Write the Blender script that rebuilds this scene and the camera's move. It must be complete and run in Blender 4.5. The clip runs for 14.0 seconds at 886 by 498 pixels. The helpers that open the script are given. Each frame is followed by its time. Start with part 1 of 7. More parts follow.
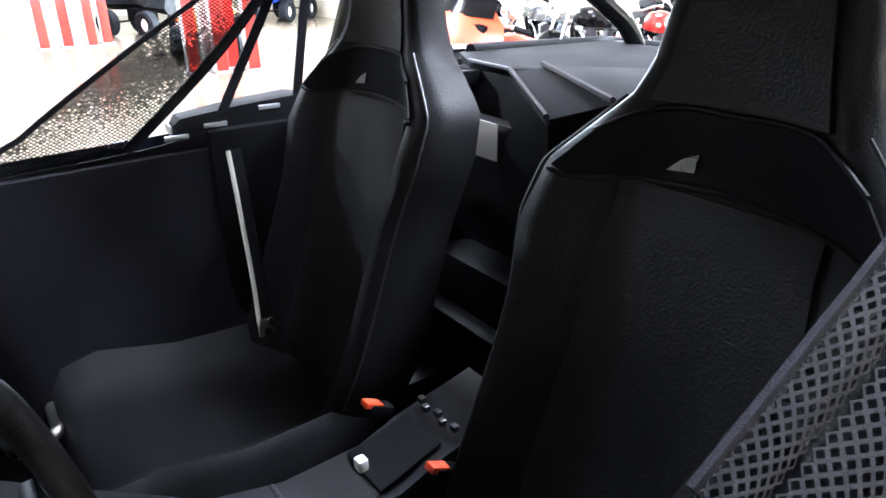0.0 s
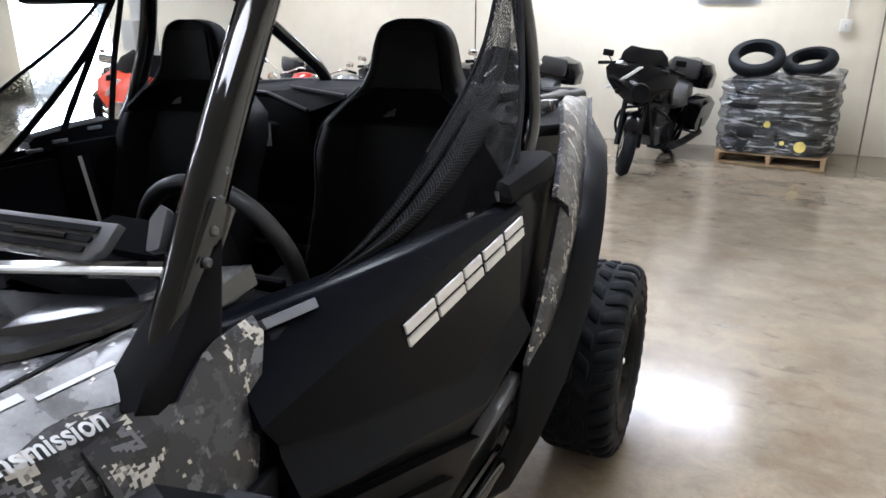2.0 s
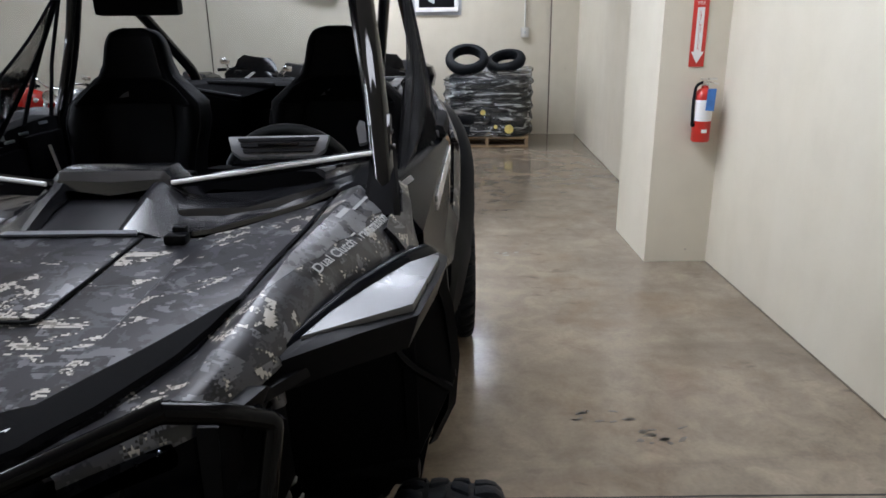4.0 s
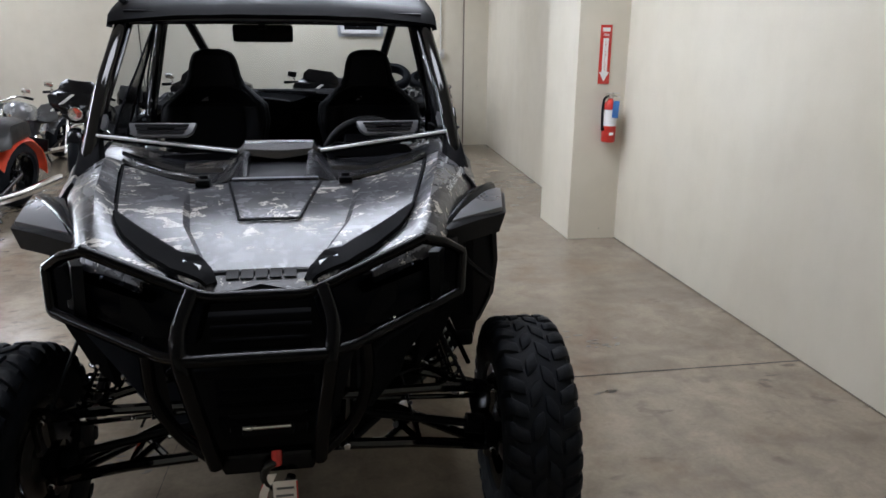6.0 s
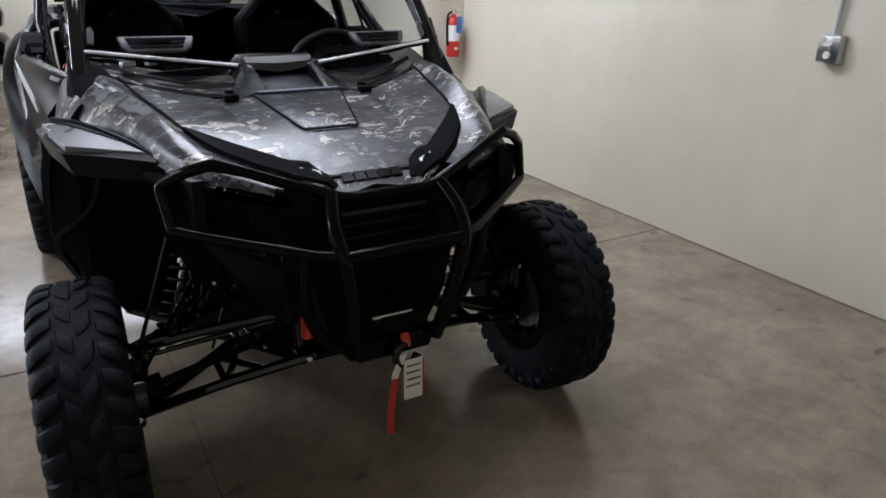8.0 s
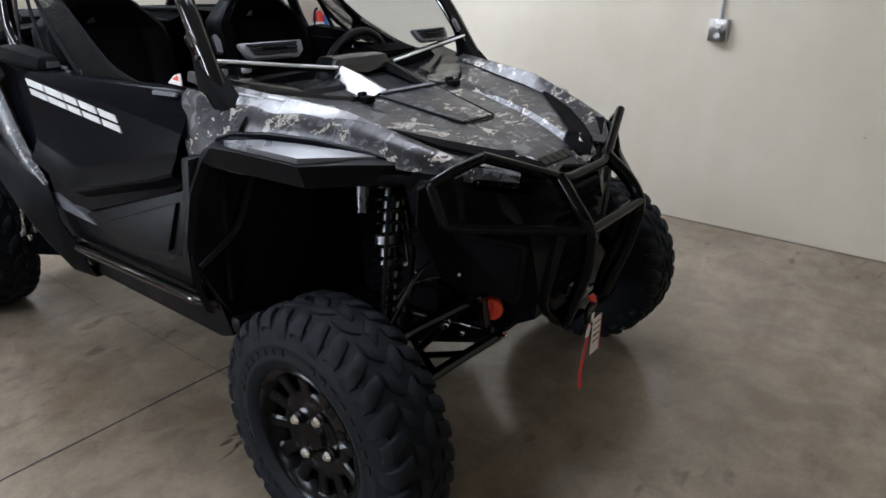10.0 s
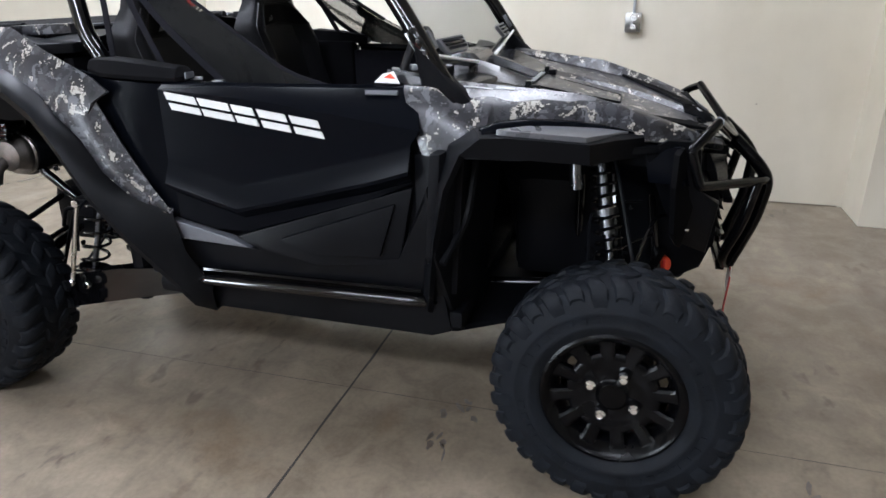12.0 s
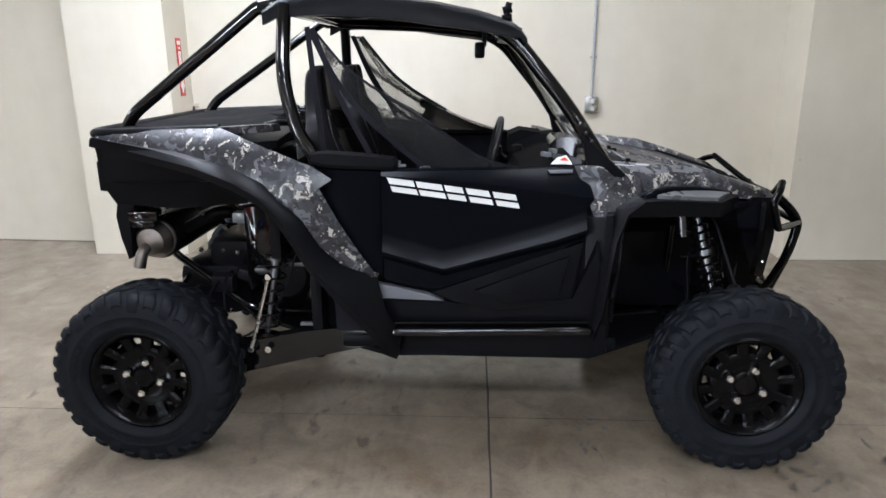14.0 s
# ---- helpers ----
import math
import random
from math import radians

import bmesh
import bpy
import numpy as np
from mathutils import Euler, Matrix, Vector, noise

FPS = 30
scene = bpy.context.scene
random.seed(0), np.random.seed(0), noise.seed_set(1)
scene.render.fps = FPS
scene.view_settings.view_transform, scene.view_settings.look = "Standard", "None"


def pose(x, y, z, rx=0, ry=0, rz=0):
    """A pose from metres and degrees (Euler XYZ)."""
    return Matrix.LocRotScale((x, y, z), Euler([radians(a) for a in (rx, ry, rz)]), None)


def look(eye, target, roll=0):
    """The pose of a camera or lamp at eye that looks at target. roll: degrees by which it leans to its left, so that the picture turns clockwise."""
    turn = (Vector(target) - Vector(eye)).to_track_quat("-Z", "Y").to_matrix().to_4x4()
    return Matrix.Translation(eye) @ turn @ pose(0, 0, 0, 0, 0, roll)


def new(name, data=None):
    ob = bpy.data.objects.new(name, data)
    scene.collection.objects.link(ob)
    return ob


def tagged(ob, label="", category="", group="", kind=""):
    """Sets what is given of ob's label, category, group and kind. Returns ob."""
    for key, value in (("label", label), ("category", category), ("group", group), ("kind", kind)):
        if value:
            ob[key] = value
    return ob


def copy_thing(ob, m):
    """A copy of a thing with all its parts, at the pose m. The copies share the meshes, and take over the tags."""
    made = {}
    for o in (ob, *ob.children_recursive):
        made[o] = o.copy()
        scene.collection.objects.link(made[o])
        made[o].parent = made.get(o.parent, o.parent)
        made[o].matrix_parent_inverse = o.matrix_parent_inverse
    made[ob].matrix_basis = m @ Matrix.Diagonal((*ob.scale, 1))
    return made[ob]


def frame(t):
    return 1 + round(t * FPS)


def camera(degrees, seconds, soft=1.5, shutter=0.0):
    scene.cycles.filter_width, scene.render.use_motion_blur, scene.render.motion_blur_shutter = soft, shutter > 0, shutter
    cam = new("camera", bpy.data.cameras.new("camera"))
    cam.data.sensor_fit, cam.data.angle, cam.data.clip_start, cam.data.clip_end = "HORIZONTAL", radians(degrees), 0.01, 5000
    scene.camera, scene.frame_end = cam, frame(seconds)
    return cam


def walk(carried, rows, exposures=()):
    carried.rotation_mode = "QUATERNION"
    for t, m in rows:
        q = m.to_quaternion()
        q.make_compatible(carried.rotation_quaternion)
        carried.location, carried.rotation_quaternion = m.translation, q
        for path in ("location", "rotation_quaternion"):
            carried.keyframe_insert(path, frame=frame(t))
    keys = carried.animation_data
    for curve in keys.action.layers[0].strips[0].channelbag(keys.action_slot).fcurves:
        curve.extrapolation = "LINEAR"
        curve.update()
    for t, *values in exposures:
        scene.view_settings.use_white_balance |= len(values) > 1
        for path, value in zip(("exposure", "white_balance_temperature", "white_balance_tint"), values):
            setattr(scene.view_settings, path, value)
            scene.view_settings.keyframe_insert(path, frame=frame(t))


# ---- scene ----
import functools

cam = camera(66.23, 14.0, soft=1.6, shutter=0.0)
# seconds, x, y, z, pitch, roll, yaw
PATH = [
    (0.0, -0.779, 0.214, 1.522, -23.44, 0.47, -125.73),
    (0.5, -1.013, 0.377, 1.550, -21.32, 0.03, -136.46),
    (1.0, -1.127, 0.575, 1.548, -20.17, -0.16, -146.21),
    (1.5, -1.176, 0.874, 1.561, -19.36, 0.13, -152.02),
    (2.0, -1.217, 1.134, 1.523, -18.35, 0.02, -155.06),
    (2.5, -1.177, 1.391, 1.521, -16.89, 0.41, -163.02),
    (3.0, -1.041, 1.672, 1.506, -16.40, 0.18, -170.86),
    (3.5, -0.912, 1.878, 1.496, -16.01, 0.45, -176.22),
    (4.0, -0.771, 2.131, 1.505, -17.65, 0.67, -179.88),
    (4.2, -0.711, 2.253, 1.487, -17.65, 0.67, -180.58),
    (4.7, -0.576, 2.526, 1.490, -17.97, 0.66, -183.08),
    (5.2, -0.445, 2.787, 1.505, -17.24, 0.38, -184.96),
    (5.6, -0.331, 2.959, 1.518, -16.51, 0.06, -186.61),
    (6.0, -0.201, 3.080, 1.526, -16.18, -0.26, -188.89),
    (6.5, 0.001, 3.127, 1.519, -17.05, -0.57, -193.31),
    (7.0, 0.223, 3.117, 1.497, -19.03, -0.82, -198.17),
    (7.2, 0.320, 3.098, 1.492, -19.65, -0.86, -201.10),
    (7.6, 0.517, 3.070, 1.483, -20.99, -0.98, -205.56),
    (8.1, 0.792, 3.000, 1.488, -22.21, -1.01, -211.18),
    (8.6, 1.078, 2.886, 1.499, -22.92, -0.96, -216.88),
    (9.1, 1.354, 2.719, 1.506, -23.12, -0.86, -222.69),
    (9.5, 1.551, 2.543, 1.503, -22.88, -0.78, -227.45),
    (10.0, 1.799, 2.314, 1.489, -22.17, -0.74, -232.63),
    (10.5, 2.010, 2.052, 1.480, -21.86, -0.60, -239.47),
    (11.0, 2.211, 1.791, 1.450, -21.83, -0.40, -245.55),
    (11.5, 2.361, 1.493, 1.424, -21.00, -0.16, -249.82),
    (12.0, 2.527, 1.159, 1.434, -21.22, 0.14, -254.10),
    (12.5, 2.723, 0.850, 1.440, -21.04, 0.23, -258.59),
    (13.0, 2.847, 0.555, 1.455, -18.61, 0.44, -261.97),
    (13.5, 3.024, 0.323, 1.502, -17.08, 0.56, -264.63),
    (14.0, 3.230, 0.146, 1.553, -15.53, 0.35, -267.10),
]
EXPOSURES = [(0.0, 2.48, 5860, 11.2), (0.8, 1.90, 5900, 11.2), (1.3, 1.22, 6010, 11.2), (1.8, 0.78, 6070, 11.2), (2.5, 0.32, 6120, 11.2), (3.2, -0.02, 6140, 11.2), (4.2, -0.18, 6130, 11.2), (6.5, -0.24, 6110, 11.2), (7.2, -0.24, 6110, 11.2), (9.5, -0.05, 6080, 11.2), (11.0, 0.14, 6070, 11.2), (12.5, 0.38, 6070, 11.2), (14.0, 0.24, 6070, 11.2)]
walk(cam, [(t, pose(x, y, z, 90 + p, r, w)) for t, x, y, z, p, r, w in PATH], EXPOSURES)

# ---- world and light ----
world = bpy.data.worlds.new("world")
scene.world = world
world.use_nodes = True
wn = world.node_tree
sky = wn.nodes.new("ShaderNodeTexSky")
sky.sky_type = "NISHITA"
sky.sun_disc = False
sky.sun_elevation = radians(40)
sky.sun_rotation = radians(90)
wn.links.new(sky.outputs[0], wn.nodes["Background"].inputs[0])
wn.nodes["Background"].inputs[1].default_value = 0.12

CEIL = 3.45
# x, y, length along x, length along y, share of the lamp power
# all unseen: the first three follow reflections, the others are added to balance brightness
LAMPS = [(0.30, -7.4, 3.4, 0.5, 1.15), (-0.1, -1.75, 2.2, 0.5, 0.95), (-0.1, -0.35, 2.0, 0.5, 0.50), (0.0, 1.0, 2.0, 0.5, 0.2), (4.6, -6.9, 0.55, 1.2, 0.5), (4.2, -0.2, 0.5, 2.6, 1.35), (9.6, -6.0, 0.55, 1.2, 1.0), (9.6, -1.0, 0.55, 1.2, 1.2), (14.5, -4.0, 0.55, 1.2, 1.0), (7.4, 2.6, 0.55, 1.2, 0.6)]
LAMP_POWER = 100.0


def area_lamp(name, m, sx, sy, watts, colour):
    data = bpy.data.lights.new(name, "AREA")
    data.shape, data.size, data.size_y, data.energy, data.color = "RECTANGLE", sx, sy, watts, colour
    ob = new(name, data)
    ob.matrix_world = m
    return ob


for lx, ly, lw, ll, share in LAMPS:
    area_lamp("lamp_light", pose(lx, ly, CEIL - 0.16), lw - 0.06, ll - 0.06, LAMP_POWER * share, (0.868, 0.915, 1.0))
# daylight through the open roller door in the back wall, far off on the vehicle's right
area_lamp("door_daylight", look((11.6, -8.5, 1.45), (9.0, 0.0, 0.3)), 2.8, 2.6, 620.0, (0.86, 0.94, 1.0))


# ---- materials ----
def nodes_of(mat):
    mat.use_nodes = True
    t = mat.node_tree
    return t, t.nodes["Principled BSDF"]


def ramp(t, fac, stops):
    r = t.nodes.new("ShaderNodeValToRGB")
    els = r.color_ramp.elements
    while len(els) < len(stops):
        els.new(0.5)
    for e, (p, c) in zip(els, stops):
        e.position = p
        e.color = (*c, 1.0) if isinstance(c, tuple) else (c, c, c, 1.0)
    t.links.new(fac, r.inputs[0])
    return r.outputs[0]


def tex(t, kind, scale, detail=3.0, rough=0.55, distort=0.0, stretch=None, space="Object"):
    co = t.nodes.new("ShaderNodeTexCoord").outputs[space]
    if stretch:
        mp = t.nodes.new("ShaderNodeMapping")
        mp.inputs["Scale"].default_value = stretch
        t.links.new(co, mp.inputs[0])
        co = mp.outputs[0]
    if kind == "noise":
        n = t.nodes.new("ShaderNodeTexNoise")
        n.inputs["Detail"].default_value, n.inputs["Roughness"].default_value = detail, rough
        n.inputs["Distortion"].default_value = distort
    else:
        n = t.nodes.new("ShaderNodeTexVoronoi")
        if kind == "edge":
            n.feature = "DISTANCE_TO_EDGE"
    n.inputs["Scale"].default_value = scale
    t.links.new(co, n.inputs["Vector"])
    return n.outputs[0]


def mixc(t, fac, a, b, mode="MIX"):
    m = t.nodes.new("ShaderNodeMix")
    m.data_type, m.blend_type = "RGBA", mode
    for sock, v in ((m.inputs[0], fac), (m.inputs[6], a), (m.inputs[7], b)):
        if isinstance(v, (int, float)):
            sock.default_value = v
        elif isinstance(v, tuple):
            sock.default_value = (*v, 1.0)
        else:
            t.links.new(v, sock)
    return m.outputs[2]


def bump(t, bsdf, height, strength, dist=0.01):
    b = t.nodes.new("ShaderNodeBump")
    b.inputs["Strength"].default_value, b.inputs["Distance"].default_value = strength, dist
    t.links.new(height, b.inputs["Height"])
    t.links.new(b.outputs[0], bsdf.inputs["Normal"])


def surface(name, colour, rough=0.5, metal=0.0, vary=0.25, scale=6.0, grain=0.0, grain_scale=300.0, coat=0.0, spec=0.5, rough_vary=0.12):
    """A painted, moulded or metal surface with two scales of variation."""
    mat = bpy.data.materials.new(name)
    t, b = nodes_of(mat)
    big, small = tex(t, "noise", scale, 4.0), tex(t, "noise", scale * 9, 3.0)
    lo, hi = tuple(c * (1 - vary) for c in colour), tuple(min(1, c * (1 + vary)) for c in colour)
    c1 = ramp(t, big, [(0.3, lo), (0.7, hi)])
    c2 = ramp(t, small, [(0.3, 1 - vary * 0.5), (0.7, 1.0)])
    t.links.new(mixc(t, 1.0, c1, c2, "MULTIPLY"), b.inputs["Base Color"])
    t.links.new(ramp(t, big, [(0.25, max(0.03, rough - rough_vary)), (0.75, min(1, rough + rough_vary))]), b.inputs["Roughness"])
    b.inputs["Metallic"].default_value = metal
    b.inputs["Coat Weight"].default_value = coat
    b.inputs["Coat Roughness"].default_value = 0.12
    b.inputs["Specular IOR Level"].default_value = spec
    if grain:
        bump(t, b, tex(t, "noise", grain_scale, 2.0), grain, 0.002)
    return mat


def wall_paint(name, colour):
    mat = bpy.data.materials.new(name)
    t, b = nodes_of(mat)
    big, mid, streak = tex(t, "noise", 0.7, 5.0), tex(t, "noise", 5.0, 5.0), tex(t, "noise", 3.0, 4.0, stretch=(2, 2, 0.35))
    c = ramp(t, big, [(0.3, tuple(v * k for v, k in zip(colour, (0.92, 0.905, 0.87)))), (0.7, colour)])
    c = mixc(t, 1.0, c, ramp(t, mid, [(0.25, 0.95), (0.6, 1.0)]), "MULTIPLY")
    c = mixc(t, 1.0, c, ramp(t, streak, [(0.3, (0.975, 0.97, 0.955)), (0.6, (1.0, 1.0, 1.0))]), "MULTIPLY")
    spot = tex(t, "voronoi", 2.3)
    c = mixc(t, ramp(t, spot, [(0.012, 0.55), (0.02, 0.0)]), c, (0.25, 0.22, 0.18))
    t.links.new(c, b.inputs["Base Color"])
    b.inputs["Roughness"].default_value = 0.6
    bump(t, b, tex(t, "noise", 90.0, 4.0), 0.12, 0.004)
    return mat


def concrete(name):
    """Sealed concrete: cloudy brown-grey, faint trowel streaks, clusters of small dark tyre smudges."""
    mat = bpy.data.materials.new(name)
    t, b = nodes_of(mat)
    big, mid, fine = tex(t, "noise", 0.5, 5.0, 0.6), tex(t, "noise", 2.4, 5.0, 0.6, 0.3), tex(t, "noise", 60.0, 3.0)
    c = ramp(t, big, [(0.3, (0.225, 0.182, 0.132)), (0.7, (0.325, 0.272, 0.208))])
    c = mixc(t, 1.0, c, ramp(t, mid, [(0.3, 0.72), (0.7, 1.04)]), "MULTIPLY")
    c = mixc(t, 1.0, c, ramp(t, tex(t, "noise", 6.5, 6.0, 0.65, 0.6), [(0.36, 0.80), (0.60, 1.03)]), "MULTIPLY")
    c = mixc(t, ramp(t, tex(t, "noise", 1.7, 5.0, 0.62, 0.4), [(0.54, 0.0), (0.74, 0.55)]), c, (0.150, 0.098, 0.055))
    c = mixc(t, 1.0, c, ramp(t, fine, [(0.3, 0.90), (0.6, 1.0)]), "MULTIPLY")
    streak = tex(t, "noise", 1.3, 4.0, 0.6, 0.5, (0.4, 2.2, 1.0))
    c = mixc(t, ramp(t, streak, [(0.54, 0.0), (0.72, 0.5)]), c, (0.105, 0.088, 0.070))
    smudge = tex(t, "noise", 7.0, 3.0, 0.5, 0.3, (0.8, 1.6, 1.0))
    gate = tex(t, "noise", 0.9, 2.0, 0.5)
    f = mixc(t, 1.0, ramp(t, smudge, [(0.60, 0.0), (0.70, 0.55)]), ramp(t, gate, [(0.47, 0.0), (0.57, 1.0)]), "MULTIPLY")
    c = mixc(t, f, c, (0.060, 0.052, 0.044))
    t.links.new(c, b.inputs["Base Color"])
    t.links.new(ramp(t, big, [(0.3, 0.13), (0.7, 0.22)]), b.inputs["Roughness"])
    b.inputs["Specular IOR Level"].default_value = 0.5
    return mat


def camo(name):
    """Dark camouflage film: stepped grey patches, beige flecks with dark outlines, under a satin coat."""
    mat = bpy.data.materials.new(name)
    t, b = nodes_of(mat)
    co = t.nodes.new("ShaderNodeTexCoord").outputs["Object"]
    snap = t.nodes.new("ShaderNodeVectorMath")
    snap.operation = "SNAP"
    snap.inputs[1].default_value = (0.0042, 0.0042, 0.0042)
    t.links.new(co, snap.inputs[0])

    def patch(scale, detail, rough, distort, stretch, shift):
        mp = t.nodes.new("ShaderNodeMapping")
        mp.inputs["Scale"].default_value, mp.inputs["Location"].default_value = stretch, (shift, shift * 0.7, 0)
        t.links.new(snap.outputs[0], mp.inputs[0])
        n = t.nodes.new("ShaderNodeTexNoise")
        for k, v in (("Scale", scale), ("Detail", detail), ("Roughness", rough), ("Distortion", distort)):
            n.inputs[k].default_value = v
        t.links.new(mp.outputs[0], n.inputs["Vector"])
        return n.outputs[0]
    c = ramp(t, patch(16.0, 3.0, 0.55, 0.6, (0.8, 1, 1), 0.0), [(0.42, (0.005, 0.005, 0.0065)), (0.43, (0.014, 0.014, 0.0175))])
    n1 = patch(19.0, 4.0, 0.6, 0.8, (0.75, 1.0, 1.0), 3.1)
    c = mixc(t, ramp(t, n1, [(0.53, 0.0), (0.54, 1.0)]), c, (0.033, 0.034, 0.040))
    n2 = patch(22.0, 2.0, 0.6, 0.8, (0.7, 1.0, 1.1), 7.7)
    c = mixc(t, ramp(t, n2, [(0.58, 0.0), (0.59, 1.0)]), c, (0.092, 0.094, 0.103))
    n3 = patch(12.5, 5.0, 0.68, 0.9, (0.62, 1.2, 1.0), 12.3)
    c = mixc(t, ramp(t, n3, [(0.558, 0.0), (0.563, 1.0)]), c, (0.012, 0.012, 0.012))
    c = mixc(t, ramp(t, n3, [(0.584, 0.0), (0.589, 1.0)]), c, (0.37, 0.348, 0.312))
    c = mixc(t, ramp(t, n3, [(0.640, 0.0), (0.65, 0.85)]), c, (0.10, 0.092, 0.080))
    t.links.new(c, b.inputs["Base Color"])
    t.links.new(ramp(t, tex(t, "noise", 5.0, 4.0), [(0.3, 0.35), (0.7, 0.42)]), b.inputs["Roughness"])
    b.inputs["Specular IOR Level"].default_value = 0.25
    b.inputs["Coat Weight"].default_value = 0.5
    b.inputs["Coat Roughness"].default_value = 0.27
    bump(t, b, tex(t, "noise", 160.0, 2.0), 0.03, 0.002)
    return mat


def glass(name, tint=(0.93, 0.95, 0.95), rough=0.04):
    mat = bpy.data.materials.new(name)
    t, b = nodes_of(mat)
    t.nodes.remove(b)
    out = t.nodes["Material Output"]
    tr, gl, mx, lw = (t.nodes.new("ShaderNode" + k) for k in ("BsdfTransparent", "BsdfGlossy", "MixShader", "LayerWeight"))
    tr.inputs[0].default_value = (*tint, 1.0)
    gl.inputs["Roughness"].default_value = rough
    lw.inputs[0].default_value = 0.5
    t.links.new(ramp(t, lw.outputs["Facing"], [(0.0, 0.0), (0.6, 0.0), (0.85, 0.05), (1.0, 0.25)]), mx.inputs[0])
    t.links.new(tr.outputs[0], mx.inputs[1])
    t.links.new(gl.outputs[0], mx.inputs[2])
    t.links.new(mx.outputs[0], out.inputs[0])
    return mat


def glow(name, colour, strength):
    mat = bpy.data.materials.new(name)
    t, b = nodes_of(mat)
    b.inputs["Base Color"].default_value = (*colour, 1.0)
    b.inputs["Emission Color"].default_value = (*colour, 1.0)
    b.inputs["Emission Strength"].default_value = strength
    return mat


WALL = wall_paint("cream_wall_paint", (0.632, 0.590, 0.494))
FLOOR = concrete("sealed_concrete")
CEILING = surface("ceiling_paint", (0.72, 0.71, 0.68), 0.8, vary=0.06, scale=1.0)
JOINT = surface("floor_joint", (0.030, 0.026, 0.022), 0.9)
CAMO = camo("camouflage_film")
PLASTIC = surface("black_moulded_plastic", (0.0042, 0.0045, 0.0056), 0.40, grain=0.06, grain_scale=420.0, vary=0.15, spec=0.09)
SATIN = surface("satin_black_panel", (0.0026, 0.0032, 0.0050), 0.24, vary=0.06, spec=0.052, rough_vary=0.02)
GLOSSPL = surface("gloss_moulded_plastic", (0.012, 0.0122, 0.0145), 0.20, vary=0.1, spec=0.8, rough_vary=0.03)
CONSOLE = surface("console_plastic", (0.009, 0.009, 0.011), 0.4, vary=0.15, spec=0.3)
GREYPL = surface("dark_grey_plastic", (0.13, 0.135, 0.15), 0.34, vary=0.12, grain=0.15, spec=0.45)
BUMPER = surface("satin_black_bumper", (0.0016, 0.0016, 0.002), 0.12, vary=0.15, spec=0.14, rough_vary=0.02)
TUBE = surface("powder_coated_tube", (0.0025, 0.0025, 0.003), 0.06, vary=0.15, spec=0.5, rough_vary=0.02)
RUBBER = surface("tyre_rubber", (0.0065, 0.0080, 0.0108), 0.62, grain=0.5, grain_scale=220.0, vary=0.3, scale=14.0, spec=0.14)
RIM = surface("black_rim", (0.0016, 0.0016, 0.002), 0.22, spec=0.12)
VENT = surface("smoked_vent_plastic", (0.085, 0.087, 0.095), 0.3, vary=0.1, spec=0.5)
SHOCKST = surface("dark_shock_steel", (0.10, 0.10, 0.105), 0.30, metal=1.0, vary=0.2)
STEEL = surface("brushed_steel", (0.62, 0.61, 0.58), 0.28, metal=1.0, vary=0.12)
FLAREIN = surface("smooth_flare_plastic", (0.085, 0.087, 0.096), 0.30, vary=0.12, spec=0.7)
INLAY = surface("black_inlay_plastic", (0.003, 0.003, 0.0035), 0.75, vary=0.1, spec=0.04)
DULLSTEEL = surface("heat_stained_steel", (0.27, 0.245, 0.225), 0.42, metal=1.0, vary=0.3, scale=18.0)
CHROME = surface("chrome", (0.85, 0.85, 0.86), 0.08, metal=1.0, vary=0.04)
SEATFAB = surface("black_seat_vinyl", (0.006, 0.006, 0.007), 0.55, vary=0.2, spec=0.10, grain=0.35, grain_scale=320.0)
SEATINS = surface("charcoal_seat_insert", (0.009, 0.009, 0.0105), 0.55, vary=0.2, spec=0.16, grain=0.45, grain_scale=260.0)
PIPING = surface("grey_seat_piping", (0.020, 0.020, 0.023), 0.45, spec=0.2)
FABRIC = surface("black_net_fabric", (0.012, 0.012, 0.016), 0.8, grain=0.6, grain_scale=700.0, spec=0.1)
BRIGHT = surface("bright_trim_strip", (0.82, 0.83, 0.85), 0.25, vary=0.05)
STAIN = surface("tyre_smudge", (0.085, 0.070, 0.055), 0.35, vary=0.3, scale=30.0)
WALL_LINE = surface("dark_wall_line", (0.16, 0.13, 0.10), 0.9)
WHITE = surface("white_decal", (0.78, 0.78, 0.77), 0.4, vary=0.04)
SILVER = surface("silver_sheen_and_print", (0.105, 0.107, 0.115), 0.30, vary=0.6, scale=22.0, spec=0.8)
WEBBING = surface("grey_black_webbing", (0.0045, 0.0045, 0.0058), 0.7, grain=0.5, grain_scale=500.0, spec=0.15)
YOKE = surface("matt_black_lining", (0.004, 0.004, 0.005), 0.8, spec=0.08)
RED = surface("red_paint", (0.55, 0.03, 0.02), 0.35, vary=0.12, coat=0.2)
REDFLAG = surface("red_webbing", (0.50, 0.03, 0.03), 0.7, vary=0.2)
ORANGE = surface("orange_plastic", (0.70, 0.07, 0.025), 0.4, vary=0.1)
BLUE = surface("blue_plastic", (0.02, 0.06, 0.45), 0.3, vary=0.1, coat=0.3)
PAPER = surface("white_paper_tag", (0.80, 0.76, 0.72), 0.8, vary=0.05)
WOOD = surface("raw_pallet_wood", (0.42, 0.29, 0.17), 0.8, vary=0.3, scale=9.0, grain=0.5, grain_scale=120.0)
GALV = surface("galvanised_box", (0.42, 0.44, 0.46), 0.45, metal=0.6, vary=0.12)
PVC = surface("grey_conduit", (0.55, 0.54, 0.51), 0.5, vary=0.06)
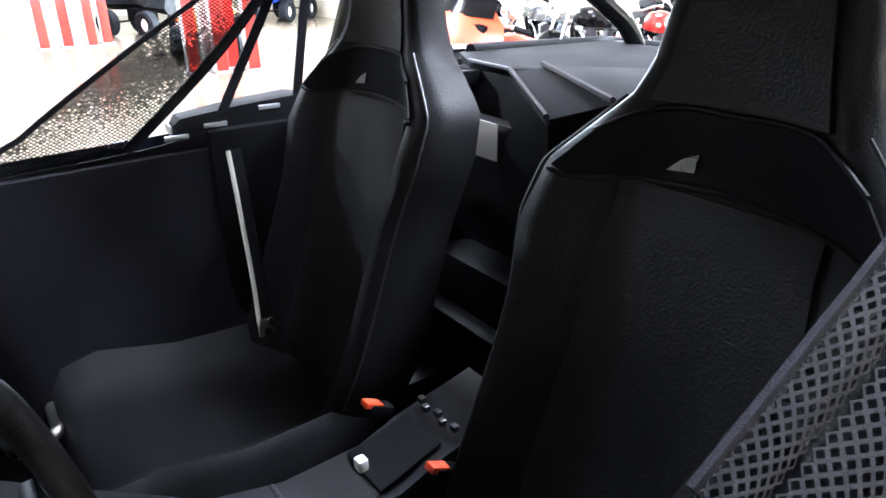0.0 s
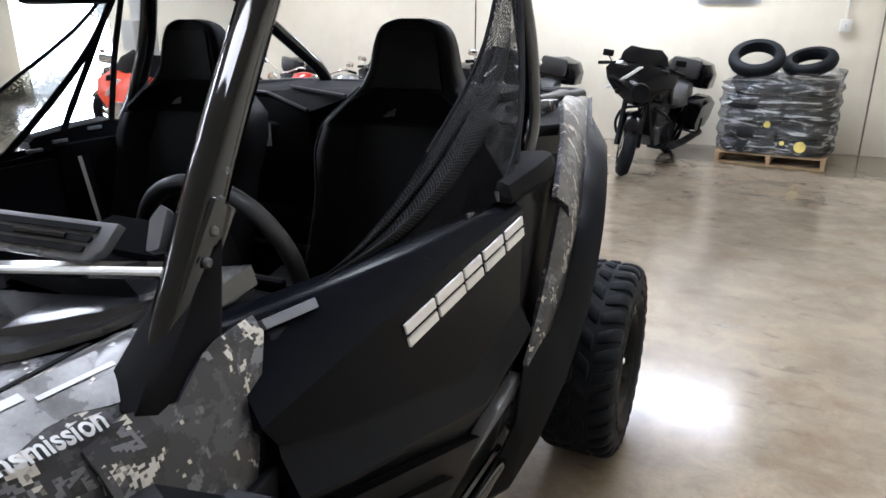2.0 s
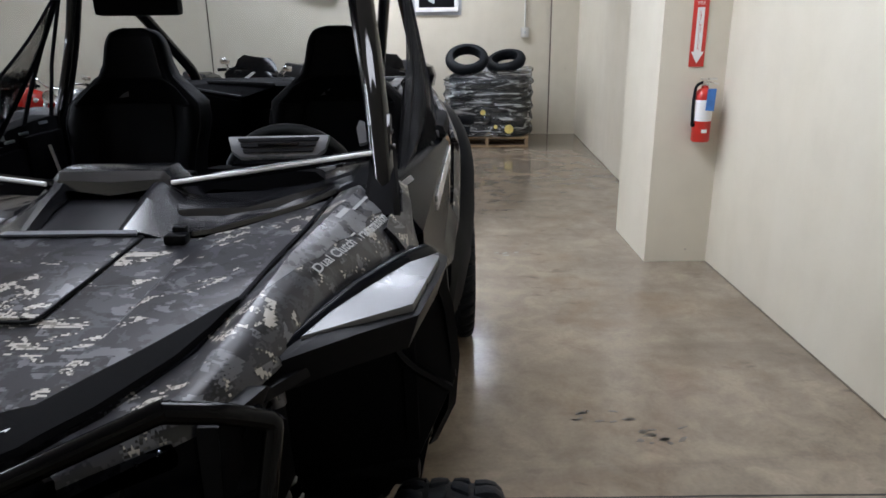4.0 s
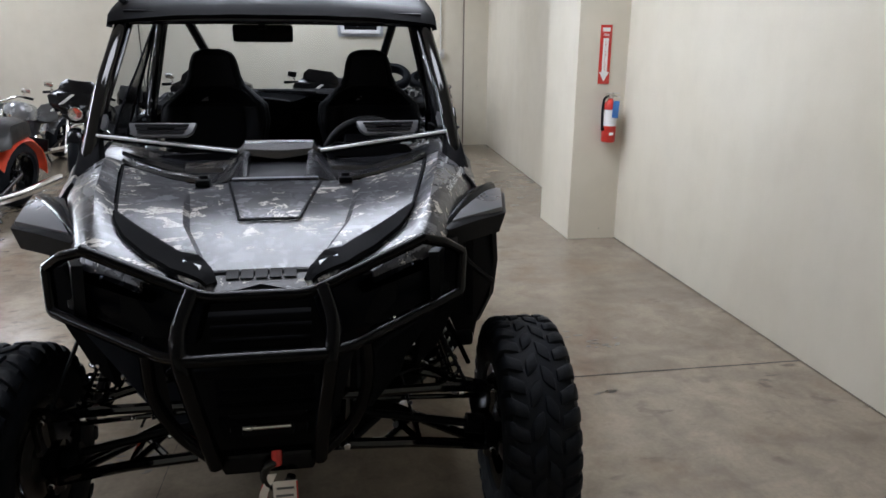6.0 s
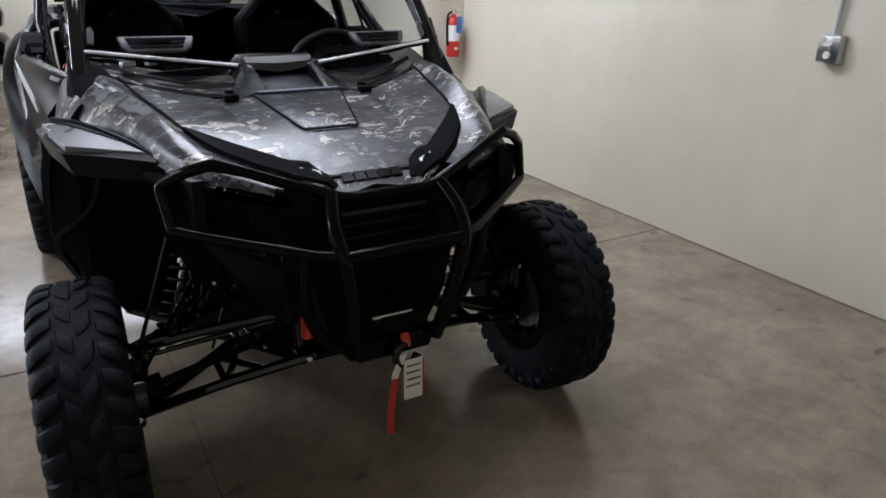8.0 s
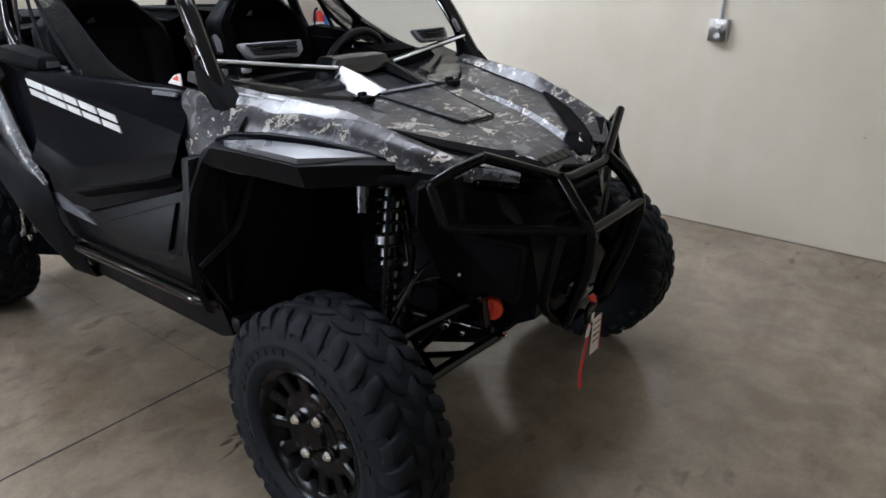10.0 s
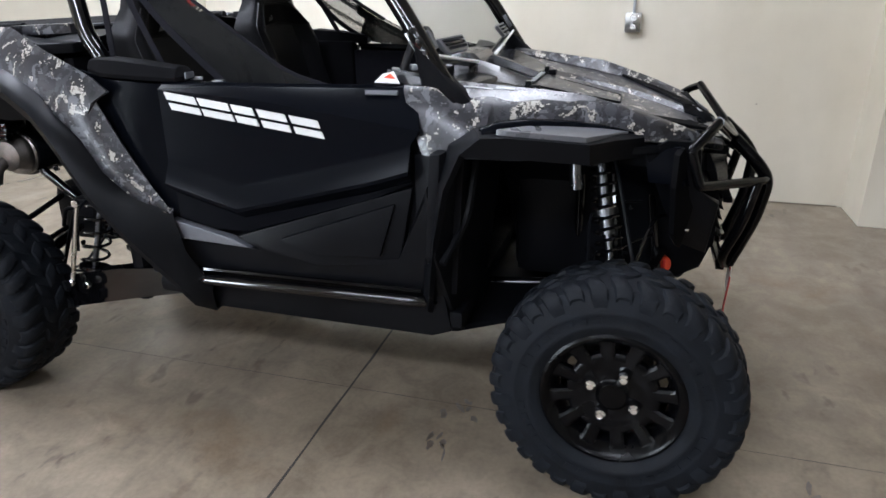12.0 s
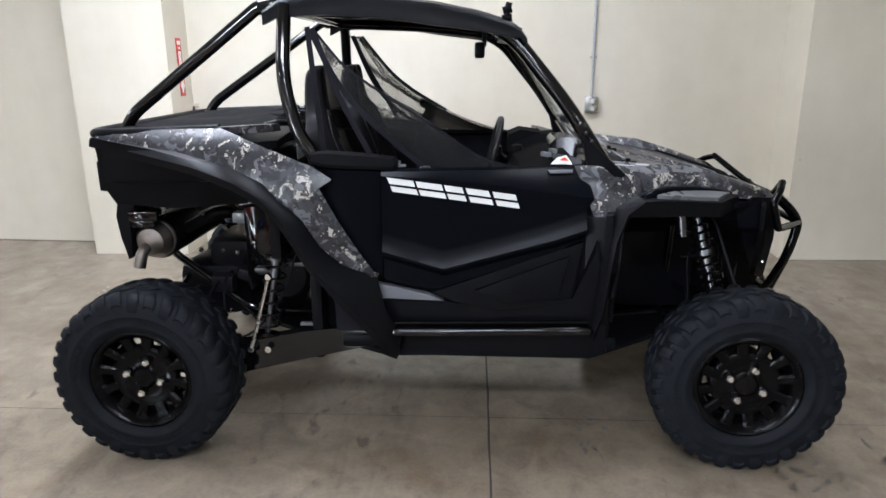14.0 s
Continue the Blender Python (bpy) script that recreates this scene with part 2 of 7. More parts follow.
BLACKGLOSS = surface("gloss_black_paint", (0.003, 0.003, 0.004), 0.14, vary=0.1, coat=0.08, spec=0.18)
LEATHER = surface("black_leather", (0.02, 0.02, 0.021), 0.45, vary=0.15, grain=0.4, grain_scale=300.0)
LETTER = surface("pale_lettering", (0.40, 0.41, 0.42), 0.4, vary=0.05)
GLASS = glass("windscreen_polycarbonate", (0.76, 0.77, 0.78))
LENS = glass("headlamp_lens", (0.22, 0.23, 0.25))


# ---- building helpers ----
def part(name, bm, mat, parent=None, label="", smooth=38):
    bmesh.ops.recalc_face_normals(bm, faces=bm.faces)
    me = bpy.data.meshes.new(name)
    bm.to_mesh(me)
    bm.free()
    me.materials.append(mat)
    if smooth:
        me.shade_smooth()
        me.set_sharp_from_angle(angle=radians(smooth))
    ob = new(name, me)
    ob.parent = parent
    if label:
        tagged(ob, label)
    return ob


def thing(name, label, category, group="", kind="", at=(0, 0, 0), rz=0):
    ob = new(name)
    ob.empty_display_size = 0.1
    ob.matrix_basis = pose(*at, 0, 0, rz)
    return tagged(ob, label, category, group, kind)


def box(bm, c, s, bevel=0.0, rot=None):
    """A box with centre c and size s, its edges bevelled, turned by rot about its centre."""
    m = Matrix.Translation(c) @ (rot if rot is not None else Matrix()) @ Matrix.Diagonal((*s, 1))
    r = bmesh.ops.create_cube(bm, size=1.0, matrix=m)
    if bevel:
        es = {e for v in r["verts"] for e in v.link_edges}
        bmesh.ops.bevel(bm, geom=list(es), offset=bevel, segments=2, affect="EDGES", profile=0.6)
    return bm


def boxes(*items):
    bm = bmesh.new()
    for it in items:
        box(bm, *it)
    return bm


def loft(bm, loops, ring=True, caps=True):
    rows = [[bm.verts.new(p) for p in l] for l in loops]
    n = len(rows[0])
    for a, b in zip(rows, rows[1:]):
        for i in range(n if ring else n - 1):
            j = (i + 1) % n
            bm.faces.new((a[i], a[j], b[j], b[i]))
    if caps and ring:
        bm.faces.new(rows[0])
        bm.faces.new(rows[-1][::-1])
    return bm


def rounded(path, bend, steps=4, closed=False):
    """The path with each corner turned into an arc that begins bend metres from it."""
    pts = [Vector(p) for p in path]
    out, n = [], len(pts)
    for i, p in enumerate(pts):
        if not closed and i in (0, n - 1):
            out.append(p)
            continue
        a, c = pts[i - 1], pts[(i + 1) % n]
        da, dc = a - p, c - p
        r = min(bend, da.length * 0.45, dc.length * 0.45)
        p0, p2 = p + da.normalized() * r, p + dc.normalized() * r
        for k in range(steps + 1):
            s = k / steps
            out.append(p0 * (1 - s) ** 2 + p * 2 * s * (1 - s) + p2 * s * s)
    return out


def tube(bm, path, r, n=10, bend=0.05, closed=False, flat=1.0):
    pts = rounded(path, bend, closed=closed) if len(path) > 2 else [Vector(p) for p in path]
    m = len(pts)
    rings, up = [], None
    for i, p in enumerate(pts):
        a = pts[i - 1] if (i or closed) else p
        b = pts[(i + 1) % m] if (i < m - 1 or closed) else p
        d = (b - a).normalized()
        if up is None:
            up = d.orthogonal().normalized()
        up = (up - d * up.dot(d))
        up = up.normalized() if up.length > 1e-6 else d.orthogonal().normalized()
        side = d.cross(up)
        rings.append([p + up * (r * math.cos(2 * math.pi * k / n)) + side * (r * flat * math.sin(2 * math.pi * k / n)) for k in range(n)])
    if closed:
        rings.append(rings[0])
        loft(bm, rings, caps=False)
        bmesh.ops.remove_doubles(bm, verts=bm.verts, dist=1e-6)
    else:
        loft(bm, rings)
    return bm


def tubes(*items, n=10, bend=0.05):
    bm = bmesh.new()
    for path, r in items:
        tube(bm, path, r, n, bend)
    return bm


def slab(bm, pts, depth, bevel=0.0):
    """A flat polygon of 3D points given thickness along the vector depth."""
    d = Vector(depth)
    top = [bm.verts.new(Vector(p)) for p in pts]
    low = [bm.verts.new(Vector(p) + d) for p in pts]
    fs = [bm.faces.new(top), bm.faces.new(low[::-1])]
    n = len(pts)
    for i in range(n):
        j = (i + 1) % n
        fs.append(bm.faces.new((top[i], low[i], low[j], top[j])))
    if bevel:
        es = {e for v in top for e in v.link_edges}
        bmesh.ops.bevel(bm, geom=list(es), offset=bevel, segments=2, affect="EDGES", profile=0.6)
    return bm


def sheet(bm, grid, thick):
    """A bent panel from rows of points, given thickness along the mean normal of each point."""
    R_, C_ = len(grid), len(grid[0])
    g = [[Vector(p) for p in row] for row in grid]

    def normal(i, j):
        du = g[min(i + 1, R_ - 1)][j] - g[max(i - 1, 0)][j]
        dv = g[i][min(j + 1, C_ - 1)] - g[i][max(j - 1, 0)]
        nn = du.cross(dv)
        return nn.normalized() if nn.length > 1e-9 else Vector((0, 0, 1))
    a = [[bm.verts.new(g[i][j]) for j in range(C_)] for i in range(R_)]
    b = [[bm.verts.new(g[i][j] - normal(i, j) * thick) for j in range(C_)] for i in range(R_)]
    for i in range(R_ - 1):
        for j in range(C_ - 1):
            bm.faces.new((a[i][j], a[i][j + 1], a[i + 1][j + 1], a[i + 1][j]))
            bm.faces.new((b[i][j], b[i + 1][j], b[i + 1][j + 1], b[i][j + 1]))
    for i in range(R_ - 1):
        for j in (0, C_ - 1):
            bm.faces.new((a[i][j], a[i + 1][j], b[i + 1][j], b[i][j]))
    for j in range(C_ - 1):
        for i in (0, R_ - 1):
            bm.faces.new((a[i][j], b[i][j], b[i][j + 1], a[i][j + 1]))
    return bm


def revolve(bm, prof, m, n=48, closed=False):
    """A profile of (radius, offset) turned about the local x axis, laid by m."""
    loops = []
    for k in range(n):
        a = 2 * math.pi * k / n
        loops.append([m @ Vector((w, r * math.cos(a), r * math.sin(a))) for r, w in prof])
    loops.append(loops[0])
    rows = [[bm.verts.new(p) for p in l] for l in loops[:-1]]
    rows.append(rows[0])
    c = len(prof)
    for a, b in zip(rows, rows[1:]):
        for i in range(c if closed else c - 1):
            j = (i + 1) % c
            bm.faces.new((a[i], a[j], b[j], b[i]))
    return bm


def disc(bm, m, r, depth, n=24, bevel=0.0):
    """A round plate along the local x axis."""
    return revolve(bm, [(0.0001, 0), (r - bevel, 0), (r, bevel), (r, depth - bevel), (r - bevel, depth), (0.0001, depth)], m, n)


def lettering(name, text, mat, m, height, parent, stretch=1.0, depth=0.0008, heavy=0.0):
    """Raised lettering in the built-in font as a mesh, height metres tall, laid by m."""
    cu = bpy.data.curves.new(name, "FONT")
    cu.body, cu.size, cu.extrude, cu.offset = text, height / 0.7, depth, height * heavy
    tmp = new(name, cu)
    dg = bpy.context.evaluated_depsgraph_get()
    me = bpy.data.meshes.new_from_object(tmp.evaluated_get(dg))
    bpy.data.objects.remove(tmp)
    me.transform(m @ Matrix.Diagonal((stretch, 1, 1, 1)))
    me.materials.clear()
    me.materials.append(mat)
    ob = new(name, me)
    ob.parent = parent
    return ob


def lettering_on(name, text, mat, place, parent):
    """Lettering laid on a bent surface: place(f, g) gives the point at the share f of the text's length, g letter heights up."""
    ob = lettering(name, text, mat, Matrix(), 0.7, parent, 1.0, 0.0, 0.028)
    bm = bmesh.new()
    bm.from_mesh(ob.data)
    width = max(v.co.x for v in bm.verts)
    for v in bm.verts:
        v.co = place(v.co.x / width, v.co.y / 0.7)
    bm.to_mesh(ob.data)
    bm.free()
    return ob


def frame_of(o, ex, ey):
    """A pose whose x and y axes follow the given directions."""
    x = Vector(ex).normalized()
    z = x.cross(Vector(ey)).normalized()
    y = z.cross(x)
    m = Matrix((x, y, z)).transposed().to_4x4()
    return Matrix.Translation(o) @ m


def mir(p, s):
    return (p[0] * s, p[1], p[2])


def lerp(a, b, s):
    return tuple(x + (y - x) * s for x, y in zip(a, b))


def curve(pts, x):
    """Piecewise-linear value at x through (x, value) pairs."""
    if x <= pts[0][0]:
        return pts[0][1]
    for (x0, v0), (x1, v1) in zip(pts, pts[1:]):
        if x <= x1:
            return v0 + (v1 - v0) * (x - x0) / (x1 - x0)
    return pts[-1][1]

# ---- the garage ----
def structure(name, bm, mat, label, category):
    ob = part(name, bm, mat, None, smooth=0)
    return tagged(ob, label, category, kind="structure")


XL, YB, XR, YF = -2.53, -8.45, 21.0, 7.0
floor = structure("floor", boxes(((9.2, -1.0, -0.1), (24.4, 16.8, 0.2))), FLOOR, "sealed grey-brown concrete floor with scuffs and saw-cut joints", "floor")
structure("ceiling", boxes(((9.2, -1.0, CEIL + 0.1), (24.4, 16.8, 0.2))), CEILING, "plain off-white garage ceiling", "ceiling")
structure("wall_west", boxes(((XL - 0.2, 2.25, CEIL / 2), (0.4, 9.7, CEIL)), ((XL - 0.196, -5.70, CEIL / 2), (0.2, 6.3, CEIL), 0.0, Matrix.Rotation(radians(-2.6), 4, "Z"))), WALL, "cream painted concrete wall with faint streaks", "wall")
DX0, DX1, DH = 10.2, 13.0, 2.75
structure("wall_south", boxes((((XL + DX0) / 2 - 0.25, YB - 0.1, CEIL / 2), (DX0 - XL + 0.5, 0.2, CEIL)), (((DX1 + 21.2) / 2, YB - 0.1, CEIL / 2), (21.2 - DX1, 0.2, CEIL)), (((DX0 + DX1) / 2, YB - 0.1, (CEIL + DH) / 2), (DX1 - DX0, 0.2, CEIL - DH))), WALL, "cream painted back wall with an open roller door", "wall")
structure("backdrop", boxes((((DX0 + DX1) / 2, YB - 1.6, 1.6), (9.0, 0.05, 5.0))), glow("bright_daylight", (0.88, 0.95, 1.0), 9.0), "bright daylight outside the open door", "daylight")
structure("wall_north", boxes(((9.2, YF + 0.1, CEIL / 2), (24.0, 0.2, CEIL))), WALL, "cream painted front wall of the garage", "wall")
structure("wall_east", boxes(((XR + 0.1, -1.0, CEIL / 2), (0.2, 16.4, CEIL))), WALL, "cream painted far wall", "wall")
structure("pilaster_1", boxes(((XL + 0.107, -2.658, CEIL / 2), (0.616, 0.79, CEIL - 0.004))), WALL, "cream pilaster standing out of the wall", "pilaster")
structure("pilaster_2", boxes(((XL + 0.212, 4.3, CEIL / 2), (0.42, 3.46, CEIL - 0.004))), WALL, "wide cream pilaster at the front of the bay", "pilaster")
structure("pilaster_3", boxes(((XL - 0.105, YB + 0.03, CEIL / 2), (0.57, 0.056, CEIL - 0.004))), WALL, "shallow cream pilaster in the corner", "pilaster")
structure("wall_seam", boxes(((XL + 0.188, YB + 0.028, CEIL / 2), (0.014, 0.050, CEIL - 0.02))), WALL_LINE, "dark vertical seam beside the corner pilaster", "trim")
# thin dark lines where the walls meet the floor, and the saw-cut joints of the slab
structure("wall_foot_line", boxes(((XL + 0.003, 0.14, 0.0035), (0.006, 4.8, 0.005)), ((XL - 0.094, -5.72, 0.0035), (0.006, 5.36, 0.005), 0.0, Matrix.Rotation(radians(-2.6), 4, "Z"))), WALL_LINE, "thin dark line at the wall's foot", "trim")


def joint(name, a, b, w=0.007):
    a, b = Vector((*a, 0.0)), Vector((*b, 0.0))
    d = (b - a).normalized()
    s = Vector((-d.y, d.x, 0)) * w / 2
    n = max(2, int((b - a).length / 0.12))
    rows = []
    for k in range(n + 1):
        p = a.lerp(b, k / n) + s * (noise.noise((k * 0.7, a.x, a.y)) * 0.7)
        wob = 0.75 + 0.5 * noise.noise((k * 0.9, a.y, 3.0))
        rows.append([p - s * wob + Vector((0, 0, 0.0006)), p + s * wob + Vector((0, 0, 0.0006))])
    structure(name, sheet(bmesh.new(), rows, -0.0005), JOINT, "dark saw-cut joint in the concrete slab", "floor joint")


joint("floor_joint_1", (XL, 0.19), (8.0, 0.23), 0.012)
joint("floor_joint_2", (0.474, -6.6), (0.478, 2.2), 0.0022)
joint("floor_joint_3", (XL, -5.6), (8.0, -5.5), 0.005)


def ceiling_lamp(x, y, w, l):
    ob = thing("ceiling_light", "unseen long white ceiling light, placed to light the room", "ceiling light", "ceiling lights", at=(x, y, CEIL))
    part("housing", boxes(((0, 0, -0.05), (w, l, 0.1), 0.02)), CEILING, ob)
    part("diffuser", boxes(((0, 0, -0.115), (w - 0.06, l - 0.06, 0.03), 0.012)), LIT, ob)
    return ob


LIT = glow("lit_diffuser", (1.0, 0.965, 0.985), 6.0)
for spec in LAMPS:
    ceiling_lamp(*spec[:4])

# faint tyre smudges lying on the slab in three patches
rng = random.Random(31)
bm = bmesh.new()
for cx, cy, rx, ry, turn, count in ((-1.60, -0.18, 0.10, 0.06, 0.5, 12), (-1.40, -0.32, 0.12, 0.05, 0.3, 9), (-1.20, -2.46, 0.10, 0.05, 0.2, 6), (-1.42, 0.37, 0.08, 0.04, 0.2, 6), (0.88, 1.42, 0.10, 0.12, -0.6, 16), (0.69, 1.78, 0.08, 0.10, -0.6, 9), (0.48, 0.65, 0.07, 0.06, 0.2, 6), (0.74, 0.62, 0.07, 0.06, 0.2, 6), (1.45, 1.15, 0.35, 0.30, 0.1, 12)):
    for k in range(count):
        x, y, a = cx + rng.uniform(-rx, rx), cy + rng.uniform(-ry, ry), turn + rng.uniform(-0.5, 0.5)
        l, w = rng.uniform(0.012, 0.036), rng.uniform(0.005, 0.014)
        pts = []
        for q in range(9):
            t = 2 * math.pi * q / 9
            r = rng.uniform(0.65, 1.15)
            u, v = l * r * math.cos(t), w * r * math.sin(t)
            pts.append((x + u * math.cos(a) - v * math.sin(a), y + u * math.sin(a) + v * math.cos(a), 0.0009))
        slab(bm, pts, (0, 0, -0.0006))
tagged(part("tyre_smudge", bm, STAIN, None, smooth=0), "scattered small dark rubber smudges on the concrete floor", "floor stain", kind="stuff")

# ---- the side-by-side vehicle, facing +y, standing in the middle of the bay ----
VEH = thing("side_by_side_vehicle", "black two-seat off-road side-by-side with dark camouflage panels, parked", "off-road vehicle")


def mesh_piece(name, verts, faces, mat, smooth=False):
    me = bpy.data.meshes.new(name)
    me.from_pydata([tuple(v) for v in verts], [], faces)
    me.materials.append(mat)
    if smooth:
        me.shade_smooth()
        me.set_sharp_from_angle(angle=radians(30))
    return me


@functools.cache
def TREAD(width):
    """Shared pieces of one wheel size: long and short shoulder lugs, middle lugs of both halves, one spoke; the axle along x."""
    h = width / 2

    def lug(rows):
        """A rounded lug from rows of (radius, share of the half width, turn, half length); its rim drops to the carcass."""
        vs, cols = [], ((-1.0, -0.014), (-0.84, -0.004), (-0.45, 0.0), (0.45, 0.0), (0.84, -0.004), (1.0, -0.014))
        for r, w, turn, half in rows:
            for c, dr in cols:
                vs.append((w * h, (r + dr) * math.cos(turn + c * half), (r + dr) * math.sin(turn + c * half)))
        n = len(cols)
        fs = [(k * n + i, k * n + i + 1, k * n + n + i + 1, k * n + n + i) for k in range(len(rows) - 1) for i in range(n - 1)]
        return vs, fs
    out = []
    for sg in (1, -1):
        for low in (0.288, 0.318):
            end = ((low, 1.005 if low < 0.3 else 0.985, 0.0, 0.052), (low - 0.010, 0.96, 0.0, 0.046))
            rows = ((0.342, 0.42, 0.075, 0.044), (0.3550, 0.46, 0.070, 0.062), (0.3560, 0.66, 0.045, 0.070), (0.3515, 0.82, 0.018, 0.074), (0.3395, 0.945, 0.0, 0.074), (0.322, 1.008, 0.0, 0.068)) + end
            vs, fs = lug([(r, w * sg, a, b) for r, w, a, b in rows])
            out.append(mesh_piece("tread_block", vs, fs, RUBBER, True))
    for sg in (1, -1):
        rows = ((0.340, 0.00, 0.030, 0.056), (0.3560, 0.05, 0.040, 0.082), (0.3580, 0.20, 0.080, 0.092), (0.3570, 0.34, 0.125, 0.082), (0.341, 0.40, 0.145, 0.056))
        vs, fs = lug([(r, w * sg, a, b) for r, w, a, b in rows])
        out.append(mesh_piece("tread_block", vs, fs, RUBBER, True))
    vs = []
    for r, x0, x1, w in ((0.100, 0.40, 0.61, 0.028), (0.116, 0.42, 0.63, 0.018), (0.134, 0.44, 0.66, 0.0200), (0.156, 0.46, 0.69, 0.0200), (0.170, 0.48, 0.72, 0.025), (0.184, 0.48, 0.78, 0.037)):
        vs += [(h * x0, r, -w), (h * (x1 - 0.04), r, -w), (h * x1, r, -w * 0.6), (h * x1, r, w * 0.6), (h * (x1 - 0.04), r, w), (h * x0, r, w)]
    fs = [(6 * k + i, 6 * k + (i + 1) % 6, 6 * k + 6 + (i + 1) % 6, 6 * k + 6 + i) for k in range(5) for i in range(6)]
    out.append(mesh_piece("spoke", vs, fs, RIM))
    return out


def wheel(cx, cy, out, width, steer=0.0, spin=0.0):
    """One wheel: the black rim, with its tyre and lug nuts; local +x points outwards."""
    m = pose(cx, cy, 0.3585, 0, 0, (0 if out > 0 else 180) + steer) @ Matrix.Rotation(radians(spin), 4, "X")
    h = width / 2
    bm = bmesh.new()
    # barrel, lip and dished face
    revolve(bm, [(0.150, -h * 0.8), (0.182, -h * 0.85), (0.197, -h * 0.85), (0.197, -h * 0.78), (0.176, -h * 0.7), (0.172, h * 0.45), (0.186, h * 0.72), (0.202, h * 0.80),
                 (0.206, h * 0.86), (0.195, h * 0.90), (0.181, h * 0.84), (0.166, h * 0.58), (0.156, h * 0.46), (0.152, h * 0.2)], m, 56)
    revolve(bm, [(0.0001, h * 0.34), (0.130, h * 0.34), (0.130, h * 0.56), (0.122, h * 0.615), (0.100, h * 0.615), (0.092, h * 0.575), (0.052, h * 0.575), (0.046, h * 0.60), (0.042, h * 0.66), (0.037, h * 0.70), (0.0001, h * 0.70)], m, 40)
    rim = part("wheel", bm, RIM, VEH, "black cast wheel with twelve short spokes")
    bm = bmesh.new()
    revolve(bm, [(0.190, -h * 0.72), (0.205, -h * 0.93), (0.250, -h * 1.02), (0.296, -h * 0.99), (0.334, -h * 0.84), (0.347, -h * 0.5), (0.349, 0),
                 (0.347, h * 0.5), (0.336, h * 0.84), (0.312, h * 0.985), (0.276, h * 1.018), (0.2725, h * 1.032), (0.268, h * 1.020), (0.240, h * 1.022), (0.237, h * 1.034), (0.230, h * 1.030), (0.226, h * 1.008), (0.211, h * 0.95), (0.201, h * 0.85), (0.190, h * 0.72)], m, 72)
    tyre = part("tyre", bm, RUBBER, rim, "knobbly black all-terrain tyre", smooth=40)
    # raised marks round the sidewall
    bm = bmesh.new()
    for k in range(40):
        if k % 10 in (8, 9):
            continue
        a = 2 * math.pi * k / 40
        slab(bm, [m @ Vector((h * 1.022, r * math.cos(a + t), r * math.sin(a + t))) for r, t in ((0.246, 0.0), (0.246, 0.085), (0.263, 0.085), (0.263, 0.0))], m.to_3x3() @ Vector((0.0022, 0, 0)))
    tagged(part("sidewall_mark", bm, RUBBER, tyre, smooth=0), kind="stuff")
    for k in range(12):
        spoke = new("spoke", TREAD(width)[6])
        spoke.parent = rim
        spoke.matrix_basis = m @ Matrix.Rotation(2 * math.pi * k / 12, 4, "X")
    # shoulder lugs, long and short by turns, and staggered middle lugs
    n = 32
    for k in range(n):
        for side in (0, 1):
            blk = new("tread_block", TREAD(width)[2 * side + k % 2])
            blk.parent = rim
            blk.matrix_basis = m @ Matrix.Rotation(2 * math.pi * (k + (0.5 if side else 0.0)) / n, 4, "X")
    for k in range(24):
        for side in (0, 1):
            blk = new("tread_block", TREAD(width)[4 + side])
            blk.parent = rim
            blk.matrix_basis = m @ Matrix.Rotation(2 * math.pi * (k + (0.5 if side else 0.0)) / 24, 4, "X")
    for k in range(4):
        a = 2 * math.pi * (k + 0.5) / 4 + 0.2
        nut = m @ Matrix.Translation((h * 0.62, 0.068 * math.cos(a), 0.068 * math.sin(a)))
        part("lug_nut", revolve(bmesh.new(), [(0.0001, 0.021), (0.010, 0.020), (0.016, 0.013), (0.0185, 0.0), (0.0001, -0.01)], nut, 8), CHROME, rim, "chrome lug nut" if k == 0 else "", smooth=20)
    return rim


wheel(0.764, 1.171, 1, 0.214, -3.0, 10)
wheel(-0.764, 1.171, -1, 0.214, -3.0, 33)
wheel(0.772, -1.158, 1, 0.26, 0, 20)
wheel(-0.772, -1.158, -1, 0.26, 0, 5)


def hood_half(y):
    return curve([(0.56, 0.535), (0.63, 0.522), (0.8, 0.488), (1.0, 0.445), (1.1, 0.422), (1.2, 0.388), (1.225, 0.374), (1.318, 0.300), (1.384, 0.228), (1.404, 0.184), (1.435, 0.135)], y)


def hood_z(x, y):
    zc = curve([(0.56, 1.150), (0.70, 1.128), (0.82, 1.107), (1.10, 1.050), (1.25, 1.015), (1.37, 0.980), (1.46, 0.925)], y)
    ze = curve([(0.56, 1.163), (0.63, 1.156), (0.80, 1.128), (1.0, 1.100), (1.1, 1.080), (1.2, 1.052), (1.36, 1.005), (1.46, 0.965)], y)
    w = curve([(0.56, 0.31), (0.75, 0.28), (1.14, 0.215), (1.40, 0.115)], y)
    step = curve([(0.56, 0.004), (0.75, 0.006), (1.14, 0.016), (1.40, 0.020)], y)
    x = abs(x)
    if x < w:
        return zc
    if x < w + 0.018:
        return zc + step * (x - w) / 0.018
    return zc + step + (ze - zc - step) * min(1.0, (x - w - 0.018) / (hood_half(y) - w - 0.018))


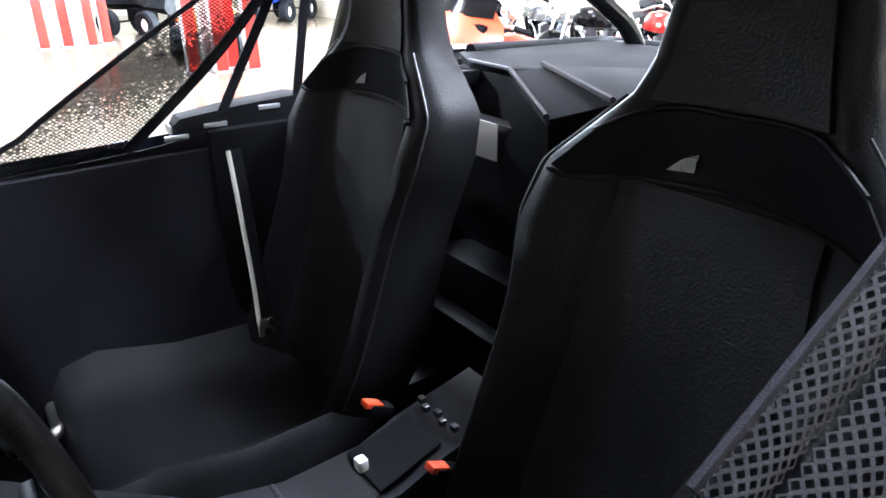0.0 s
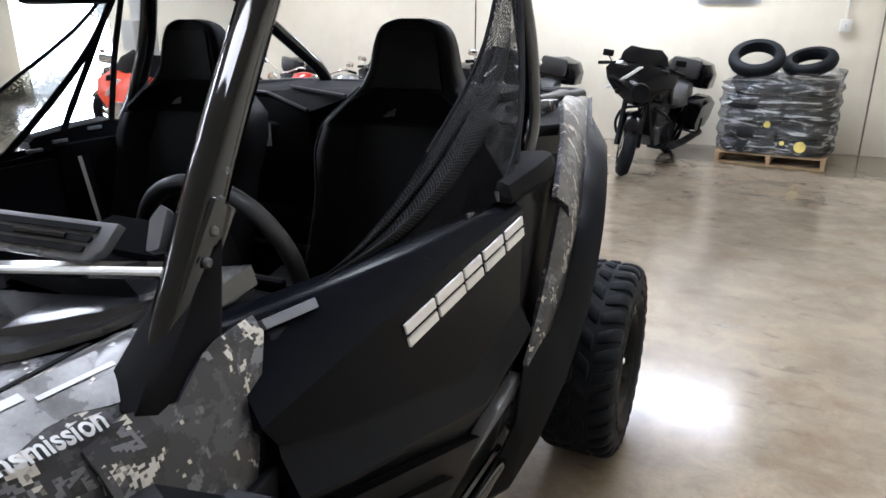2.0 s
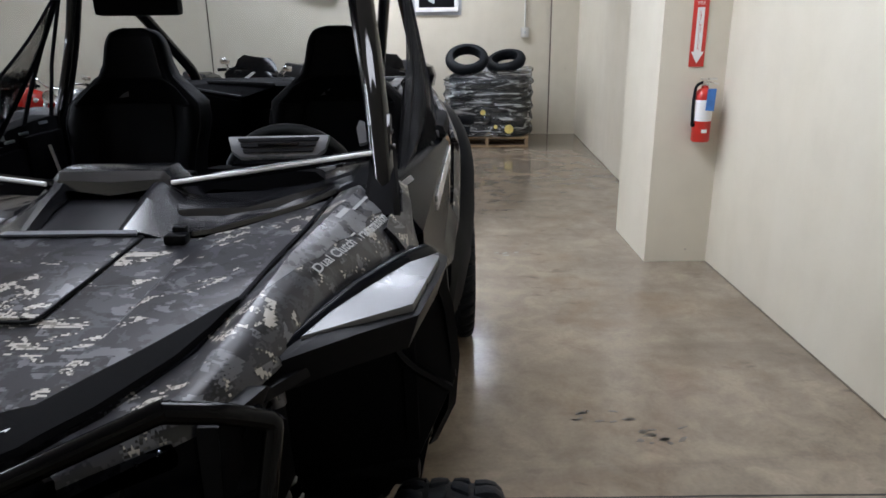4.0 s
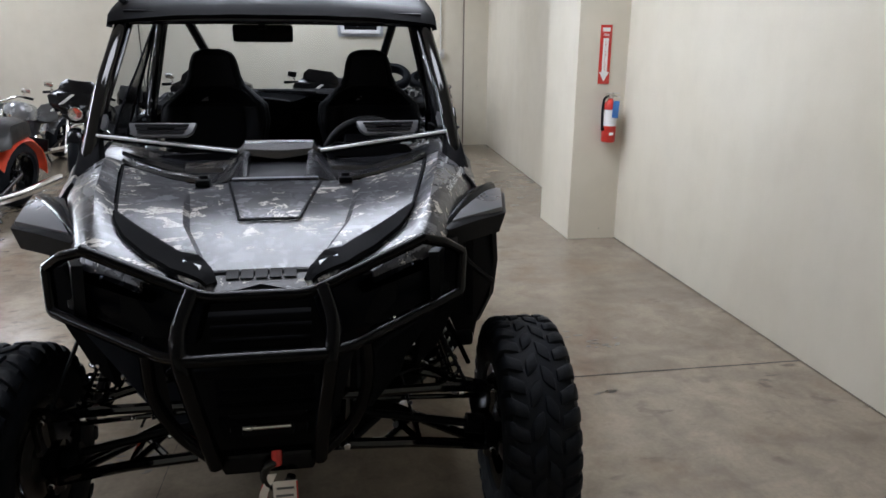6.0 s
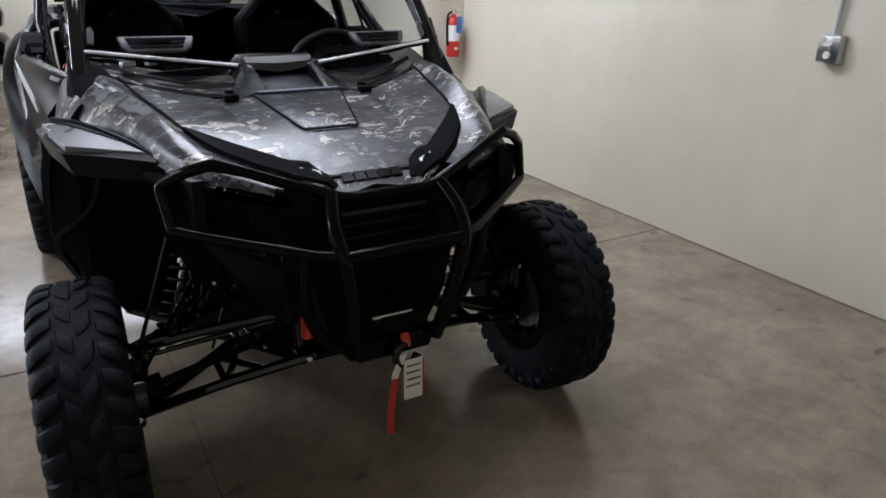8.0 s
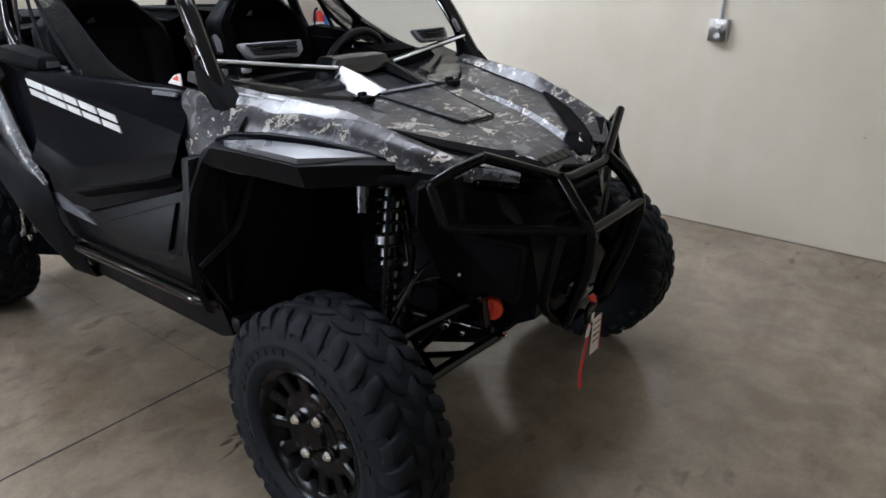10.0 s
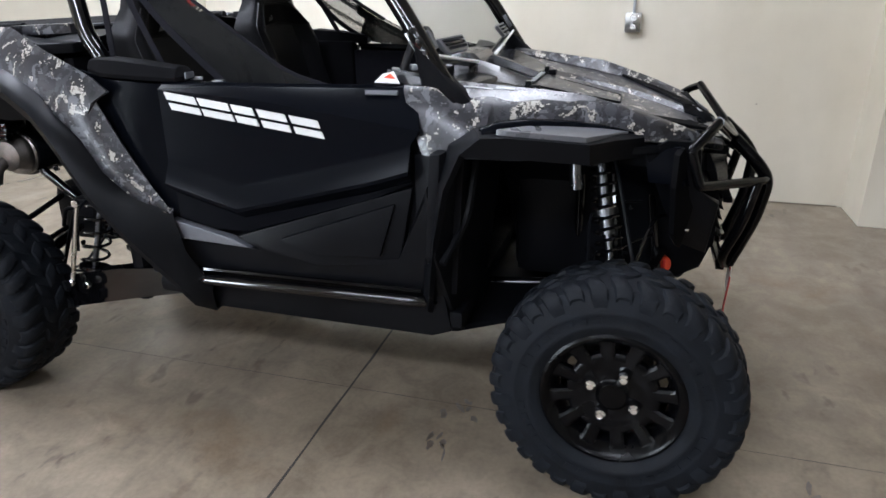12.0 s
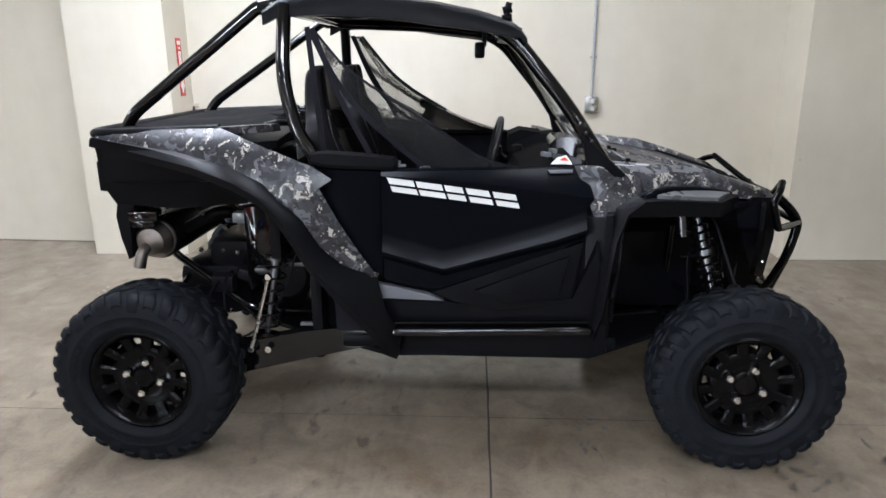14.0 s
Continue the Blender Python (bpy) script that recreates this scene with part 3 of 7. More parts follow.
# hood: one bent panel with a valley down its middle
rows = []
for i in range(25):
    row = []
    for k in range(-12, 13):
        u = abs(k) / 12
        back = 0.80 - 0.155 * max(0.0, min(1.0, (u - 0.62) / 0.38))
        front = 1.402 + 0.028 * min(1.0, u / 0.5)
        y = back + (front - back) * i / 24
        crease = curve([(0.56, 0.31), (0.75, 0.28), (1.14, 0.215), (1.40, 0.115)], y)
        x = crease * u / 0.5 if u <= 0.5 else crease + 0.018 if u < 0.6 else lerp((crease + 0.018,), (hood_half(y),), (u - 7 / 12) * 12 / 5)[0]
        row.append((math.copysign(x, k), y, hood_z(x, y)))
    rows.append(row)
hood = part("hood", sheet(bmesh.new(), rows, -0.012), CAMO, VEH, "camouflage hood with a sunken middle", 28)
vent = [(0.146, 0.80), (0.083, 1.085), (-0.083, 1.085), (-0.146, 0.80)]
part("hood_insert", slab(bmesh.new(), [(x, y, hood_z(0, y) + 0.006) for x, y in vent], (0, 0, -0.012), 0.003), CAMO, hood)
part("hood_insert_edge", tubes(([(x * 1.03, y + (0.012 if y > 1 else -0.004), hood_z(0, y) + 0.003) for x, y in vent + vent[:1]], 0.004), bend=0.01, n=6), PLASTIC, hood)
bm = bmesh.new()
for k in range(5):
    x = -0.088 + 0.036 * k
    slab(bm, [(x, 1.364, hood_z(0, 1.364) + 0.003), (x + 0.031, 1.364, hood_z(0, 1.364) + 0.003), (x + 0.031, 1.391, hood_z(0, 1.391) + 0.003), (x, 1.391, hood_z(0, 1.391) + 0.003)], (0, 0, 0.004))
part("hood_emblem", bm, BLACKGLOSS, hood, "dark raised emblem bars")
for s in (1, -1):
    # black inlay strip with its pale marker lamp beside the valley
    ins_ = [(0.424, 1.085), (0.372, 1.140), (0.316, 1.199), (0.202, 1.312), (0.142, 1.326), (0.122, 1.362), (0.110, 1.398)]
    outs = [(0.426, 1.088), (0.404, 1.155), (0.370, 1.225), (0.296, 1.318), (0.224, 1.384), (0.180, 1.404), (0.130, 1.426)]
    rows = []
    for k in range(25):
        f = k / 24 * 6
        a, b = ([lerp(e[min(int(f), 5)], e[min(int(f), 5) + 1], f - min(int(f), 5)) for e in (ins_, outs)])
        rows.append([mir((*p, hood_z(*p) + dz), s) for p, dz in ((a, 0.001), (lerp(a, b, 0.05), 0.008), (lerp(a, b, 0.5), 0.008), (lerp(a, b, 0.95), 0.008), (b, 0.001))])
    inlay = part("hood_inlay", sheet(bmesh.new(), rows, 0.003 * s), INLAY, hood, "black inlay strip", 14)
    part("hood_gap", sheet(bmesh.new(), [[mir((x + dx, y, hood_z(x, y) + 0.0025), s) for dx in (-0.004, 0.004)] for x, y in ((0.515, 0.64), (0.484, 0.80), (0.452, 0.95), (0.416, 1.11))], -0.001 * s), YOKE, hood, "dark gap beside the hood")
    mk = [(0.195, 1.352), (0.146, 1.376), (0.149, 1.396), (0.184, 1.384)]
    part("marker_lamp", slab(bmesh.new(), [(x * s, y, hood_z(x, y) + 0.0115) for x, y in mk], (0, 0, -0.004), 0.001), BRIGHT, inlay, "small white marker lamp")
    part("hood_latch", boxes(((0.228 * s, 0.822, hood_z(0.228, 0.822) + 0.010), (0.045, 0.030, 0.020), 0.005), ((0.228 * s, 0.800, hood_z(0.228, 0.80) + 0.012), (0.028, 0.02, 0.03), 0.005)), PLASTIC, hood)

    # front fender: camouflage shoulder beside the hood
    inner = [(0.530, 0.63, 1.160), (0.494, 0.80, 1.130), (0.450, 1.00, 1.100), (0.392, 1.20, 1.050), (0.300, 1.322, 1.012), (0.226, 1.388, 0.990)]
    ridge = [(0.576, 0.63, 1.176), (0.538, 0.80, 1.160), (0.497, 1.00, 1.140), (0.447, 1.20, 1.081), (0.392, 1.330, 1.030), (0.262, 1.412, 0.982)]
    outer = [(0.690, 0.63, 1.090), (0.650, 0.80, 1.075), (0.575, 1.00, 1.062), (0.505, 1.20, 1.022), (0.450, 1.325, 1.004), (0.285, 1.424, 0.962)]
    swell = [(lerp(b, c_, 0.68)[0] + 0.006, lerp(b, c_, 0.68)[1], lerp(b, c_, 0.68)[2] + 0.016) for b, c_ in zip(ridge, outer)]
    rows = [[mir(q, s) for q in ((0.528, 0.612, 1.160), (0.552, 0.612, 1.170), (0.572, 0.612, 1.177), (0.579, 0.612, 1.174), (0.583, 0.612, 1.168), (0.584, 0.612, 1.155), (0.584, 0.612, 1.13))],
            [mir(q, s) for q in ((0.518, 0.665, 1.153), (0.545, 0.665, 1.165), (0.568, 0.665, 1.174), (0.588, 0.665, 1.168), (0.608, 0.665, 1.156), (0.613, 0.665, 1.145), (0.614, 0.665, 1.11))],
            [mir(q, s) for q in ((0.511, 0.716, 1.145), (0.534, 0.716, 1.157), (0.5565, 0.716, 1.168), (0.599, 0.716, 1.1505), (0.6385, 0.716, 1.1262), (0.646, 0.716, 1.120), (0.648, 0.716, 1.09))],
            [mir(q, s) for q in ((0.5105, 0.722, 1.144), (0.533, 0.722, 1.156), (0.5555, 0.722, 1.1675), (0.598, 0.722, 1.150), (0.639, 0.722, 1.125), (0.669, 0.722, 1.082), (0.676, 0.722, 1.055))]]
    for k, (a, b, c_, m_) in enumerate(list(zip(inner, ridge, outer, swell))[1:]):
        rows.append([mir(q, s) for q in (a, lerp(a, b, 0.5), b, (lerp(b, m_, 0.5)[0], b[1], lerp(b, m_, 0.5)[2] + 0.004), m_, c_, (c_[0] + 0.004, c_[1], c_[2] - (0.03 if k < 2 else 0.006)))])
    fender = part("front_fender", sheet(bmesh.new(), rows, -0.010 * s), CAMO, VEH, "camouflage front fender", 50)
    # the sheen along the fender's upper edge painted as a silver band, plain logo bars and lettering
    def on_fender(u, w, lift=0.003):
        """A place on the fender: u from the cowl forwards, w from the inner edge over the ridge to the outer edge."""
        i = min(int(u * 4), 3)
        f = u * 4 - i
        a, b, c_, m_ = (lerp(e[i], e[i + 1], f) for e in (inner, ridge, outer, swell))
        h_ = (lerp(b, m_, 0.5)[0], b[1], lerp(b, m_, 0.5)[2] + 0.004)
        p = lerp(a, b, w * 2) if w < 0.5 else lerp(b, h_, (w - 0.5) / 0.17) if w < 0.67 else lerp(h_, m_, (w - 0.67) / 0.17) if w < 0.84 else lerp(m_, c_, (w - 0.84) / 0.16)
        return Vector(mir((p[0] + lift * 0.4, p[1], p[2] + lift), s))
    part("fender_sheen", sheet(bmesh.new(), [[on_fender(0.03 + u * 0.60, 0.505 + w * (0.26 + 0.03 * math.sin(u * 19)) * (1 - u ** 4), 0.0009) for w in (0, 0.33, 0.66, 1.0)] for u in [k / 14 for k in range(15)]], -0.0006 * s), SILVER, fender, "pale band with the fender's sheen painted in", 60)
    for u0, u1, w0, w1 in ((0.19, 0.265, 0.545, 0.59), (0.06, 0.18, 0.60, 0.625)):
        part("fender_logo_bar", sheet(bmesh.new(), [[on_fender(lerp((u0,), (u1,), k / 3)[0], w, 0.0026) for w in (w0, w1)] for k in range(4)], -0.0006 * s), LETTER, fender)
    def letter_place(f, g):
        f = 1 - f if s > 0 else f
        return on_fender(0.525 - 0.385 * f, 0.82 + 0.045 * f - 0.085 * g, 0.0080)
    if s < 0:
        lettering_on("fender_lettering", "Dual Clutch Transmission", LETTER, letter_place, fender)

    # camouflage body side round the pillar's foot, down to the flare
    rows = []
    dy = 0.070
    for y, cs in ((0.510, ((0.656, 1.168), (0.678, 1.152), (0.706, 1.090), (0.718, 1.020), (0.722, 0.985))), (0.585, ((0.664, 1.168), (0.682, 1.150), (0.708, 1.085), (0.722, 1.020), (0.726, 0.985))),
                  (0.612, ((0.670, 1.164), (0.690, 1.140), (0.712, 1.076), (0.726, 1.020), (0.730, 0.985))), (0.660, ((0.674, 1.126), (0.692, 1.108), (0.712, 1.070), (0.726, 1.025), (0.732, 0.985))),
                  (0.712, ((0.650, 1.134), (0.684, 1.104), (0.706, 1.068), (0.724, 1.035), (0.732, 0.985))), (0.760, ((0.645, 1.118), (0.664, 1.098), (0.684, 1.070), (0.706, 1.052), (0.728, 1.010)))):
        rows.append([mir((x - (0.018 if s < 0 and x > 0.69 else 0.0), y + dy * (1.168 - z) / 0.18 * (1 if y < 0.56 else 0), z), s) for x, z in cs])
    part("cowl_side", sheet(bmesh.new(), rows, -0.012 * s), CAMO, VEH, "camouflage panel ahead of the door", 50)
    # black boot that flares from the cage tube down into the notch of the panel
    loops = []
    for cx, cy, cz, hx, hy, tilt in ((0.622, 0.560, 1.262, 0.026, 0.028, 0.02), (0.626, 0.588, 1.215, 0.030, 0.042, 0.015), (0.626, 0.618, 1.165, 0.036, 0.058, 0.006), (0.630, 0.642, 1.122, 0.040, 0.062, -0.008), (0.628, 0.645, 1.06, 0.040, 0.062, -0.008)):
        loops.append([mir((cx + hx * u, cy + hy * v, cz - tilt * v), s) for u, v in ((-1, -0.7), (-0.7, -1), (0.7, -1), (1, -0.7), (1, 0.7), (0.7, 1), (-0.7, 1), (-1, 0.7))])
    part("pillar_boot", loft(bmesh.new(), loops), YOKE, VEH, "black boot round the pillar foot", 40)
    # black wheel-arch flare with its flat wing
    path = [(0.742, 0.60, 0.50), (0.790, 0.622, 0.62), (0.800, 0.638, 0.76), (0.785, 0.660, 0.90), (0.762, 0.700, 1.00), (0.772, 0.760, 1.052), (0.770, 0.83, 1.056), (0.722, 1.045, 1.040), (0.620, 1.115, 1.036), (0.515, 1.185, 1.026)]
    inn = [(0.712, 0.575, 0.50), (0.752, 0.592, 0.63), (0.758, 0.606, 0.77), (0.755, 0.630, 0.92), (0.728, 0.662, 1.022), (0.690, 0.720, 1.066), (0.650, 0.82, 1.070), (0.575, 1.00, 1.058), (0.540, 1.09, 1.046), (0.500, 1.18, 1.024)]
    rows = []
    for a, b in zip(inn, path):
        a, b = Vector(mir(a, s)), Vector(mir(b, s))
        lip = Vector((-0.020 * s, 0.010, -0.010)) if b.y < 0.72 else Vector((-0.02 * s, 0.004, -0.060))
        rows.append([a, a.lerp(b, 0.5) + Vector((0.004 * s, 0, 0.006)), b, b + lip * 0.3, b + lip])
    flare = part("wheel_arch_flare", sheet(bmesh.new(), rows, -0.006 * s), PLASTIC, VEH, "matt black front wheel-arch flare", 30)
    wing = [(0.754, 0.800, 1.076), (0.756, 0.830, 1.074), (0.712, 1.036, 1.058), (0.535, 1.140, 1.046), (0.575, 1.065, 1.058), (0.625, 0.985, 1.068), (0.690, 0.880, 1.078)]
    part("flare_insert", slab(bmesh.new(), [mir(p, s) for p in wing], (0, 0, -0.02), 0.003), FLAREIN, flare, "smooth grey flare insert")
    rows = []
    for x, y, z, h in ((0.745, 0.755, 1.072, 0.6), (0.728, 0.800, 1.092, 1.0), (0.672, 0.880, 1.092, 1.0), (0.606, 0.985, 1.080, 0.9), (0.556, 1.075, 1.062, 0.8), (0.512, 1.155, 1.040, 0.5)):
        d = Vector((0.82, 0.57, 0))
        rows.append([mir(Vector((x, y, z)) + d * u * h + Vector((0, 0, v * h)), s) for u, v in ((-0.030, -0.022), (-0.016, -0.004), (-0.002, 0.002), (0.010, -0.003), (0.017, -0.016), (0.018, -0.034))])
    part("flare_lip", sheet(bmesh.new(), rows, -0.004 * s), SATIN, flare, "smooth raised lip along the flare", 50)
    part("flare_backing", slab(bmesh.new(), [mir(p, s) for p in ((0.716, 0.556, 0.985), (0.732, 0.660, 0.990), (0.748, 0.640, 0.90), (0.752, 0.615, 0.76), (0.742, 0.600, 0.62), (0.712, 0.590, 0.48), (0.706, 0.560, 0.48))], (-0.02 * s, 0, 0), 0.004), PLASTIC, VEH, "black panel between the door and the flare")
    # liner behind and above the wheel
    rear_l = [(0.770, 0.648, 1.00), (0.792, 0.640, 0.70), (0.700, 0.668, 0.50), (0.610, 0.685, 0.385), (0.40, 0.70, 0.385), (0.37, 0.76, 1.05)]
    part("wheel_well_liner", slab(bmesh.new(), [mir(p, s) for p in rear_l], (0, -0.03, 0), 0.008), PLASTIC, VEH, "black moulded wheel-well liner")
    part("liner_rib", tubes(([mir((0.775, 0.655, 0.68), s), mir((0.66, 0.70, 0.78), s), mir((0.60, 0.71, 0.95), s)], 0.012), n=6), PLASTIC, VEH)
    part("upper_liner", slab(bmesh.new(), [mir(p, s) for p in ((0.74, 0.66, 1.005), (0.745, 0.86, 1.01), (0.50, 1.23, 1.0), (0.36, 1.28, 1.0), (0.36, 0.66, 1.02))], (0, 0, -0.02), 0.004), PLASTIC, VEH)

    # door: creased skin, lower panel, latch and plain logo shapes
    yr = [-0.205, -0.09, 0.02, 0.16, 0.30, 0.44, 0.58]
    zt = [(-0.205, 1.166), (0.58, 1.163)]
    z1 = [(-0.205, 1.150), (0.1, 1.128), (0.58, 1.055)]
    zc = [(-0.205, 0.868), (0.02, 0.797), (0.58, 0.938)]
    zb = [(-0.205, 0.752), (-0.03, 0.700), (0.58, 0.893)]
    xs = [(-0.205, 0.800), (0.58, 0.733)] if s > 0 else [(-0.205, 0.778), (0.58, 0.712)]
    rows = []
    lean = [(-0.205, 0.0), (0.20, -0.016), (0.58, -0.066)]
    for f, dz, dx in ((zt, 0.004, -0.045), (zt, 0, -0.022), (zt, -0.006, -0.012), (z1, 0, 0.004), (zc, 0.078, 0.004), (zc, 0.060, 0.007), (zc, 0.006, 0.034), (zc, -0.004, 0.032), (zc, -0.034, -0.010), (zb, 0, -0.016)):
        rows.append([mir((curve(xs, y) + dx + (curve(lean, y) if f is zt else 0.0), y - (0.0 if y < 0.5 else 0.03 * abs(curve(f, y) - 1.05) / 0.12), curve(f, y) + dz), s) for y in yr])
    door = part("door", sheet(bmesh.new(), rows, 0.02 * s), SATIN, VEH, "satin black half door with a sharp crease", 26)
    lp = [(0.718, 0.550, 0.885), (0.768, -0.028, 0.694), (0.768, 0.060, 0.655), (0.764, 0.24, 0.622), (0.748, 0.46, 0.640), (0.736, 0.515, 0.665)]
    part("lower_door_panel", slab(bmesh.new(), [mir(p, s) for p in lp], (-0.03 * s, 0, 0), 0.008), PLASTIC, door, "textured lower door panel")
    ip = [(0.732, 0.500, 0.835), (0.776, 0.135, 0.705), (0.774, 0.25, 0.660), (0.754, 0.455, 0.672)]
    part("panel_inlay", slab(bmesh.new(), [mir((p[0] + 0.004, p[1], p[2]), s) for p in ip], (-0.02 * s, 0, 0), 0.006), PLASTIC, door, "raised black panel inlay")
    o = 0.022 if s > 0 else 0.0
    # reflection on the black door's top bevel, painted as a grey strip
    part("door_bevel", slab(bmesh.new(), [mir(p, s) for p in ((0.661 + o, 0.500, 1.157), (0.670 + o, 0.500, 1.146), (0.690 + o, 0.412, 1.147), (0.681 + o, 0.408, 1.158))], (-0.006 * s, 0, -0.003), 0.001), GREYPL, door, "door-top bevel with its reflection painted pale")
    # five slanted shapes stand in for the door's logo
    a0, a1 = ((0.806, -0.178, 1.134), (0.764, 0.288, 1.064)) if s > 0 else ((0.784, -0.190, 1.128), (0.744, 0.262, 1.058))
    for k, (u0, u1) in enumerate(((0.0, 0.20), (0.22, 0.42), (0.44, 0.58), (0.61, 0.79), (0.82, 1.0))):
        if s < 0:
            u0, u1 = 1 - u1, 1 - u0
        bm = bmesh.new()
        for v0, v1 in ((-0.010, 0.011), (-0.038, -0.019)):
            pts = []
            for u, v in ((u0, v0), (u1, v0), (u1, v1), (u0, v1)):
                p = lerp(a0, a1, u - v * 0.8 * (1 if s > 0 else -1))
                pts.append(mir((p[0] + 0.0035 + v * 0.02, p[1], p[2] + v), s))
            slab(bm, pts, (-0.004 * s, 0, 0))
        part("door_logo", bm, WHITE, door, "pale slanted logo shape")
    part("hinge_filler", slab(bmesh.new(), [mir(p, s) for p in ((0.690, 0.46, 1.10), (0.690, 0.70, 1.05), (0.700, 0.68, 0.55), (0.700, 0.46, 0.55))], (-0.03 * s, 0, 0), 0.004), YOKE, VEH)
    # grey sill trim, rocker and side tube
    tr = [(0.775, -0.285, 0.742), (0.768, -0.04, 0.686), (0.764, 0.02, 0.658), (0.764, -0.26, 0.668)]
    part("sill_trim", slab(bmesh.new(), [mir(p, s) for p in tr], (-0.03 * s, 0, 0), 0.005), GREYPL, VEH, "smooth grey sill trim")
    rk = [(-0.28, 0.66), (0.0, 0.652), (0.24, 0.618), (0.52, 0.66), (0.60, 0.90), (0.64, 0.62), (0.665, 0.42), (0.60, 0.395), (-0.18, 0.40), (-0.24, 0.43)]
    part("rocker_panel", slab(bmesh.new(), [mir((0.745 if z > 0.5 else 0.70, y, z), s) for y, z in rk], (-0.06 * s, 0, 0), 0.01), PLASTIC, VEH, "black rocker panel")
    part("side_step_tube", tubes(([mir((0.70, -0.215, 0.50), s), mir((0.756, -0.19, 0.526), s), mir((0.750, 0.58, 0.538), s), mir((0.69, 0.62, 0.52), s)], 0.019)), TUBE, VEH, "glossy black rock-slider tube")
    part("side_step_rail", tubes(([mir((0.748, -0.19, 0.560), s), mir((0.742, 0.58, 0.570), s)], 0.008), n=6), TUBE, VEH)
    # dark belt cap behind the door
    loops = []
    for y, zl, zh, x0, x1 in ((-0.150, 1.172, 1.198, 0.700, 0.752), (-0.165, 1.168, 1.212, 0.694, 0.768), (-0.300, 1.172, 1.226, 0.690, 0.780), (-0.420, 1.178, 1.234, 0.686, 0.782), (-0.470, 1.190, 1.228, 0.690, 0.770)):
        loops.append([mir(p, s) for p in ((x0, y, zl), (x1, y, zl), (x1 + 0.004, y, zl + 0.012), (x1 - 0.006, y, zh - 0.006), (x1 - 0.022, y, zh), (x0 + 0.008, y, zh - 0.004))])
    part("belt_cap", loft(bmesh.new(), loops), YOKE, VEH, "dark belt cap behind the door", 30)
    part("cap_pad", slab(bmesh.new(), [mir(p, s) for p in ((0.706, -0.147, 1.176), (0.750, -0.147, 1.176), (0.748, -0.147, 1.196), (0.708, -0.147, 1.194))], (0, 0.004, 0), 0.001), GREYPL, VEH, "pale plastic end of the belt cap")
    part("door_latch", boxes((mir((0.724, -0.050, 1.168), s), (0.014, 0.040, 0.014), 0.004)), SHOCKST, VEH, "metal door striker plate")
    part("rear_quarter_panel", slab(bmesh.new(), [mir(p, s) for p in ((0.762, -0.212, 1.160), (0.770, -0.40, 1.168), (0.745, -0.60, 1.20), (0.775, -0.55, 1.02), (0.788, -0.40, 0.82), (0.785, -0.27, 0.72), (0.764, -0.212, 0.76))], (-0.03 * s, 0, 0), 0.004), SATIN, VEH, "black panel behind the door")
    part("quarter_filler", boxes((mir((0.70, -0.325, 0.92), s), (0.06, 0.23, 0.52), 0.01)), YOKE, VEH, "black inner panel behind the door")

    # rear camouflage side and flare
    up = [(-1.345, 1.288, 0.60), (-1.05, 1.303, 0.635), (-0.82, 1.312, 0.69), (-0.65, 1.248, 0.745), (-0.46, 1.182, 0.790), (-0.385, 1.138, 0.806), (-0.435, 1.105, 0.802), (-0.367, 0.974, 0.800), (-0.300, 0.865, 0.796), (-0.238, 0.768, 0.785)]
    dn = [(-1.345, 1.268, 0.640), (-0.98, 1.225, 0.725), (-0.77, 1.180, 0.780), (-0.645, 1.122, 0.805), (-0.585, 1.060, 0.818), (-0.540, 1.025, 0.822), (-0.500, 0.988, 0.824), (-0.440, 0.888, 0.822), (-0.356, 0.812, 0.815), (-0.232, 0.762, 0.790)]
    rows = [[mir((a[2], a[0], a[1]), s), mir((a[2] * 0.66 + b[2] * 0.34 + 0.010, a[0] * 0.66 + b[0] * 0.34, a[1] * 0.66 + b[1] * 0.34 + 0.004), s), mir((a[2] * 0.3 + b[2] * 0.7 + 0.010, a[0] * 0.3 + b[0] * 0.7, a[1] * 0.3 + b[1] * 0.7), s), mir((b[2], b[0], b[1]), s)] for a, b in zip(up, dn)]
    part("rear_side_panel", sheet(bmesh.new(), rows, -0.015 * s), CAMO, VEH, "camouflage rear side panel", 40)
    part("bed_corner", slab(bmesh.new(), [mir(p, s) for p in ((0.40, -0.60, 1.296), (0.655, -0.62, 1.262), (0.715, -0.70, 1.262), (0.690, -0.84, 1.300), (0.60, -1.34, 1.275), (0.40, -1.34, 1.275))], (0, 0, -0.03), 0.006), PLASTIC, VEH, "black corner of the bed")
    part("bed_corner_trim", sheet(bmesh.new(), [[mir(p, s) for p in row] for row in (((0.672, -0.84, 1.312), (0.648, -0.84, 1.314)), ((0.655, -0.73, 1.318), (0.628, -0.72, 1.320)), ((0.632, -0.64, 1.322), (0.604, -0.62, 1.324)))], 0.03 * s), CAMO, VEH, "camouflage strip along the bed's corner", 40)
    ar = [(-1.365, 1.262, 0.645), (-1.20, 1.226, 0.69), (-0.90, 1.180, 0.81), (-0.735, 1.128, 0.850), (-0.632, 1.072, 0.872), (-0.585, 1.025, 0.880), (-0.544, 0.970, 0.884), (-0.464, 0.832, 0.882), (-0.352, 0.686, 0.862), (-0.254, 0.558, 0.826), (-0.20, 0.455, 0.780), (-0.165, 0.412, 0.72)]
    dn2 = dn + [(-0.205, 0.63, 0.785), (-0.15, 0.50, 0.745)]
    rows = []
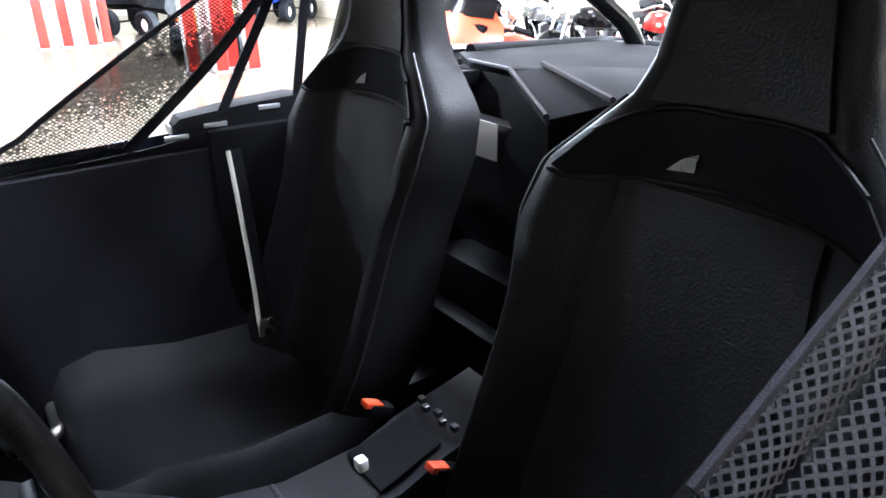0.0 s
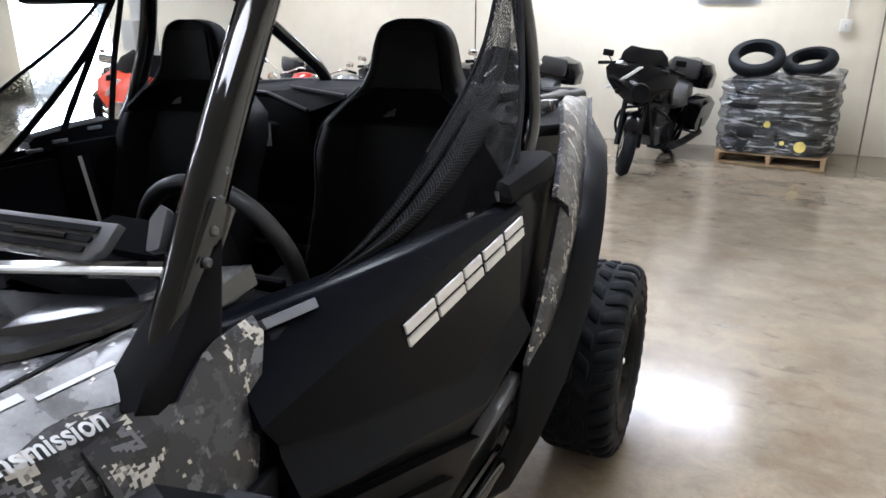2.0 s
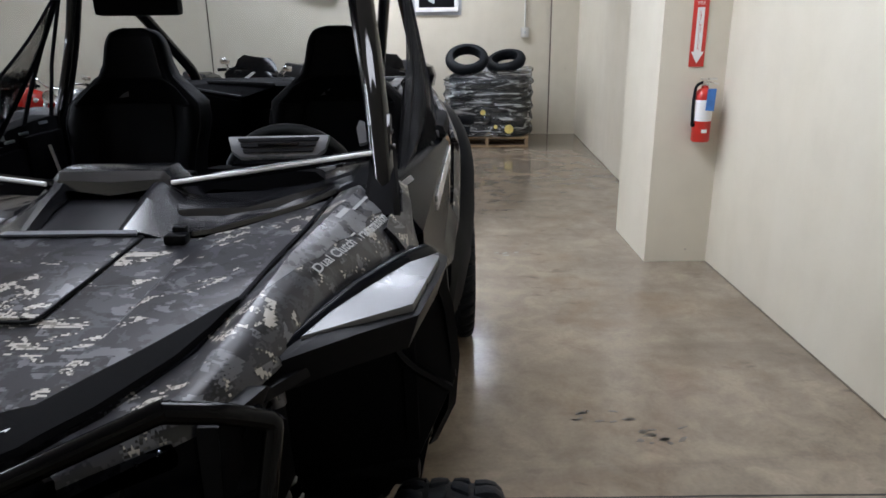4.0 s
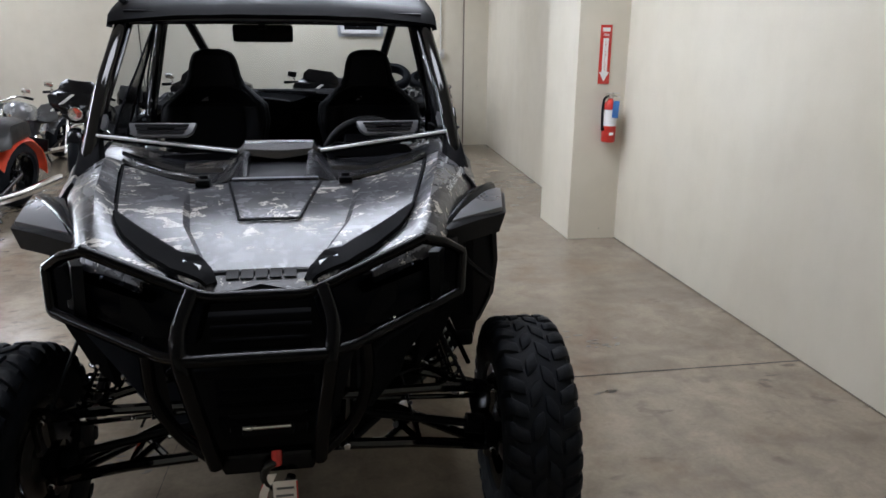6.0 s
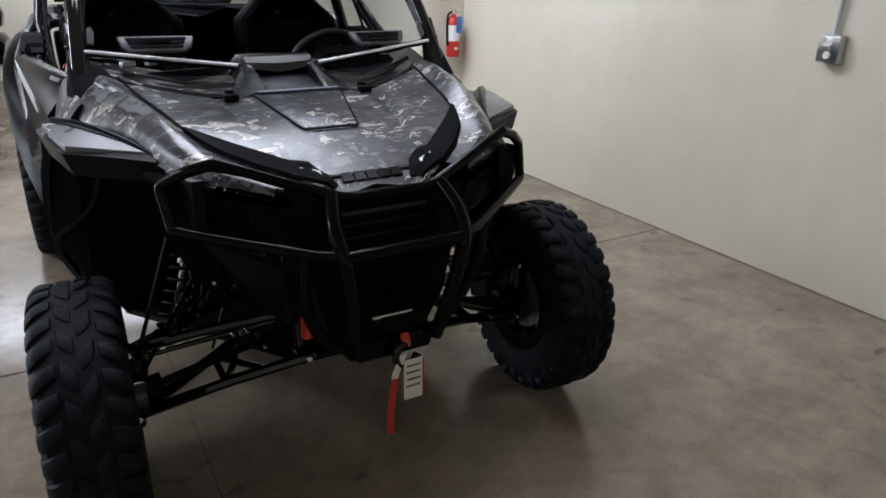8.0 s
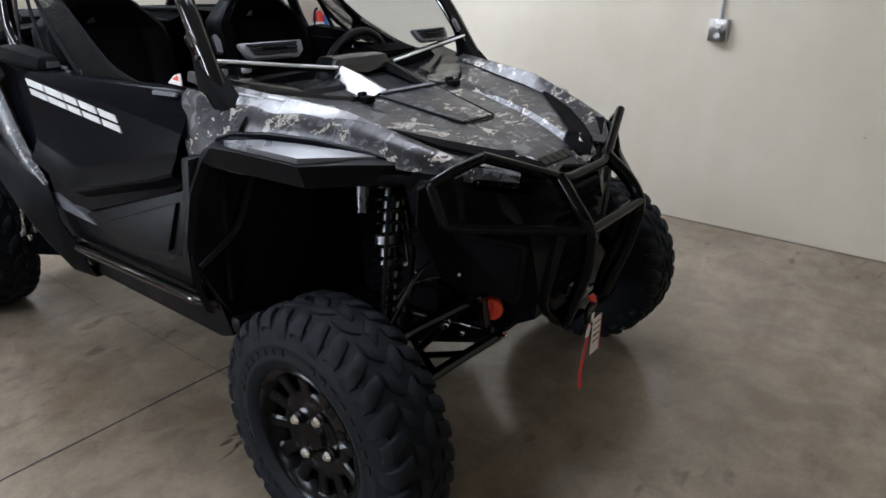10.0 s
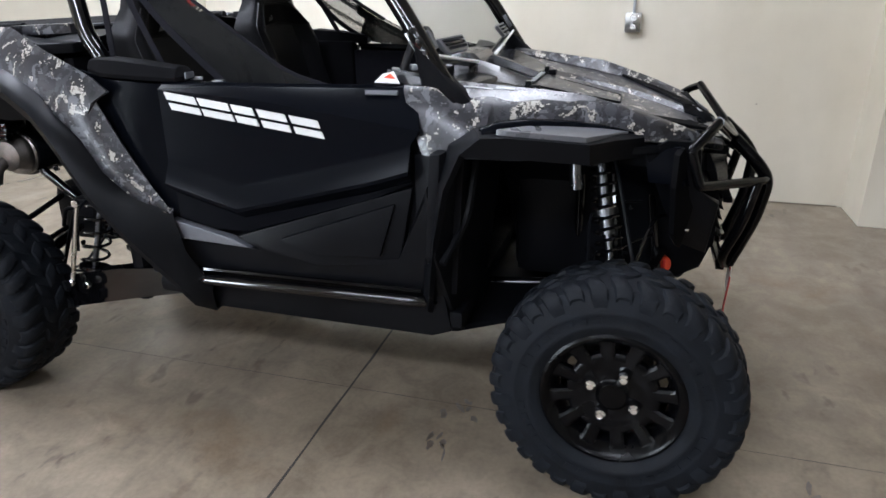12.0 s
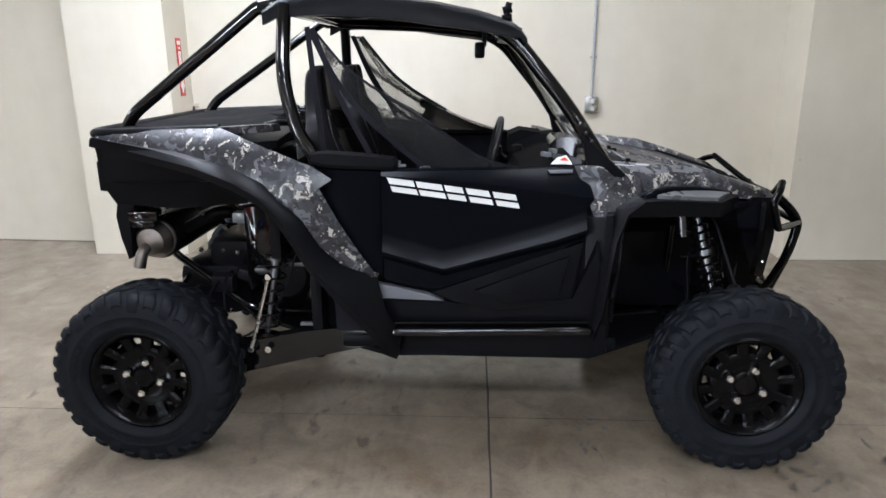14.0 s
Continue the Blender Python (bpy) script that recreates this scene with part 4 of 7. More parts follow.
    for a, b in zip(dn2, ar):
        p, q = Vector(mir((a[2], a[0], a[1]), s)), Vector(mir((b[2], b[0], b[1]), s))
        rows.append([p, p.lerp(q, 0.45) + Vector((0.010 * s, 0, 0.008)), q, q + Vector((-0.012 * s, -0.012, -0.026)), q + Vector((-0.07 * s, -0.015, -0.030))])
    part("rear_arch_flare", sheet(bmesh.new(), rows, -0.008 * s), PLASTIC, VEH, "matt black rear wheel-arch flare", 35)

    # roll cage, each side
    part("front_pillar", tubes(([mir((0.640, 0.668, 1.105), s), mir((0.604, 0.478, 1.392), s), mir((0.556, 0.272, 1.640), s), mir((0.552, 0.13, 1.705), s)], 0.028), bend=0.09), TUBE, VEH, "glossy black cage tube")
    part("windscreen_edge", tubes(([mir((0.608, 0.575, 1.240), s), mir((0.530, 0.292, 1.620), s)], 0.008), n=8), TUBE, VEH)
    part("centre_pillar", tubes(([mir((0.592, -0.578, 1.755), s), mir((0.655, -0.585, 1.48), s), mir((0.688, -0.530, 1.29), s), mir((0.690, -0.475, 1.215), s), mir((0.69, -0.44, 0.95), s)], 0.027), bend=0.09), TUBE, VEH)
    part("roof_rail", tubes(([mir((0.552, 0.20, 1.680), s), mir((0.562, -0.15, 1.722), s), mir((0.570, -0.68, 1.745), s)], 0.024), bend=0.1), TUBE, VEH)
    part("rear_stay", tubes(([mir((0.565, -0.60, 1.765), s), mir((0.552, -0.68, 1.758), s), mir((0.455, -1.275, 1.345), s), mir((0.450, -1.330, 1.255), s)], 0.025), bend=0.08), TUBE, VEH, "black cage stay running down to the bed")
    part("pillar_bolt_plate", boxes((mir((0.640, 0.560, 1.265), s), (0.012, 0.13, 0.040), 0.004, Matrix.Rotation(radians(-55), 4, "X"))), TUBE, VEH)
    for k in range(4):
        p = lerp((0.628, 0.505, 1.352), (0.648, 0.572, 1.258), k / 3)
        part("pillar_bolt", disc(bmesh.new(), pose(p[0] * s, p[1], p[2], 0, 0, 0 if s > 0 else 180), 0.0065, 0.008, 10, 0.002), SHOCKST, VEH)
part("cross_tube", tubes(([(-0.555, 0.235, 1.672), (0.555, 0.235, 1.672)], 0.022)), TUBE, VEH)
part("cross_tube", tubes(([(-0.585, -0.60, 1.748), (0.585, -0.60, 1.748)], 0.024)), TUBE, VEH)
rows = []
for y in (0.325, 0.300, 0.255, 0.14, -0.02, -0.20, -0.42, -0.60, -0.655, -0.66):
    z = curve([(-0.66, 1.770), (-0.60, 1.800), (-0.40, 1.815), (-0.12, 1.800), (0.10, 1.762), (0.255, 1.716), (0.30, 1.690), (0.325, 1.655)], y)
    skirt = curve([(-0.66, 0.055), (-0.45, 0.065), (0.0, 0.075), (0.255, 0.050), (0.325, 0.015)], y)
    rows.append([(0.605 * u, y, z - 0.030 * abs(u) ** 4 - k * skirt) for u, k in ((-1.005, 1), (-1, 0.25), (-0.975, 0), (-0.9, 0), (-0.6, 0), (-0.35, 0), (-0.3, -0.12), (0, -0.12), (0.3, -0.12), (0.35, 0), (0.6, 0), (0.9, 0), (0.975, 0), (1, 0.25), (1.005, 1))])
roof = part("roof", sheet(bmesh.new(), rows, 0.02), PLASTIC, VEH, "black moulded roof panel", 40)
part("roof_edge", slab(bmesh.new(), [(-0.55, 0.312, 1.668), (0.55, 0.312, 1.668), (0.55, 0.290, 1.632), (-0.55, 0.290, 1.632)], (0, -0.05, 0.01), 0.008), PLASTIC, VEH)
part("rear_mirror", boxes(((0.07, 0.150, 1.594), (0.235, 0.045, 0.068), 0.014), ((0.07, 0.17, 1.640), (0.03, 0.02, 0.06), 0.004)), PLASTIC, VEH, "wide rear-view mirror")
part("whip_mount", tubes(([(0.555, 0.250, 1.675), (0.555, 0.250, 1.735)], 0.011), ([(0.555, 0.232, 1.700), (0.555, 0.268, 1.705)], 0.014), ([(0.555, 0.235, 1.728), (0.555, 0.266, 1.738)], 0.015), ([(0.555, 0.252, 1.735), (0.555, 0.258, 1.758)], 0.012), n=8), PLASTIC, VEH, "black clamp of a flag whip")

# ---- vehicle: nose, bumper, suspension ----
def scuttle_z(x, y):
    return curve([(0.46, 1.150), (0.58, 1.118), (0.68, 1.102), (0.82, 1.085)], y) + 0.055 * max(0.0, (abs(x) - 0.32) / 0.28)


rows = []
for f in (0, 0.2, 0.4, 0.6, 0.8, 1.0):
    row = []
    for x in (-0.60, -0.52, -0.44, -0.34, -0.24, -0.12, 0, 0.12, 0.24, 0.34, 0.44, 0.52, 0.60):
        y1 = 0.825 - 0.20 * max(0.0, min(1.0, (abs(x) - 0.20) / 0.20))
        y = 0.44 + (y1 - 0.44) * f
        row.append((x, y, scuttle_z(x, y)))
    rows.append(row)
part("scuttle", sheet(bmesh.new(), rows, -0.03), GLOSSPL, VEH, "black scuttle panel below the windscreen", 30)
# intake cowl: a raised arch behind a sunken tray between two sloping fins
arch = [(0.190, 1.130), (0.150, 1.166), (0.118, 1.203), (0.0, 1.206), (-0.118, 1.203), (-0.150, 1.166), (-0.190, 1.130)]
rows = [[(x * w, y, z + dz * (1 - 0.6 * abs(x) / 0.19)) for x, z in arch] for y, w, dz in ((0.480, 0.98, -0.045), (0.500, 1.0, -0.004), (0.545, 1.0, 0.0), (0.585, 1.0, -0.006), (0.594, 0.97, -0.022), (0.598, 0.95, -0.050))]
scoop = part("intake_scoop", sheet(bmesh.new(), rows, -0.012), GLOSSPL, VEH, "raised black intake cowl with a sunken tray", 24)
part("scoop_tray", slab(bmesh.new(), [(-0.106, 0.590, 1.150), (0.106, 0.590, 1.150), (0.098, 0.790, 1.106), (-0.098, 0.790, 1.106)], (0, 0, -0.02), 0.003), CONSOLE, scoop, "dark sunken tray")
part("scoop_lip", slab(bmesh.new(), [(-0.136, 0.790, 1.121), (0.136, 0.790, 1.121), (0.140, 0.806, 1.118), (-0.140, 0.806, 1.118)], (0, 0.001, 0.006), 0.002), GREYPL, scoop)
for s in (1, -1):
    fin = [[mir((x, y, z), s) for x, z in sec] for y, sec in ((0.575, ((0.098, 1.160), (0.104, 1.196), (0.120, 1.198), (0.136, 1.180), (0.192, 1.130))), (0.680, ((0.095, 1.138), (0.100, 1.166), (0.116, 1.168), (0.142, 1.152), (0.205, 1.122))), (0.792, ((0.090, 1.106), (0.095, 1.126), (0.106, 1.128), (0.150, 1.120), (0.205, 1.102))))]
    part("scoop_fin", loft(bmesh.new(), fin), GLOSSPL, scoop, "sloping glossy fin", 18)
    part("scuttle_tab", slab(bmesh.new(), [mir(p, s) for p in ((0.172, 0.625, 1.152), (0.196, 0.625, 1.152), (0.206, 0.668, 1.140), (0.182, 0.676, 1.138))], (0, 0, -0.03), 0.003), GLOSSPL, VEH)
    part("scuttle_blade", sheet(bmesh.new(), [[mir(p, s) for p in row] for row in (((0.150, 0.600, 1.148), (0.170, 0.652, 1.140), (0.180, 0.678, 1.134), (0.182, 0.682, 1.118)), ((0.225, 0.570, 1.144), (0.215, 0.635, 1.138), (0.212, 0.668, 1.134), (0.214, 0.674, 1.118)), ((0.330, 0.535, 1.142), (0.322, 0.600, 1.130), (0.320, 0.624, 1.125), (0.322, 0.632, 1.110)), ((0.470, 0.490, 1.168), (0.455, 0.545, 1.158), (0.448, 0.570, 1.152), (0.450, 0.580, 1.138)), ((0.560, 0.465, 1.190), (0.550, 0.505, 1.184), (0.545, 0.525, 1.178), (0.547, 0.535, 1.165)))], -0.008 * s), GLOSSPL, VEH, "angled black scuttle blade", 0)
    part("scuttle_rim", sheet(bmesh.new(), [[mir(p, s) for p in row] for row in (((0.190, 0.690, 1.118), (0.205, 0.760, 1.108), (0.215, 0.806, 1.112)), ((0.270, 0.650, 1.110), (0.280, 0.730, 1.108), (0.288, 0.796, 1.118)), ((0.370, 0.620, 1.118), (0.380, 0.680, 1.122), (0.390, 0.735, 1.132)), ((0.450, 0.585, 1.136), (0.460, 0.640, 1.140), (0.465, 0.685, 1.146)), ((0.520, 0.545, 1.158), (0.522, 0.590, 1.160), (0.524, 0.625, 1.162)))], -0.01 * s), GLOSSPL, VEH, "black scuttle edge along the hood", 0)

part("nose_core", loft(bmesh.new(), [[(-w, y, z) , (w, y, z), (w * 0.97, y2, z), (-w * 0.97, y2, z)] for w, y, y2, z in
     ((0.36, 0.70, 1.37, 0.985), (0.35, 0.72, 1.41, 0.90), (0.24, 0.74, 1.44, 0.80), (0.19, 0.76, 1.45, 0.62), (0.145, 0.78, 1.42, 0.50), (0.14, 0.80, 1.32, 0.44))]), PLASTIC, VEH, "black nose and skid plate")
for s in (1, -1):
    face = [(0.13, 1.455, 0.935), (0.40, 1.345, 1.035), (0.505, 1.285, 1.00), (0.50, 1.31, 0.885), (0.30, 1.42, 0.845), (0.16, 1.47, 0.83)]
    part("headlamp_surround", slab(bmesh.new(), [mir(p, s) for p in face], (-0.02 * s, -0.10, 0.0), 0.006), SATIN, VEH)
    ends = [Vector(mir(p, s)) for p in ((0.250, 1.437, 0.948), (0.415, 1.368, 0.985))]
    m = frame_of((ends[0] + ends[1]) / 2, (ends[1] - ends[0]) * s, Vector((0, -0.15, 1)))
    lamp = part("headlamp", boxes(((0, 0, 0), (0.185, 0.030, 0.03), 0.012)), LENS, VEH, "clear headlamp lens over small round reflectors")
    lamp.matrix_basis = m
    for k in range(4):
        bulb = part("reflector", revolve(bmesh.new(), [(0.0001, -0.010), (0.006, -0.005), (0.0095, 0.004), (0.0105, 0.004)], m @ pose((0.070 - 0.030 * k) * s, 0.002, 0.017) @ Matrix.Rotation(radians(-90), 4, "Y"), 14), CHROME, lamp)
        bulb.matrix_parent_inverse = m.inverted()
    # side skirt below the fender
    sk = [(0.465, 1.345, 1.01), (0.51, 1.25, 1.02), (0.50, 1.19, 0.98), (0.42, 1.26, 0.80), (0.36, 1.33, 0.66), (0.27, 1.42, 0.60), (0.28, 1.44, 0.78), (0.47, 1.36, 0.86)]
    part("nose_side", slab(bmesh.new(), [mir(p, s) for p in sk], (-0.03 * s, 0, 0), 0.006), PLASTIC, VEH, "black side of the nose")

for s in (1, -1):
    ck = [(0.500, 1.300, 1.000), (0.542, 1.285, 0.985), (0.548, 1.285, 0.890), (0.470, 1.300, 0.725), (0.400, 1.330, 0.660), (0.420, 1.350, 0.800)]
    part("nose_cheek", slab(bmesh.new(), [mir(p, s) for p in ck], (-0.012 * s, -0.015, 0.0), 0.004), INLAY, VEH, "black cheek panel beside the nose")

# grille slats
for k in range(9):
    z = 0.905 - 0.036 * k
    part("grille_slat", slab(bmesh.new(), [(-0.125, 1.470, z), (0.125, 1.470, z), (0.12, 1.478, z - 0.016), (-0.12, 1.478, z - 0.016)], (0, -0.015, 0.006), 0.003), INLAY, VEH)
part("grille_bar", slab(bmesh.new(), [(-0.17, 1.492, 0.772), (0.17, 1.492, 0.772), (0.16, 1.497, 0.748), (-0.16, 1.497, 0.748)], (0, -0.03, 0), 0.006), INLAY, VEH)
bump_r = 0.0150
bum = part("front_bumper", tubes(
    ([(0.420, 1.388, 1.063), (0.125, 1.480, 0.957), (-0.125, 1.480, 0.957), (-0.420, 1.388, 1.063)], bump_r), bend=0.035), BUMPER, VEH, "glossy black tubular front bumper")
for s in (1, -1):
    q = lambda *p: [mir(v, s) for v in p]
    part("bumper_tube", tubes((q((0.412, 1.390, 1.060), (0.475, 1.360, 1.040), (0.532, 1.315, 1.000), (0.520, 1.350, 0.895), (0.450, 1.400, 0.882), (0.225, 1.560, 0.848), (0.170, 1.585, 0.845)), bump_r), bend=0.010), BUMPER, bum)
    part("bumper_tube", tubes((q((0.155, 1.470, 0.968), (0.180, 1.545, 0.900), (0.172, 1.590, 0.840), (0.150, 1.575, 0.70), (0.128, 1.515, 0.52)), 0.021), bend=0.06), BUMPER, bum)
    part("bumper_tube", tubes((q((0.255, 1.545, 0.850), (0.262, 1.520, 0.72), (0.215, 1.480, 0.585), (0.120, 1.500, 0.515)), 0.017), bend=0.06), BUMPER, bum)
part("bumper_crossbar", tubes(([(0.165, 1.588, 0.842), (-0.165, 1.588, 0.842)], 0.016)), BUMPER, bum)
part("bumper_plate", slab(bmesh.new(), [(-0.14, 1.50, 0.535), (0.14, 1.50, 0.535), (0.11, 1.51, 0.485), (-0.11, 1.51, 0.485)], (0, -0.03, 0), 0.005), BUMPER, bum)
part("winch", boxes(((0, 1.42, 0.61), (0.20, 0.09, 0.10), 0.015), ((0, 1.475, 0.59), (0.13, 0.02, 0.035), 0.006)), PLASTIC, VEH, "black winch behind the bumper")
part("winch_roller", tubes(([(-0.06, 1.492, 0.605), (0.06, 1.492, 0.605)], 0.006), n=8), STEEL, VEH)

# winch hook, pull strap and paper tag
hook = thing("winch_hook", "black winch hook with a red thimble hanging below the bumper", "hook", at=(-0.022, 1.535, 0.455))
part("hook_ring", tubes(([(0.0, 0, 0.075), (0.024, 0, 0.066), (0.034, 0, 0.040), (0.026, 0, 0.012), (0.0, 0, 0.0), (-0.026, 0, 0.008), (-0.034, 0, 0.030)], 0.0125), bend=0.02), TUBE, hook)
part("thimble", tubes(([(0.0, -0.012, 0.098), (0.0, -0.003, 0.088), (0.0, 0, 0.066)], 0.013), n=8), RED, hook, "red cable thimble")
tag = thing("paper_tag", "white printed paper tag hanging from the winch hook", "tag", at=(-0.040, 1.547, 0.415))
part("card", boxes(((0, 0, 0.0), (0.062, 0.0022, 0.13), 0.001)), PAPER, tag)
for k in range(4):
    part("print_bar", boxes(((0.002 * (k % 2), 0.0016, 0.045 - 0.022 * k), (0.044, 0.0012, 0.006))), SILVER, tag)
part("red_edge", boxes(((-0.0295, 0.0016, 0.0), (0.004, 0.0012, 0.128))), RED, tag)
strap = thing("pull_strap", "red webbing pull strap hanging from the winch hook", "strap", at=(0.022, 1.54, 0.365))
part("webbing", sheet(bmesh.new(), [[(x + dx, 0.004 * math.sin(z * 30), z) for x in (-0.010, 0.010)] for z, dx in ((0.13, -0.03), (0.10, -0.012), (0.05, -0.002), (0.0, 0.004), (-0.06, 0.008), (-0.12, 0.010))], 0.003), REDFLAG, strap)
part("white_end", sheet(bmesh.new(), [[(x + dx, 0.002, z) for x in (-0.0105, 0.0105)] for z, dx in ((0.135, -0.032), (0.085, -0.008), (0.065, -0.004))], 0.004), PAPER, strap)


def spring_shock(top, low, coil_r, turns, steel=True):
    """A coil-over shock: body, reservoir, rod and black spring."""
    a, b = Vector(top), Vector(low)
    d = (b - a)
    body = part("shock_absorber", tubes(([a, a + d * 0.55], 0.022), ([a + d * 0.52, b], 0.011), ([a - d * 0.02, a + d * 0.04], 0.030)), SHOCKST if steel else TUBE, VEH, "coil-over shock absorber with a steel body")
    pts = []
    up = d.normalized().orthogonal().normalized()
    side = d.normalized().cross(up)
    for k in range(turns * 12 + 1):
        f = 0.10 + 0.82 * k / (turns * 12)
        w = 2 * math.pi * k / 12
        pts.append(a + d * f + (up * math.cos(w) + side * math.sin(w)) * coil_r)
    bm = bmesh.new()
    rings = []
    for i, p in enumerate(pts):
        t = (pts[min(i + 1, len(pts) - 1)] - pts[max(i - 1, 0)]).normalized()
        u = t.orthogonal().normalized()
        v = t.cross(u)
        rad = (p - (a + d * ((p - a).dot(d) / d.dot(d)))).normalized()
        v = t.cross(rad)
        rings.append([p + rad * 0.0058 * math.cos(q) + v * 0.0058 * math.sin(q) for q in (0, 1.047, 2.094, 3.1416, 4.189, 5.236)])
    loft(bm, rings)
    part("coil_spring", bm, TUBE, body)
    part("spring_seat", revolve(bmesh.new(), [(0.0001, 0), (coil_r + 0.008, 0), (coil_r + 0.008, 0.012), (0.0001, 0.012)], Matrix.Translation(a + d * 0.93) @ (d.to_track_quat("X", "Z").to_matrix().to_4x4()), 20), TUBE, body)
    part("adjuster_ring", revolve(bmesh.new(), [(0.018, -0.012), (coil_r - 0.004, -0.012), (coil_r - 0.004, 0.012), (0.018, 0.012)], Matrix.Translation(a + d * 0.42) @ (d.to_track_quat("X", "Z").to_matrix().to_4x4()), 20), SHOCKST, body)
    part("lower_bolt", disc(bmesh.new(), pose(b.x, b.y, b.z) @ Matrix.Translation((0.012 * (1 if b.x > 0 else -1), 0, 0)) @ Matrix.Rotation(0 if b.x > 0 else math.pi, 4, "Z"), 0.011, 0.018, 8, 0.002), CHROME, body)
    return body


for s in (1, -1):
    q = lambda *p: [mir(v, s) for v in p]
    spring_shock(mir((0.375, 1.055, 0.985), s), mir((0.545, 1.150, 0.480), s), 0.042, 13)
    part("shock_reservoir", tubes((q((0.425, 0.985, 0.985), (0.445, 1.0, 0.84)), 0.022)), SHOCKST, VEH, "grey shock reservoir")
    # lower arm as an open truss, upper arm as a wishbone
    part("lower_arm", tubes((q((0.17, 1.33, 0.44), (0.42, 1.25, 0.375), (0.655, 1.175, 0.295)), 0.017), (q((0.17, 0.96, 0.44), (0.42, 1.09, 0.375), (0.655, 1.165, 0.295)), 0.017),
                            (q((0.30, 1.29, 0.405), (0.42, 1.09, 0.375)), 0.011), (q((0.42, 1.25, 0.375), (0.42, 1.09, 0.375)), 0.011), (q((0.30, 1.03, 0.405), (0.42, 1.25, 0.375)), 0.011), n=8), TUBE, VEH, "black trussed lower suspension arm")
    part("upper_arm", tubes((q((0.19, 1.29, 0.575), (0.50, 1.21, 0.535), (0.66, 1.175, 0.500)), 0.015), (q((0.19, 1.02, 0.575), (0.50, 1.13, 0.535), (0.66, 1.165, 0.500)), 0.015), n=8), TUBE, VEH, "black upper suspension arm")
    part("tie_rod", tubes((q((0.15, 1.12, 0.47), (0.66, 1.08, 0.425)), 0.009), n=8), TUBE, VEH)
    part("drive_shaft", tubes((q((0.12, 1.15, 0.46), (0.68, 1.168, 0.36)), 0.013), (q((0.14, 1.15, 0.457), (0.22, 1.153, 0.443)), 0.032), (q((0.58, 1.165, 0.378), (0.66, 1.168, 0.364)), 0.032), n=10), PLASTIC, VEH)
    part("hub_carrier", tubes((q((0.665, 1.17, 0.26), (0.672, 1.17, 0.52)), 0.026), (q((0.63, 1.17, 0.362), (0.73, 1.17, 0.362)), 0.06), n=12), TUBE, VEH)
    part("brake_disc", revolve(bmesh.new(), [(0.05, -0.003), (0.115, -0.003), (0.115, 0.003), (0.05, 0.003)], pose(0.70 * s, 1.171, 0.362), 28, True), DULLSTEEL, VEH)
    for p in ((0.66, 1.20, 0.30), (0.66, 1.195, 0.505), (0.20, 1.345, 0.445)):
        part("arm_bolt", disc(bmesh.new(), pose(p[0] * s, p[1], p[2]) @ Matrix.Rotation(radians(90), 4, "Z"), 0.010, 0.015, 8, 0.002), CHROME, VEH)
part("tow_cap", disc(bmesh.new(), pose(0.168, 1.282, 0.512, 0, 0, 26), 0.036, 0.03, 24, 0.006), ORANGE, VEH, "round red-orange cap on the front frame")
part("cap_slot", boxes(((0.198, 1.298, 0.512), (0.006, 0.012, 0.05), 0.001)), RED, VEH)
part("lower_frame", tubes(([(0.20, 1.30, 0.44), (0.25, 0.66, 0.40), (0.26, -0.9, 0.42)], 0.022), ([(-0.20, 1.30, 0.44), (-0.25, 0.66, 0.40), (-0.26, -0.9, 0.42)], 0.022), ([(0.2, 1.28, 0.45), (0.22, 1.2, 0.98)], 0.018), ([(-0.2, 1.28, 0.45), (-0.22, 1.2, 0.98)], 0.018), ([(0.2, 1.0, 0.44), (0.3, 1.0, 0.98)], 0.018), ([(-0.2, 1.0, 0.44), (-0.3, 1.0, 0.98)], 0.018)), TUBE, VEH)
part("belly_pan", slab(bmesh.new(), [(0.62, 0.66, 0.40), (0.66, -0.22, 0.40), (0.28, -0.9, 0.40), (-0.28, -0.9, 0.40), (-0.66, -0.22, 0.40), (-0.62, 0.66, 0.40), (-0.2, 1.3, 0.42), (0.2, 1.3, 0.42)], (0, 0, -0.02), 0.006), PLASTIC, VEH, "black belly skid plate")
part("gear_case", boxes(((0, 1.14, 0.47), (0.20, 0.22, 0.16), 0.03), ((0, 0.95, 0.70), (0.5, 0.35, 0.5), 0.05)), PLASTIC, VEH)

